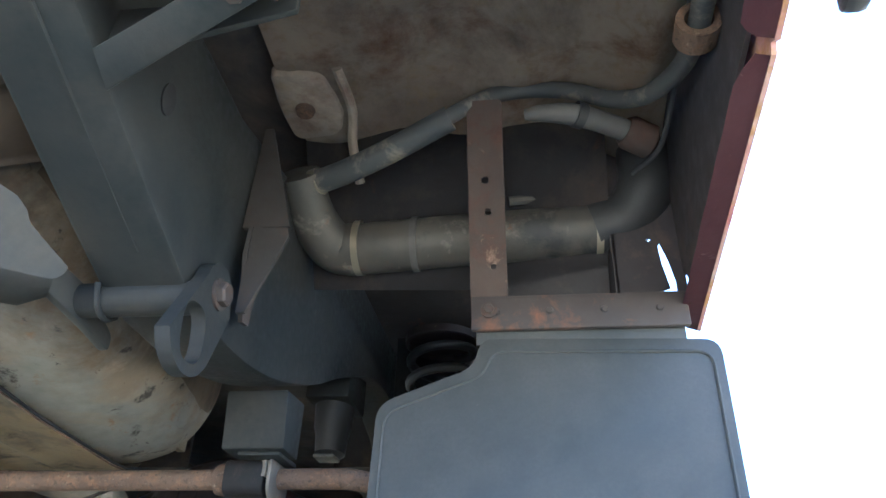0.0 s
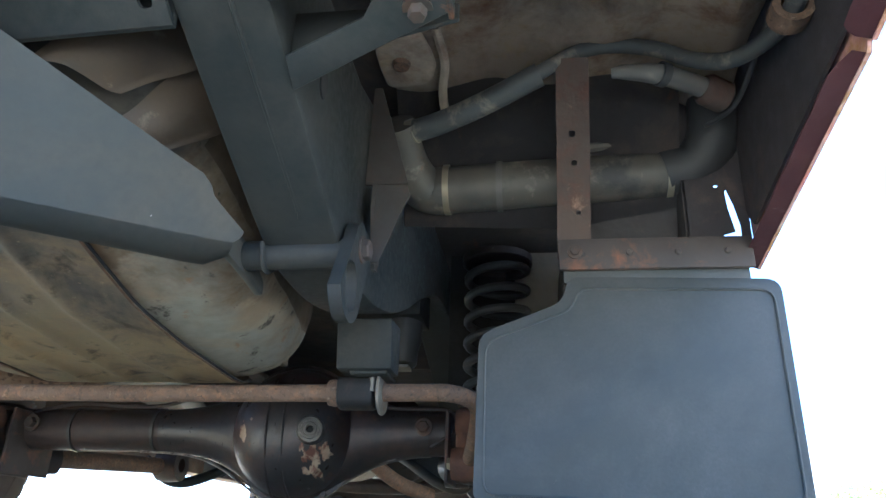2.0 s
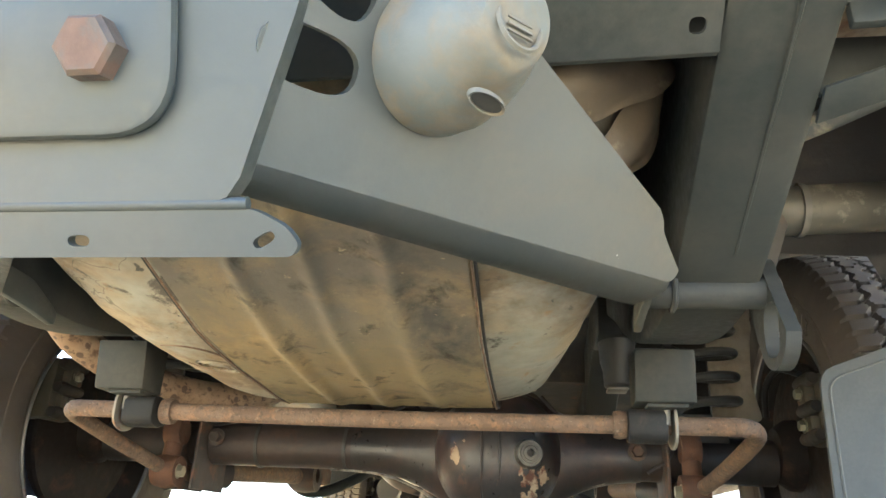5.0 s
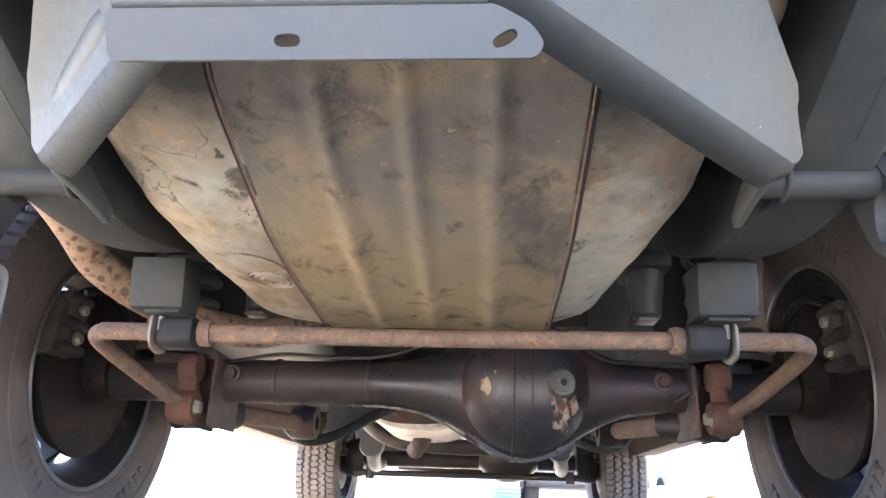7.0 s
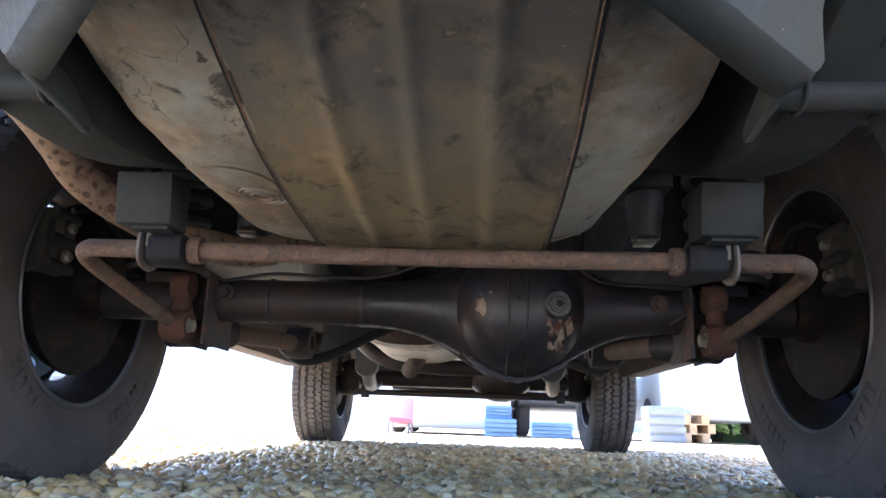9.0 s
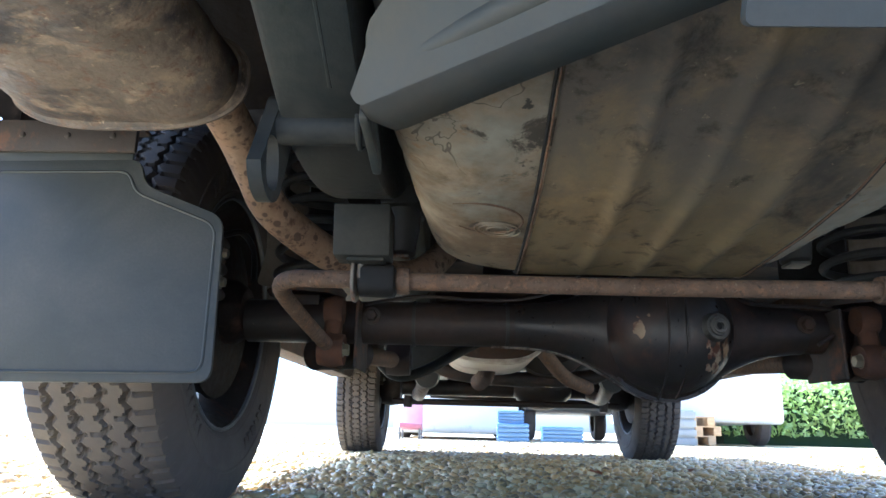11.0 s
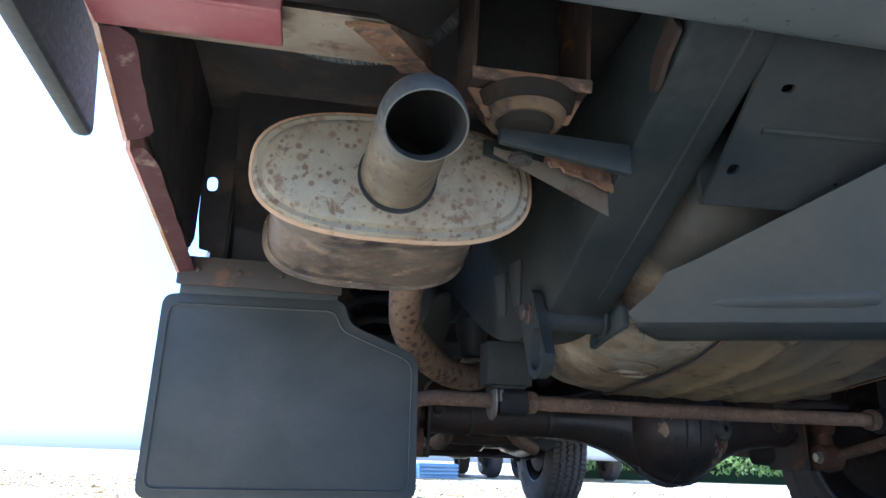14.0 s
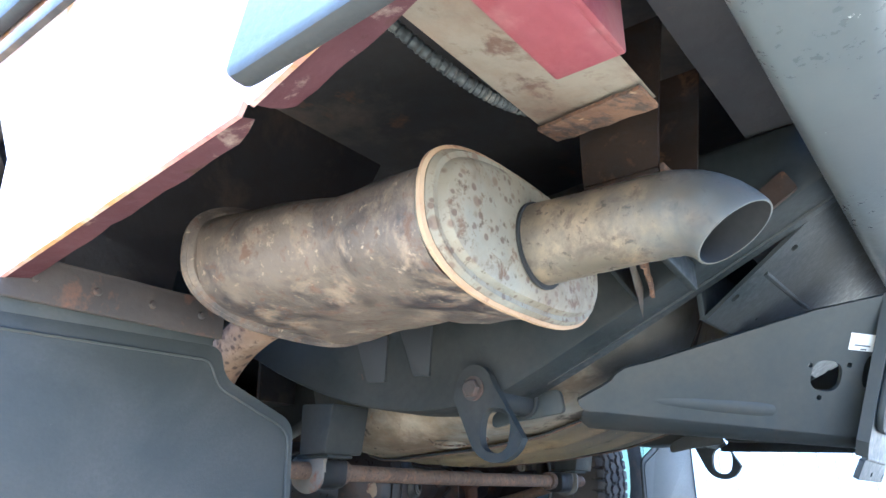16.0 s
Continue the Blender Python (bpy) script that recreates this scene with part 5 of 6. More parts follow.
def wheel_parts(rear):
    w = thing("wheel", "road wheel with dusty zigzag-tread tyre on a steel rim", "wheel", "wheels")
    ax = pose(0, 0, 0, 0, 90, 0)
    marks = []
    for base_, count in ((3.55, 6), (2.2, 5), (0.4, 6), (5.2, 4)):
        for k in range(count):
            a = base_ + 0.085 * k
            for r0, r1, wide in ((0.248, 0.272, 0.0035), (0.248, 0.252, 0.012), (0.268, 0.272, 0.012))[:1 + (k * 7 + count) % 3]:
                marks.append(box(-TW / 2 * 0.993 - 0.0012, -TW / 2 * 0.96, -wide / 2, wide / 2, r0, r1, 0.0, pose(0, 0, 0, math.degrees(a), 0, 0)))
    part("tyre", merge(tyre_mesh(), *marks), m_tyre, w, smooth=0.45)
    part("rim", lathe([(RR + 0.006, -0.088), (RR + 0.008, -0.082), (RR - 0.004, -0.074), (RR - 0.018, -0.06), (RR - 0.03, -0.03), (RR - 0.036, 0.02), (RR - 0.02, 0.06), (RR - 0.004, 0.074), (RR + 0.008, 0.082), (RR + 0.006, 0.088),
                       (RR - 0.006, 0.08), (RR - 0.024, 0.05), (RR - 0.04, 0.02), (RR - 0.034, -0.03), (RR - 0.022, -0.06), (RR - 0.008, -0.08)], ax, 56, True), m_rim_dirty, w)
    part("rim_lip", lathe([(RR - 0.002, -0.0925), (RR + 0.002, -0.0945), (RR + 0.005, -0.092), (RR + 0.003, -0.087), (RR - 0.001, -0.087)], ax, 64, True), m_rim, w, "pale worn rim lip")
    part("wheel_disc", prism([(0.178 * math.cos(a), 0.178 * math.sin(a)) for a in np.linspace(0, 2 * math.pi, 49)[:-1]], 0.02, 0.028, "x", 0.0,
                             [(0.145 * math.cos(a), 0.145 * math.sin(a), 0.036, 0.019, a + math.pi / 2) for a in np.linspace(0, 2 * math.pi, 9)[:-1]]), m_bluepaint if rear else m_rim, w, smooth=0.4)
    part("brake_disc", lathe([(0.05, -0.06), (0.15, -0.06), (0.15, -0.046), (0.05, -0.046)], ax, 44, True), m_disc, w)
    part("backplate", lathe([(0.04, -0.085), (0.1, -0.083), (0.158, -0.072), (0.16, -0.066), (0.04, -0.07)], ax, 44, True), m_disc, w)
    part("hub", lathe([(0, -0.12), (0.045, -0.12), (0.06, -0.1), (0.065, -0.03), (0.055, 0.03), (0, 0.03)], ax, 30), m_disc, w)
    cal = part("caliper", merge(box(-0.095, -0.02, -0.175, -0.105, 0.0, 0.11, 0.008), box(-0.11, -0.075, -0.16, -0.12, 0.015, 0.045, 0.006), box(-0.112, -0.08, -0.155, -0.115, 0.06, 0.1, 0.008)), m_caliper, w, "dusty brake caliper")
    for bz in (0.012, 0.056, 0.1):
        part("caliper_rib", lathe([(0, -0.034), (0.009, -0.034), (0.0115, -0.02), (0.0115, 0.02), (0.009, 0.034), (0, 0.034)], Matrix.Translation((-0.102, -0.14, bz)) @ pose(0, 0, 0, 90, 0, 0), 14), m_stay, cal, "grimy caliper lug")
    part("bleed_hose", tube([(-0.105, -0.13, 0.115), (-0.125, -0.09, 0.13), (-0.13, -0.03, 0.11), (-0.12, 0.02, 0.07)], 0.006, 8), m_bushing, cal, "black brake hose")
    for bz in (0.03, 0.08):
        part("caliper_bolt", hexbolt((-0.11, -0.137, bz), (-0.3, -0.137, bz), 0.009, 0.01, 0.012), m_clip, cal)
    return w


WHEEL_Z = 0.318
wheel = wheel_parts(True)
wheel.matrix_basis = pose(0.745, 0, WHEEL_Z)
MIRROR = Matrix.Diagonal((-1, 1, 1, 1))
copy_thing(wheel, pose(-0.745, 0, WHEEL_Z) @ MIRROR)
for xw in (0.745, -0.745):
    copy_thing(wheel, pose(xw, 2.54, WHEEL_Z + 0.012) @ (MIRROR if xw < 0 else Matrix()))


# ---- mud flaps ----
def flap_outline(s, dx=0.0):
    pts = [(-0.846, 0.152), (-0.847, 0.412), (-0.606, 0.418), (-0.598, 0.386), (-0.5, 0.348), (-0.495, 0.158)]
    return [(-s * x * 1.0 + dx, z) for x, z in pts]


for s, dx in ((-1, 0.0), (1, 0.022)):
    flap = thing("mud_flap", "smooth black rubber mud flap hung behind the wheel, moulded rim line", "mud flap", "mud flaps", at=(s * 0.67 + dx, -0.516, 0.15))
    outl = flap_outline(s, dx)
    sheet = prism(rounded(outl, 0.018), -0.519, -0.513, "y", 0.0015)
    part("sheet", sheet, m_flap, flap)
    inset = [(-0.836, 0.164), (-0.837, 0.398), (-0.618, 0.402), (-0.608, 0.376), (-0.508, 0.338), (-0.506, 0.169)]
    rim_line = rounded([(-s * x + dx, z) for x, z in inset], 0.016, 4)
    part("rim_line", tube([(x, -0.5195, z) for x, z in rim_line + rim_line[:1]], 0.0017, 6, False), m_flap, flap)
    fx0, fx1 = (-0.832, -0.612) if s < 0 else (0.618, 0.842)
    hang = thing("flap_bracket", "rusty angle-iron strip that holds the mud flap", "bracket", "flap brackets", at=((fx0 + fx1) / 2, -0.52, 0.44))
    strip = part("strip", merge(box(fx0, fx1, -0.527, -0.5195, 0.424, 0.462, 0.002), box(fx0, fx1, -0.527, -0.49, 0.458, 0.463, 0.001)), m_hub, hang)
    for k in range(4):
        bx = fx0 + (fx1 - fx0) * (0.12 + 0.25 * k)
        part("rivet", lathe([(0, 0.003), (0.003, 0.0024), (0.0042, 0), (0, 0)], Matrix.Translation((bx, -0.527, 0.444)) @ pose(0, 0, 0, 90, 0, 0), 12), m_hub, strip)
    part("flap_top", box(fx0 + 0.005, fx1 - 0.005, -0.5185, -0.5135, 0.41, 0.44, 0.001), m_flap, hang)

# ---- exhaust ----
MX, MZ = -0.582, 0.459


def oval(cx, cz, hw, hh, n=56):
    """A flat sided oval."""
    out = []
    for k in range(n):
        a = 2 * math.pi * k / n
        c, s_ = math.cos(a), math.sin(a)
        out.append((cx + hw * math.copysign(abs(c) ** 0.72, c), cz + hh * math.copysign(abs(s_) ** 0.78, s_)))
    return out


def loft(sections, cap=True):
    """Rings of (y, outline) joined to a skin."""
    bm = bmesh.new()
    rings = [[bm.verts.new((x, y, z)) for x, z in o] for y, o in sections]
    n = len(rings[0])
    for a, b in zip(rings, rings[1:]):
        for k in range(n):
            bm.faces.new((a[k], a[(k + 1) % n], b[(k + 1) % n], b[k]))
    if cap:
        bm.faces.new(rings[0]), bm.faces.new(rings[-1][::-1])
    return bm


exhaust = thing("exhaust_silencer", "oval cream exhaust silencer with rust spots and turned-down tail pipe", "exhaust", at=(MX, -0.75, 0.4))


def mo(y, grow=0.0, flat=0.0):
    k = (y + 0.885) / 0.28
    return oval(MX - 0.006 * k, MZ + 0.02 * k, 0.1245 + grow, 0.056 + grow * 0.8 - flat)


shell = loft([(-0.868, mo(-0.868, -0.001)), (-0.84, mo(-0.84, -0.004)), (-0.8, mo(-0.8, -0.006)), (-0.76, mo(-0.76, -0.01, 0.002)), (-0.7, mo(-0.7, -0.006)), (-0.66, mo(-0.66, -0.004)), (-0.63, mo(-0.63, -0.001)), (-0.612, mo(-0.612, 0.0))])
bmesh.ops.subdivide_edges(shell, edges=shell.edges[:], cuts=1, use_grid_fill=True)
dented(shell, 0.006, 16.0, 2.0)
part("silencer_shell", shell, m_silencer_body, exhaust, "stained brown and grey lower shell")
part("rear_cap", loft([(-0.868, mo(-0.868, 0.001)), (-0.872, mo(-0.872, 0.004)), (-0.88, mo(-0.88, 0.0045)), (-0.884, mo(-0.884, 0.001)), (-0.884, mo(-0.884, -0.004)), (-0.89, mo(-0.89, -0.008)), (-0.893, mo(-0.893, -0.016)), (-0.894, mo(-0.894, -0.05))]), m_silencer, exhaust, "cream end cap speckled with rust")
part("front_cap", loft([(-0.614, mo(-0.614, 0.001)), (-0.61, mo(-0.61, 0.005)), (-0.602, mo(-0.602, 0.004)), (-0.598, mo(-0.598, -0.01)), (-0.594, mo(-0.594, -0.05))]), m_silencer_body, exhaust)
for yy in (-0.876, -0.606):
    o = mo(yy, 0.005)
    part("rolled_seam", tube([(x, yy, z) for x, z in o + o[:1]], 0.0032, 6, False), m_seam if yy < -0.7 else m_silencer_body, exhaust)


def tail_ring(t, r, seg):
    """A ring of the outlet: straight back, then turned down; t runs from 0 to 1."""
    straight, bend, turn = 0.107, 0.052, radians(58)
    s_ = t * (straight + bend * turn)
    ang = max(0.0, s_ - straight) / bend
    y = -0.892 - min(s_, straight) - bend * math.sin(ang)
    z = 0.4555 - bend * (1 - math.cos(ang))
    out = []
    for k in range(seg):
        a = 2 * math.pi * k / seg
        out.append((MX + 0.003 * t + r * math.cos(a), y - r * math.sin(a) * math.sin(ang), z + r * math.sin(a) * math.cos(ang)))
    return out


def tail_mesh():
    """Outlet pipe with a turned-down end."""
    bm = bmesh.new()
    seg, rings = 40, []
    for t, r in [(0.0, 0.0335), (0.12, 0.0335), (0.13, 0.0328), (0.22, 0.0328), (0.23, 0.032), (0.26, 0.0325), (0.29, 0.0318), (0.32, 0.0322), (0.5, 0.0315)] + [(0.5 + 0.05 * k, 0.0313 - 0.0001 * k + (0.0006 if k in (2, 4) else 0.0)) for k in range(1, 10)] + [(0.99, 0.0303), (1.0, 0.0298), (1.0, 0.0285)]:
        rings.append([bm.verts.new(p) for p in tail_ring(t, r, seg)])
    for p, q in zip(rings, rings[1:]):
        for k in range(seg):
            bm.faces.new((p[k], p[(k + 1) % seg], q[(k + 1) % seg], q[k]))
    return bm


def bore_mesh():
    bm = bmesh.new()
    seg, rings = 40, []
    for t, r in ((0.998, 0.0286), (0.93, 0.0284), (0.86, 0.0284), (0.79, 0.0284), (0.72, 0.0284), (0.65, 0.0284), (0.3, 0.0284), (0.1, 0.0284)):
        rings.append([bm.verts.new(p) for p in tail_ring(t, r, seg)])
    for p, q in zip(rings, rings[1:]):
        for k in range(seg):
            bm.faces.new((p[k], p[(k + 1) % seg], q[(k + 1) % seg], q[k]))
    bm.faces.new(rings[-1])
    return bm


tail = part("tail_pipe", tail_mesh(), m_tail, exhaust, "heat-stained bare metal tail pipe", smooth=0.7)
part("pipe_bore", bore_mesh(), m_soot_shade, tail, "sooty black bore")
part("socket_gap", lathe([(0.0325, 0), (0.0362, 0), (0.0362, 0.0025), (0.0325, 0.0025)], Matrix.Translation((MX, -0.8945, 0.4545)) @ pose(0, 0, 0, 90, 0, 0), 40, True), m_soot_shade, exhaust, "dark gap round the pipe")
part("front_pipe", tube([(-0.512, -0.6, 0.487), (-0.513, -0.53, 0.482), (-0.512, -0.46, 0.47), (-0.507, -0.4, 0.445), (-0.495, -0.35, 0.413), (-0.458, -0.29, 0.386), (-0.413, -0.225, 0.369), (-0.368, -0.16, 0.366), (-0.33, -0.11, 0.37), (-0.295, -0.07, 0.388), (-0.265, -0.01, 0.43), (-0.245, 0.07, 0.48)], 0.0262, 20), m_pipe, exhaust, "curved front pipe peppered with rust spots")
part("hanger_rod", tube([(-0.64, -0.471, 0.61), (-0.642, -0.476, 0.66), (-0.642, -0.48, 0.7)], 0.004, 8), m_rust, exhaust)
part("hanger_tab", prism(rounded([(-0.664, 0.604), (-0.634, 0.584), (-0.616, 0.58), (-0.628, 0.607), (-0.65, 0.622)], 0.004), -0.4725, -0.4695, "y", 0.0, [(-0.644, 0.598, 0.0025, 0.0025, 0)]), m_beige, exhaust, "small cream hanger tab")

# ---- body shell ----
body = thing("car_body", "red car body seen from below: sills, quarter panels and dark underfloor", "car body", kind="structure", at=(0, 0.5, 0.7))
for fx0_, fx1_ in ((-0.76, -0.17), (0.2, 0.76)):
    part("floor_pan", box(fx0_, fx1_, 0.45, 2.35, 0.53, 0.545, 0.003), m_floor, body, "dark sealed floor pan")
    part("heel_board", box(fx0_, fx1_, 0.44, 0.452, 0.53, 0.7, 0.002), m_floor, body)
part("underfloor", box(-0.84, 0.84, -1.06, 2.9, 0.7, 0.72, 0.002), m_floor, body, "dark brown underfloor")
fl_r = bmesh.new()
rows = []
for u in np.linspace(0, 1, 30):
    rows.append([fl_r.verts.new((0.41 + 0.43 * v, -1.06 + 0.62 * u, 0.685 + 0.01 * noise.noise(Vector((v * 5, u * 5, 1))) - 0.03 * math.exp(-((v - 0.95) / 0.08) ** 2) - 0.05 * max(0.0, u - 0.75))) for v in np.linspace(0, 1, 30)])
for a, b in zip(rows, rows[1:]):
    for i in range(29):
        fl_r.faces.new((a[i], a[i + 1], b[i + 1], b[i]))
bmesh.ops.solidify(fl_r, geom=fl_r.faces[:], thickness=0.004)
part("boot_floor", fl_r, m_floor_rusty, body, "brown rust-speckled boot floor")
part("floor_seam", tube([(0.478, -0.66, 0.684), (0.482, -0.6, 0.678), (0.475, -0.56, 0.66), (0.478, -0.52, 0.63)], 0.006, 8), m_floor_rusty, body)
pad = prism(rounded([(0.4, -0.665), (0.462, -0.655), (0.472, -0.6), (0.46, -0.56), (0.4, -0.555)], 0.014), 0.674, 0.69, "z", 0.004)
bmesh.ops.subdivide_edges(pad, edges=pad.edges[:], cuts=2, use_grid_fill=True)
part("floor_pad", dented(pad, 0.004, 40.0), m_floor_rusty, body)
part("pad_bolt", lathe([(0, 0), (0.012, 0), (0.01, 0.006), (0, 0.006)], Matrix.Translation((0.428, -0.607, 0.675)) @ pose(0, 0, 0, 180, 0, 0), 16), m_bar, body)

SIDE = {-1: ((-0.828, -0.488, 0.433), (-0.829, -0.838, 0.479), (-0.833, -0.965, 0.523)), 1: ((0.85, -0.484, 0.436), (0.856, -0.825, 0.492), (0.86, -0.965, 0.53))}
for s in (-1, 1):
    (x0, y0, z0), (x1, y1, z1), (x2, y2, z2) = SIDE[s]
    xx = x1
    outline = [(y0, z0), (y1 + 0.005, z1), (y1, z1 + 0.008), (y1 - 0.006, z1 + 0.003), (y2, z2), (-1.1, 0.545), (-1.1, 1.0), (0.35, 1.0), (0.4, 0.86), (0.3, 0.78), (0.12, 0.8), (-0.12, 0.78), (-0.3, 0.69), (-0.44, 0.62), (-0.484, 0.56), (-0.4875, 0.46)]
    quarter = part("quarter_panel", prism(outline, xx - s * 0.0, xx + s * 0.004, "x", 0.0), m_red, body, "faded red painted quarter panel")
    # turned-in lower edge, ragged with rust
    for (ya, za), (yb, zb), wd in (((y0, z0), (y1 + 0.006, z1), 0.02), ((y1 - 0.006, z1 + 0.004), (y2, z2), 0.024)):
        bm = bmesh.new()
        outer, inn = [], []
        for t in np.linspace(0, 1, 26):
            y, z = ya + (yb - ya) * t, za + (zb - za) * t
            w = wd * (1 + 0.05 * noise.noise(Vector((y * 40, s, 0)))) * min(1.0, 0.5 + 8 * t, 0.5 + 8 * (1 - t))
            outer.append(bm.verts.new((xx + s * 0.003, y, z)))
            inn.append(bm.verts.new((xx - s * w, y, z + 0.004 + 0.003 * noise.noise(Vector((y * 30, 5, 0))))))
        for i in range(25):
            bm.faces.new((outer[i], outer[i + 1], inn[i + 1], inn[i]))
        bmesh.ops.solidify(bm, geom=bm.faces[:], thickness=-0.003)
        part("turned_edge", bm, m_flange, quarter, "rust-nibbled red folded lower edge")
    part("inner_skin", prism([(y0 - 0.045, z0 + 0.04), (y1 - 0.02, z1 + 0.035), (y2 - 0.03, z2 + 0.02), (y2 - 0.03, 0.69), (-0.51, 0.69), (-0.51, z0 + 0.06)], xx - s * 0.01, xx - s * 0.006, "x", 0.0), m_arch, body, "dark inner wing skin")
    # rear wall of the wheel arch, leaning, with a gap at its outer edge
    wall = bmesh.new()
    xin, xout = s * 0.41, s * 0.776
    q = [(xin, -0.56, 0.7), (xout, -0.56, 0.7), (xout, -0.5, 0.575), (xout - s * 0.004, -0.475, 0.525), (xout - s * 0.004, -0.46, 0.465), (s * 0.64, -0.46, 0.465), (s * 0.628, -0.45, 0.512), (xin, -0.44, 0.526)]
    vs = [wall.verts.new(p) for p in q]
    wall.faces.new(vs)
    bmesh.ops.solidify(wall, geom=wall.faces[:], thickness=0.004)
    part("arch_wall", wall, m_floor if s > 0 else m_arch, body, "sealed rear wall of the wheel arch")
    if s > 0:
        edge = [(0.776, 0.46), (0.818, 0.46), (0.818, 0.475), (0.832, 0.479), (0.8265, 0.51), (0.825, 0.533), (0.8275, 0.537), (0.834, 0.515), (0.839, 0.488), (0.8385, 0.46), (0.85, 0.46), (0.85, 0.7), (0.776, 0.7)]
        hole = [(0.8155, 0.5415, 0.003, 0.002, 0.4)]
    else:
        edge = [(-0.776, 0.46), (-0.797, 0.46), (-0.797, 0.477), (-0.813, 0.481), (-0.8195, 0.531), (-0.8205, 0.57), (-0.8245, 0.592), (-0.8285, 0.592), (-0.8285, 0.7), (-0.776, 0.7)]
        hole = [(-0.8065, 0.578, 0.0075, 0.011, 0.1)]
    part("arch_edge", prism(edge, -0.503, -0.5, "y", 0.0, hole), m_arch, body, "arch edge with a gap that lets daylight in")
    part("arch_return", box(min(s * 0.774, s * 0.778), max(s * 0.774, s * 0.778), -0.503, -0.43, 0.46, 0.7, 0.0), m_arch, body)
    hood = bmesh.new()
    rows = []
    for a in np.linspace(-0.35, math.pi - 0.5, 26):
        rows.append([hood.verts.new((s * x, -0.42 * math.cos(math.pi - a) * -1, 0.34 + 0.42 * math.sin(a))) for x in (0.685, 0.715, 0.745, 0.775)])
    for a, b in zip(rows, rows[1:]):
        for i in range(3):
            hood.faces.new((a[i], a[i + 1], b[i + 1], b[i]))
    bmesh.ops.solidify(hood, geom=hood.faces[:], thickness=0.004)
    part("wheel_arch", hood, m_arch, body, "dark rounded wheel arch")
    part("inner_panel", prism(rounded([(0.548 * s, 0.375), (0.64 * s, 0.39), (0.625 * s, 0.46), (0.632 * s, 0.55), (0.655 * s, 0.64), (0.69 * s, 0.7), (0.548 * s, 0.7)], 0.012), 0.085, 0.089, "y", 0.0), m_panel, body, "pale beige pressed panel behind the coil spring")
    # black wall added to paint the shade of the recess by the spring
    part("recess_shade_wall", box(min(s * 0.409, s * 0.546), max(s * 0.409, s * 0.546), 0.092, 0.096, 0.4, 0.7, 0.001), m_soot_shade, body, "added black wall, painted shade inboard of the coil spring")
    part("sill", prism(rounded([(0.4, 0.39), (0.7, 0.335), (2.1, 0.345), (2.3, 0.42), (2.3, 0.7), (0.4, 0.7)], 0.03), s * 0.76, s * 0.85, "x", 0.004), m_rust, body, "brown rusty sill")
    part("rub_strip", box(xx + s * 0.005, xx + s * 0.022, -1.08, 0.3, 0.735, 0.79, 0.006), m_plastic, body, "black side rubbing strip")
    # rear end: red corner, beige cross panel
    xa, xb, xc = (-0.83, -0.688, -0.54) if s < 0 else (0.857, 0.71, 0.56)
    bm = bmesh.new()
    ends = (xa, -0.612 if s < 0 else 0.645, -0.556 if s < 0 else 0.58)
    vs = [bm.verts.new(p) for p in ((ends[0], -1.012, 0.533), (ends[1], -1.012, 0.533), (ends[2], -0.9, 0.564), (ends[0], -0.9, 0.564), (ends[0], -0.925, 0.6), (ends[1], -0.925, 0.6), (ends[2], -0.89, 0.6), (ends[0], -0.89, 0.6))]
    for q4 in ((0, 1, 2, 3), (4, 5, 6, 7), (0, 1, 5, 4), (1, 2, 6, 5), (2, 3, 7, 6), (3, 0, 4, 7)):
        bm.faces.new([vs[i] for i in q4])
    beam = part("rear_sill", bevelled(bm, 0.004), m_beige, body, "beige primered rear floor beam")
    if s < 0:
        end = bmesh.new()
        end.faces.new([end.verts.new(p) for p in ((-0.64, -1.011, 0.5325), (-0.606, -1.011, 0.534), (-0.552, -0.902, 0.565), (-0.586, -0.902, 0.562))])
        bmesh.ops.subdivide_edges(end, edges=end.edges[:], cuts=8, use_grid_fill=True)
        dented(end, 0.002, 60.0)
        bmesh.ops.translate(end, verts=end.verts[:], vec=(0, 0, -0.003))
        bmesh.ops.solidify(end, geom=end.faces[:], thickness=0.003)
        part("rusted_end", end, m_flakes, beam, "rusted folded end of the beam")
    part("corner_skin", merge(box(min(xa, xb), max(xa, xb), -1.018, -0.972, 0.522, 0.5285, 0.002), box(min(xa, xb), max(xa, xb), -1.022, -1.015, 0.522, 0.66, 0.002)), m_corner, beam, "faded red rear corner skin")
# dark box added so that the panel's underside looks shaded
part("rear_dark_filler", box(-0.82, 0.83, -1.076, -1.02, 0.6, 0.638, 0.001), m_floor, body, "dark filler added under the rear panel for its shade")
part("rear_panel", box(-0.84, 0.85, -1.07, -1.03, 0.64, 1.02, 0.004), m_corner, body, "red rear body panel")
part("upper_body", prism(rounded([(-1.068, 1.021), (-1.0, 1.86), (-0.9, 1.92), (1.1, 1.92), (1.25, 1.86), (1.9, 1.1), (3.05, 1.02)], 0.06, 4), -0.79, 0.81, "x", 0.02), m_red, body, "red upper body with windows and roof")
part("bonnet_side", prism(rounded([(0.42, 1.015), (3.05, 1.015), (3.1, 0.72), (0.42, 0.705)], 0.02), -0.84, 0.85, "x", 0.01), m_red, body, "faded red front wings and doors")

# corrugated cable beside the beam
solo("cable_conduit", tube([(-0.74, -0.82, 0.65), (-0.68, -0.86, 0.595), (-0.62, -0.885, 0.575), (-0.57, -0.9, 0.585), (-0.53, -0.9, 0.63), (-0.5, -0.88, 0.7)], lambda t: 0.0055 + 0.0009 * math.sin(t * 700), 10, True, 36), m_hose, "grey corrugated wiring conduit looped under the boot floor", "cable conduit")

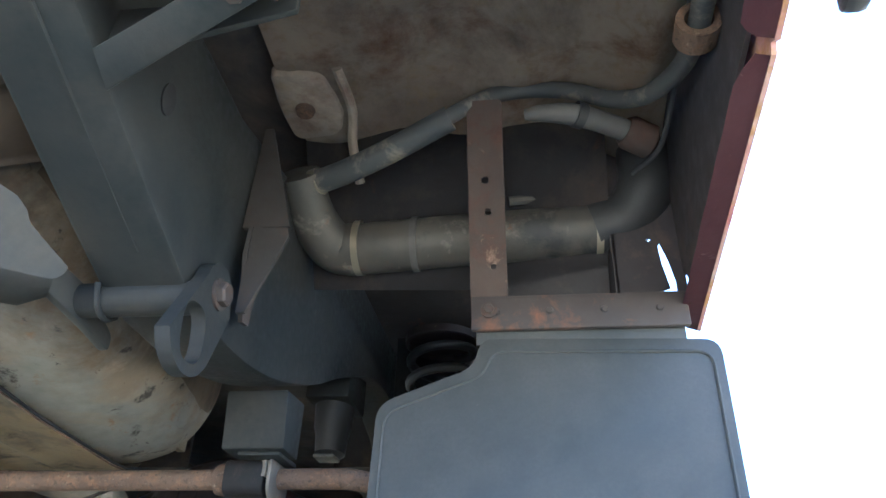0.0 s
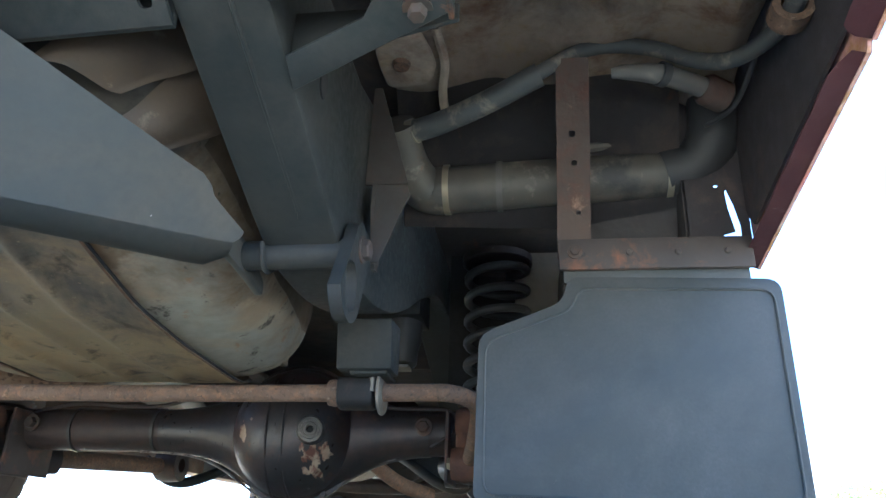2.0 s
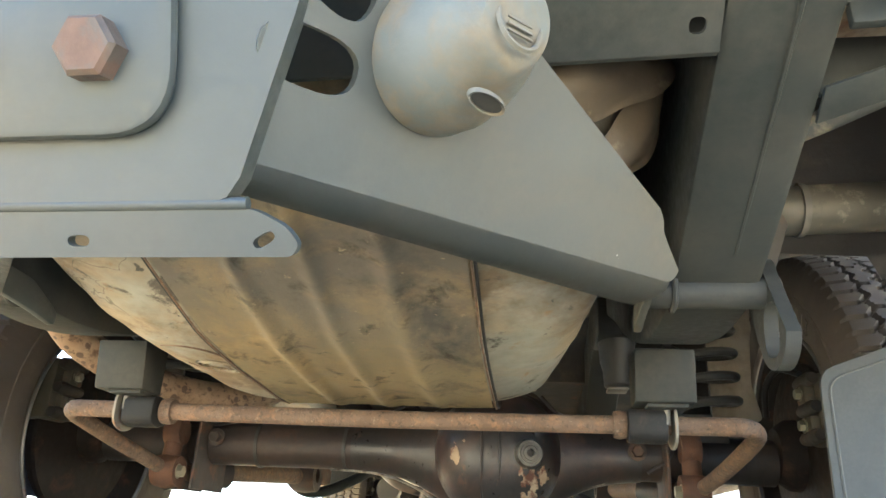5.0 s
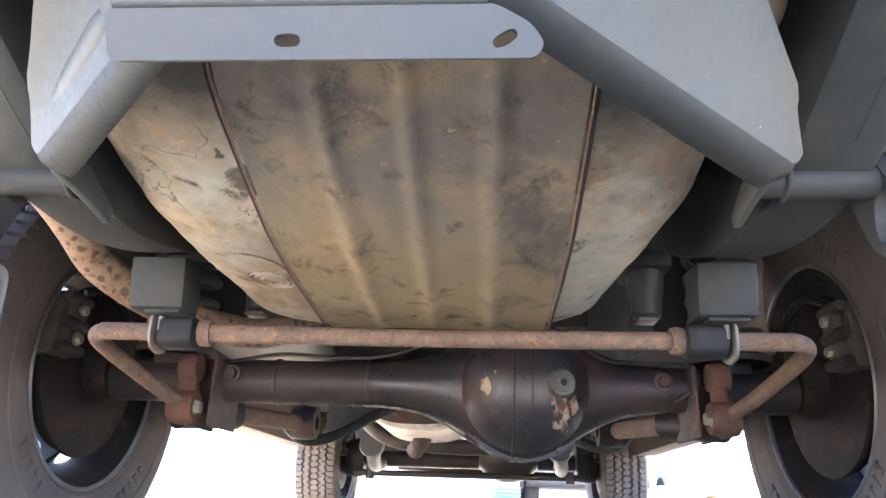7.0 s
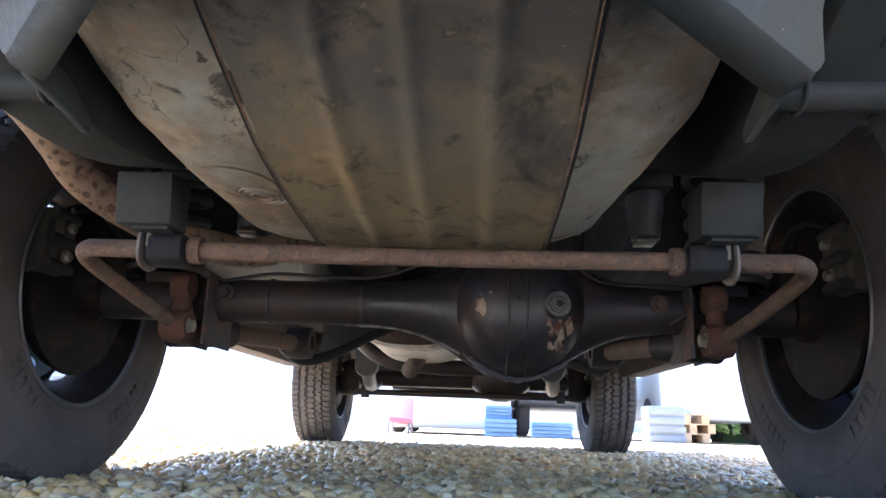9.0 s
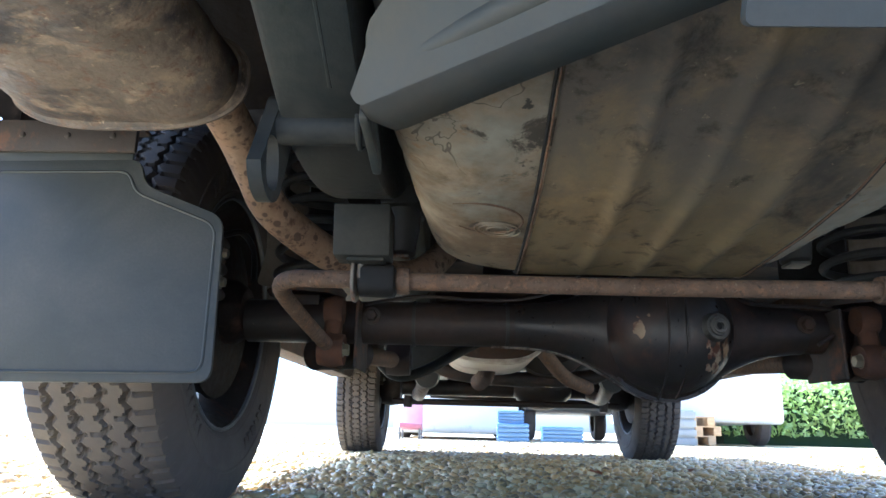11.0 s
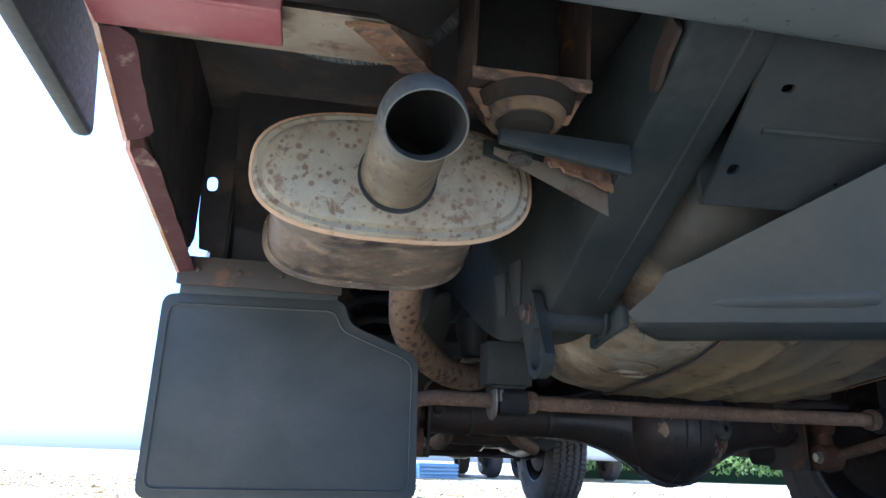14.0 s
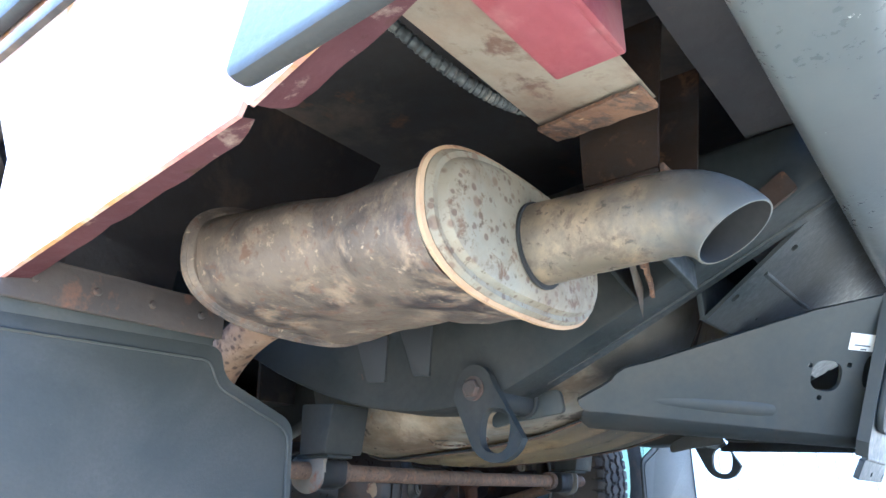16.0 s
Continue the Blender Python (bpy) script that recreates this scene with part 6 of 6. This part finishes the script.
# ---- rear bumper ----
bumper = thing("rear_bumper", "dark grey painted steel rear bumper with black plastic end caps", "bumper", at=(0, -1.15, 0.55))
prof = [(-1.083, 0.51), (-1.148, 0.512), (-1.164, 0.522), (-1.155, 0.55), (-1.14, 0.578), (-1.126, 0.612), (-1.105, 0.62), (-1.083, 0.605)]
part("beam", prism(rounded(prof, 0.02, 3), -0.79, 0.81, "x", 0.003), m_bumper, bumper)
for s, xq in ((-1, -0.845), (1, 0.874)):
    cap_o = rounded([(-0.862, 0.47), (-0.9, 0.58), (-0.95, 0.66), (-1.255, 0.68), (-1.262, 0.52), (-1.2, 0.49)], 0.016, 4)
    endcap = prism(cap_o, xq + s * 0.006, xq + s * 0.022, "x", 0.007)
    part("end_cap", merge(endcap, prism(rounded([(-1.1, 0.505), (-1.21, 0.495), (-1.262, 0.525), (-1.262, 0.66), (-1.1, 0.67)], 0.02), min(s * 0.79, xq + s * 0.005), max(s * 0.79, xq + s * 0.005), "x", 0.004)), m_plastic, bumper, "black plastic wrap-round bumper end")
m_yellow = surface("yellow reflective film", (0.72, 0.44, 0.004), (0.66, 0.4, 0.004), 0.5, 0, 60, 6, bump=0.0)
strip_ = thing("reflective_strip", "thin white and yellow strip along the bumper's top edge", "strip", at=(-0.2, -1.115, 0.63))
strip_m = Matrix.Translation((0, -1.132, 0.601)) @ pose(0, 0, 0, 9, 0, 0)
part("white_band", box(-0.72, 0.7, -0.003, 0.0, 0.0, 0.011, 0.0008, strip_m), m_label, strip_)
part("yellow_band", box(-0.72, 0.7, -0.003, 0.0, 0.0113, 0.028, 0.0008, strip_m), m_yellow, strip_)

# ---- right-hand filler pipe and hoses ----
filler = thing("filler_pipe", "dusty grey fuel filler pipe with zinc clips", "filler pipe", at=(0.62, -0.475, 0.53))
part("pipe", tube([(0.466, -0.474, 0.562), (0.56, -0.476, 0.566), (0.68, -0.478, 0.57), (0.772, -0.478, 0.573)], 0.032, 26, False), m_filler, filler)
part("elbow", tube([(0.47, -0.474, 0.562), (0.443, -0.482, 0.563), (0.425, -0.52, 0.58), (0.418, -0.57, 0.61)], lambda t: 0.0335 - 0.008 * t, 20), m_filler, filler, "grey flexible elbow")
part("outer_elbow", tube([(0.76, -0.478, 0.573), (0.8, -0.485, 0.585), (0.822, -0.5, 0.62), (0.825, -0.52, 0.69)], 0.034, 20), m_black, filler, "black rubber elbow")
for xk, mk in ((0.474, m_clip), (0.545, m_tape), (0.764, m_clip)):
    part("clip", lathe([(0.0322, -0.004), (0.0345, -0.004), (0.0345, 0.004), (0.0322, 0.004)], Matrix.Translation((xk, -0.476, 0.5625 + (xk - 0.47) * 0.035)) @ pose(0, 0, 0, 0, 90, 0), 30, True), mk, filler, "pale metal clip" if mk is m_clip else "pale cable tie")
part("breather", tube([(0.66, -0.5, 0.605), (0.7, -0.497, 0.609), (0.76, -0.49, 0.61)], 0.007, 10), m_filler, filler)

strap = thing("strap_bracket", "rusty pitted steel strap with drilled holes", "bracket", at=(0.64, -0.52, 0.46))
srot = Matrix.Translation((0.637, -0.51, 0.44)) @ pose(0, 0, 0, 26, 0, 0)
part("strap", prism(rounded([(-0.02, 0.0), (0.02, 0.0), (0.021, 0.245), (-0.018, 0.245)], 0.006), -0.004, 0.0, "y", 0.0, [(0.0, 0.155, 0.004, 0.004, 0), (0.002, 0.12, 0.0035, 0.0035, 0), (0.006, 0.06, 0.003, 0.003, 0)], srot), m_rust, strap, smooth=0.4)
part("foot_bolt", hexbolt((0.637, -0.528, 0.446), (0.637, -0.6, 0.446), 0.006, 0.005, 0.009), m_bolt, strap)
part("top_bolt", hexbolt((0.638, -0.608, 0.652), (0.638, -0.7, 0.61), 0.006, 0.005, 0.009), m_bolt, strap)

hose = thing("breather_hose", "grey rubber breather hose looped under the boot floor", "hose", at=(0.6, -0.6, 0.64))
part("hose_run", tube([(0.425, -0.555, 0.604), (0.47, -0.57, 0.607), (0.53, -0.59, 0.62), (0.594, -0.612, 0.642), (0.64, -0.61, 0.672), (0.685, -0.602, 0.688), (0.735, -0.612, 0.672), (0.775, -0.632, 0.637), (0.805, -0.665, 0.61), (0.828, -0.715, 0.597), (0.83, -0.77, 0.585), (0.826, -0.84, 0.58)], 0.0095, 12), m_hose, hose)
part("thick_end", tube([(0.422, -0.555, 0.603), (0.47, -0.57, 0.607), (0.53, -0.59, 0.62), (0.6, -0.61, 0.645)], 0.0145, 14), m_hose, hose)
part("clamp", lathe([(0.0148, -0.005), (0.0165, -0.005), (0.0165, 0.005), (0.0148, 0.005)], along((0.438, -0.56, 0.604), (0.47, -0.57, 0.607)), 20, True), m_clip, hose, "worn metal hose clamp")
part("wrapped_length", tube([(0.683, -0.621, 0.633), (0.7, -0.623, 0.632), (0.735, -0.624, 0.626), (0.775, -0.606, 0.624), (0.805, -0.59, 0.62)], lambda t: 0.006 + 0.006 * min(1, 2 * t), 14), m_tape, hose, "pale torn tape wrapping")
part("tape_band", lathe([(0.0125, -0.005), (0.0145, -0.005), (0.0145, 0.005), (0.0125, 0.005)], along((0.74, -0.623, 0.626), (0.775, -0.606, 0.624)), 18, True), m_black, hose)
part("pipe_joint", lathe([(0, -0.02), (0.015, -0.02), (0.019, -0.014), (0.019, 0.012), (0.014, 0.016), (0, 0.016)], along((0.806, -0.588, 0.62), (0.83, -0.575, 0.615)), 18), m_rust, hose, "brown push-fit joint")
part("brass_collar", lathe([(0.012, -0.012), (0.019, -0.012), (0.019, 0.012), (0.012, 0.012)], along((0.83, -0.765, 0.586), (0.827, -0.82, 0.581)), 20, True), m_bar, hose, "brown collar")
part("thin_wire", tube([(0.8, -0.55, 0.6), (0.825, -0.6, 0.6), (0.83, -0.7, 0.62), (0.838, -0.85, 0.66)], 0.003, 8), m_black, hose)

stay = thing("stay_bracket", "dark rusty triangular stay beside the chassis rail", "bracket", at=(0.44, -0.65, 0.4))
part("side_plate", prism([(-0.667, 0.472), (-0.632, 0.474), (-0.628, 0.46), (-0.636, 0.382), (-0.65, 0.38), (-0.668, 0.44)], 0.419, 0.423, "x", 0.0), m_stay, stay)
part("face_plate", prism([(0.42, 0.472), (0.456, 0.47), (0.459, 0.46), (0.43, 0.382), (0.422, 0.382)], -0.665, -0.661, "y", 0.0), m_stay, stay)
part("upper_web", prism([(0.409, 0.475), (0.411, 0.6), (0.42, 0.6), (0.456, 0.475)], -0.66, -0.656, "y", 0.0), m_stay, stay)

# ---- under the middle and front of the car ----
box_c = thing("centre_silencer", "pale round exhaust box, rusty at its end", "exhaust box", at=(-0.13, 0.95, 0.36))
part("can", loft([(y, oval(-0.13, 0.4, 0.158 - g, 0.088 - g)) for y, g in ((0.8, 0.02), (0.805, 0.0), (0.82, -0.003), (0.84, 0.0), (1.3, 0.0), (1.32, 0.03))]), m_can, box_c)
part("end_cap", loft([(y, oval(-0.13, 0.4, 0.152 - g, 0.083 - g)) for y, g in ((0.785, 0.06), (0.79, 0.02), (0.8, 0.004))]), m_rust, box_c)
pipes = thing("front_exhaust_pipe", "brown rusty exhaust pipes under the gearbox", "exhaust pipe", at=(0, 1.4, 0.3))
part("pipe", tube([(-0.13, 1.25, 0.36), (-0.14, 1.15, 0.3), (-0.165, 1.2, 0.275)], 0.03, 14), m_rust, pipes)
part("pipe", tube([(0.02, 0.95, 0.38), (0.12, 1.1, 0.3), (0.22, 1.2, 0.265)], 0.024, 14), m_bar, pipes)
gear = thing("gearbox_crossmember", "dark steel gearbox crossmember below the prop shaft", "crossmember", at=(0, 1.3, 0.3))
part("beam", merge(tube([(-0.38, 1.35, 0.4), (-0.28, 1.35, 0.33), (-0.1, 1.35, 0.305), (0.15, 1.35, 0.305), (0.3, 1.35, 0.33), (0.38, 1.35, 0.4)], 0.028, 14)), m_axle, gear)
part("gearbox", lathe([(0, 0), (0.12, 0.0), (0.16, 0.05), (0.17, 0.35), (0.13, 0.5), (0, 0.5)], Matrix.Translation((0.1, 1.2, 0.47)) @ pose(0, 0, 0, -90, 0, 0), 26), m_axle, gear)
shaft = thing("prop_shaft", "dark propeller shaft running forward from the axle", "prop shaft", at=(0.08, 0.6, 0.38))
part("shaft_tube", tube([(0.06, 0.28, 0.35), (0.12, 1.25, 0.44)], 0.032, 16, False), m_axle, shaft)
for s in (-1, 1):
    armt = thing("link_crossmember", "grey crossmember curving down to the link mount", "crossmember", "link mounts", at=(s * 0.35, 0.6, 0.3))
    part("arm", tube([(s * 0.45, 0.5, 0.3), (s * 0.4, 0.56, 0.25), (s * 0.33, 0.6, 0.262), (s * 0.22, 0.66, 0.33), (s * 0.1, 0.72, 0.4)], 0.014, 12), m_chassis, armt)
    part("web", prism([(0.12, 0.4), (0.3, 0.27), (0.36, 0.27), (0.36, 0.42)], 0.66, 0.668, "y", 0.001, (), Matrix.Diagonal((s, 1, 1, 1))), m_chassis, armt)
    rad = thing("radius_arm", "black front radius arm with rubber bush", "suspension arm", "radius arms", at=(s * 0.4, 1.9, 0.3))
    part("arm", tube([(s * 0.36, 1.5, 0.32), (s * 0.42, 2.0, 0.27), (s * 0.46, 2.5, 0.3)], 0.03, 12), m_axle, rad)
    part("bush", lathe([(0, -0.03), (0.045, -0.03), (0.05, 0), (0.045, 0.03), (0, 0.03)], Matrix.Translation((s * 0.36, 1.49, 0.315)) @ pose(0, 0, 0, 90, 0, 0), 20), m_black, rad)
faxle = thing("front_axle", "black front axle with steering rods", "axle", at=(0, 2.54, 0.32))
part("axle_tube", tube([(-0.62, 2.54, 0.33), (0.62, 2.54, 0.33)], 0.042, 16, False), m_axle, faxle)
part("diff_housing", lathe([(0.05, -0.15), (0.1, -0.1), (0.12, -0.03), (0.12, 0.03), (0.1, 0.1), (0.05, 0.15)], Matrix.Translation((0.2, 2.5, 0.345)) @ pose(0, 0, 0, 0, 90, 0), 28), m_axle, faxle)
part("track_rod", tube([(-0.58, 2.38, 0.25), (0.58, 2.38, 0.25)], 0.016, 12, False), m_axle, faxle)
part("drag_link", tube([(-0.4, 2.72, 0.3), (0.55, 2.7, 0.27)], 0.016, 12, False), m_axle, faxle)
for s in (-1, 1):
    part("swivel_hub", lathe([(0, -0.06), (0.09, -0.05), (0.1, 0), (0.09, 0.05), (0, 0.06)], Matrix.Translation((s * 0.6, 2.54, 0.33)) @ pose(0, 0, 0, 0, 90, 0), 24), m_axle, faxle)
    part("ball_joint", lathe([(0, -0.03), (0.022, -0.03), (0.026, 0), (0.022, 0.03), (0, 0.03)], Matrix.Translation((s * 0.5, 2.38, 0.25)), 14), m_axle, faxle)
sump = thing("engine_sump", "black engine block and sump far forward under the bonnet", "engine", at=(0, 2.3, 0.4))
part("sump", prism(rounded([(1.8, 0.42), (2.3, 0.36), (2.75, 0.4), (2.9, 0.7), (1.8, 0.7)], 0.03), -0.22, 0.22, "x", 0.01), m_axle, sump)
part("front_valance", box(-0.8, 0.8, 2.95, 3.05, 0.36, 0.9, 0.02), m_plastic, sump)


# ---- surroundings ----
m_green = surface("hedge leaves", (0.45, 0.54, 0.2), (0.64, 0.7, 0.34), 0.55, 0, 20, 2, bump=0.0, island=0.5)
shell_ = m_green.node_tree.nodes["Principled BSDF"]
glow_through, mixed = m_green.node_tree.nodes.new("ShaderNodeBsdfTranslucent"), m_green.node_tree.nodes.new("ShaderNodeMixShader")
glow_through.inputs[0].default_value = (0.5, 0.6, 0.14, 1)
mixed.inputs[0].default_value = 0.5
m_green.node_tree.links.new(shell_.outputs[0], mixed.inputs[1])
m_green.node_tree.links.new(glow_through.outputs[0], mixed.inputs[2])
m_green.node_tree.links.new(mixed.outputs[0], m_green.node_tree.nodes["Material Output"].inputs[0])
m_white = surface("white van paint", (0.75, 0.75, 0.74), (0.8, 0.8, 0.79), 0.35, 0, 60, 2, [((0.5, 0.5, 0.48), 3, 0.68, 0.1, 0.6, 0)], 0.0)
m_blue = surface("blue plastic crate", (0.12, 0.2, 0.34), (0.16, 0.25, 0.4), 0.45, 0, 40, 4, bump=0.1)
m_wood = surface("pallet wood", (0.5, 0.33, 0.16), (0.62, 0.43, 0.23), 0.8, 0, 40, 6, stretch=(1, 6, 6), bump=0.2)
m_pink = surface("pink fabric", (0.34, 0.12, 0.17), (0.4, 0.16, 0.21), 0.8, 0, 60, 6, bump=0.1)
m_greenpaint = surface("green painted board", (0.05, 0.085, 0.055), (0.07, 0.11, 0.075), 0.6, 0, 30, 3, bump=0.1)
m_glass = surface("dark window", (0.03, 0.035, 0.04), (0.045, 0.05, 0.055), 0.1, 0, 60, 4, bump=0.0)
m_greycrate = surface("grey crate", (0.25, 0.27, 0.28), (0.32, 0.33, 0.34), 0.6, 0, 40, 4, bump=0.1)


def leaf_cloud(x0, x1, y0, y1, z0, z1, n, size, seed):
    """Many small leaves over an uneven body."""
    rng = np.random.default_rng(seed)
    p = np.c_[rng.uniform(x0, x1, n), rng.uniform(y0, y1, n), rng.uniform(z0, z1, n)]
    keep = []
    for k, (x, y, z) in enumerate(p):
        top = z1 - 0.35 * (z1 - z0) * (0.5 + 0.5 * noise.noise(Vector((x * 0.9, y * 0.9, seed))))
        keep.append(z < top)
    p = p[np.array(keep)]
    n = len(p)
    d1, d2 = rng.normal(size=(n, 3)), rng.normal(size=(n, 3))
    d1 /= np.linalg.norm(d1, axis=1)[:, None]
    d2 -= d1 * (d1 * d2).sum(1)[:, None]
    d2 /= np.linalg.norm(d2, axis=1)[:, None]
    s = size * rng.uniform(0.6, 1.3, n)[:, None]
    co = np.stack([p - d1 * s, p + d2 * s * 0.5, p + d1 * s, p - d2 * s * 0.5], 1).reshape(-1, 3)
    me = bpy.data.meshes.new("leaves")
    me.from_pydata(co.tolist(), [], np.arange(4 * n).reshape(-1, 4).tolist())
    me.materials.append(m_green)
    return me


hedge = thing("hedge", "low bright green hedge beyond the yard", "hedge", at=(8, 13, 0))
hb = new("leaves", leaf_cloud(4.25, 16.0, 11.4, 12.6, 0.15, 1.55, 24000, 0.06, 3))
hb.parent, hb.matrix_parent_inverse = hedge, Matrix.Translation((-8, -13, 0))
# box added behind the leaves; its dark green paints the hedge's inner shade
part("hedge_shade_core", dented(box(4.5, 16.0, 11.9, 12.5, -0.02, 1.0, 0.0), 0.05, 1.5), surface("hedge shade core", (0.02, 0.035, 0.01), (0.035, 0.05, 0.015), 0.9, 0, 8, 2, bump=0.2), hedge)



def parked_car(name, label, cx, cy, turn, length, height, paint, ride=0.3):
    car = thing(name, label, "vehicle", at=(cx, cy, 0))
    m = pose(cx, cy, 0, 0, 0, turn)
    l = length / 2
    prof_ = rounded([(-l, ride), (l, ride), (l, height * 0.55), (l * 0.75, height * 0.6), (l * 0.45, height), (-l * 0.95, height), (-l, height * 0.6)], 0.12, 4)
    part("body", prism(prof_, -0.85, 0.85, "y", 0.03, (), m), paint, car)
    for sy in (-1, 1):
        part("window", prism(rounded([(-l * 0.8, height * 0.65), (l * 0.55, height * 0.65), (l * 0.36, height * 0.93), (-l * 0.8, height * 0.93)], 0.05), sy * 0.852, sy * 0.86, "y", 0.0, (), m), m_glass, car)
        for wx in (-l * 0.6, l * 0.62):
            wv = part("wheel", lathe([(0.19, -0.1), (0.3, -0.1), (0.335, -0.06), (0.335, 0.06), (0.3, 0.1), (0.19, 0.1)], m @ Matrix.Translation((wx, sy * 0.76, 0.32)) @ pose(0, 0, 0, 90, 0, 0), 32, True), m_tyre, car)
            part("wheel_rim", lathe([(0, 0.05), (0.12, 0.06), (0.19, 0.03), (0.19, -0.03), (0, -0.03)], m @ Matrix.Translation((wx, sy * 0.76, 0.32)) @ pose(0, 0, 0, 90, 0, 0), 24), m_rim, wv)
    return car


parked_car("white_van", "long white van standing at the end of the yard", -0.3, 10.6, 90, 4.2, 2.2, m_white, 0.06)
parked_car("parked_car", "pale grey car parked beyond the yard, seen from behind", 1.55, 11.0, 90, 3.8, 1.7, m_rim, 0.42)
parked_car("white_car", "white car parked by the hedge", 3.6, 11.2, 90, 4.0, 1.7, m_white, 0.3)


def crate(name, label, cx, cy, w, d, h, mat, z=0.0):
    c = thing(name, label, "crate", "crates", at=(cx, cy, z))
    for k in range(4):
        part("slat", box(cx - w / 2, cx + w / 2, cy - d / 2, cy - d / 2 + 0.02, z + h * (0.02 + 0.25 * k), z + h * (0.2 + 0.25 * k), 0.003), mat, c)
    part("crate_body", box(cx - w / 2 + 0.01, cx + w / 2 - 0.01, cy - d / 2 + 0.022, cy + d / 2, z, z + h, 0.01), mat, c)


crate("plastic_crate", "stacked blue plastic crate on the gravel", 0.35, 6.9, 0.36, 0.3, 0.2, m_blue)
crate("plastic_crate", "stacked blue plastic crate on the gravel", 0.33, 6.95, 0.3, 0.26, 0.14, m_blue, 0.2)
crate("plastic_crate", "blue plastic crate on the gravel under the car", 1.0, 7.6, 0.5, 0.3, 0.18, m_blue)
crate("storage_box", "grey storage box beside the pallets", 2.25, 7.2, 0.42, 0.4, 0.4, m_greycrate)
for k in range(3):
    px = 3.0 + 0.08 * (k % 2)
    pal = thing("pallet", "pale wooden pallet stacked on the gravel", "pallet", "pallets", at=(px, 9.2, 0.13 * k))
    for j in range(5):
        part("board", box(px - 0.3, px + 0.3, 8.8 + 0.2 * j, 8.9 + 0.2 * j, 0.1 + 0.13 * k, 0.118 + 0.13 * k, 0.002), m_wood, pal)
    for j in range(3):
        part("bearer", box(px - 0.3 + 0.25 * j, px - 0.2 + 0.25 * j, 8.8, 9.7, -0.012 + 0.13 * k, 0.1 + 0.13 * k, 0.002), m_wood, pal)
chair = thing("garden_chair", "pink fabric garden chair in the yard", "chair", at=(-0.85, 7.5, 0))
part("seat", dented(prism([(7.3, 0.12), (7.7, 0.1), (7.85, 0.42), (7.8, 0.43), (7.62, 0.16), (7.3, 0.18)], -0.98, -0.72, "x", 0.01), 0.02, 4), m_pink, chair)
for lx, ly in ((-0.97, 7.35), (-0.73, 7.35), (-0.97, 7.8), (-0.73, 7.8)):
    part("leg", tube([(lx, ly, -0.02), (lx, ly, 0.13)], 0.012, 8, False), m_rim, chair)
shed = thing("green_shed", "green boarded shed wall with white frame beside the yard", "shed", at=(5.2, 0.5, 0))
for k in range(9):
    part("board", box(5.0, 5.03, 0.9 + 0.12 * k, 1.017 + 0.12 * k, -0.02, 2.1, 0.003), m_greenpaint, shed)
for k in range(16):
    part("pale_board", box(5.0, 5.03, -1.05 + 0.12 * k, -0.933 + 0.12 * k, -0.02, 2.1, 0.003), m_greycrate, shed, "weathered grey-white board")
part("corner_post", box(4.97, 5.05, 0.872, 0.898, -0.02, 2.2, 0.002), m_white, shed)
house = thing("white_house", "pale rendered house wall with windows across the yard", "house", at=(9, -3, 0))
part("wall", box(9.0, 9.3, -9.0, 4.5, -0.02, 5.0, 0.01), m_white, house)
for wy in (-6.5, -3.5, -0.5, 2.4):
    win = part("window", box(8.97, 9.02, wy, wy + 1.1, 0.9, 2.0, 0.01), m_white, house)
    part("pane", box(8.955, 8.975, wy + 0.08, wy + 1.02, 0.98, 1.92, 0.004), m_glass, win)
part("roof", prism([(8.8, 5.0), (9.5, 5.0), (9.5, 5.7)], -9.2, 4.7, "y", 0.01), m_rust, house)
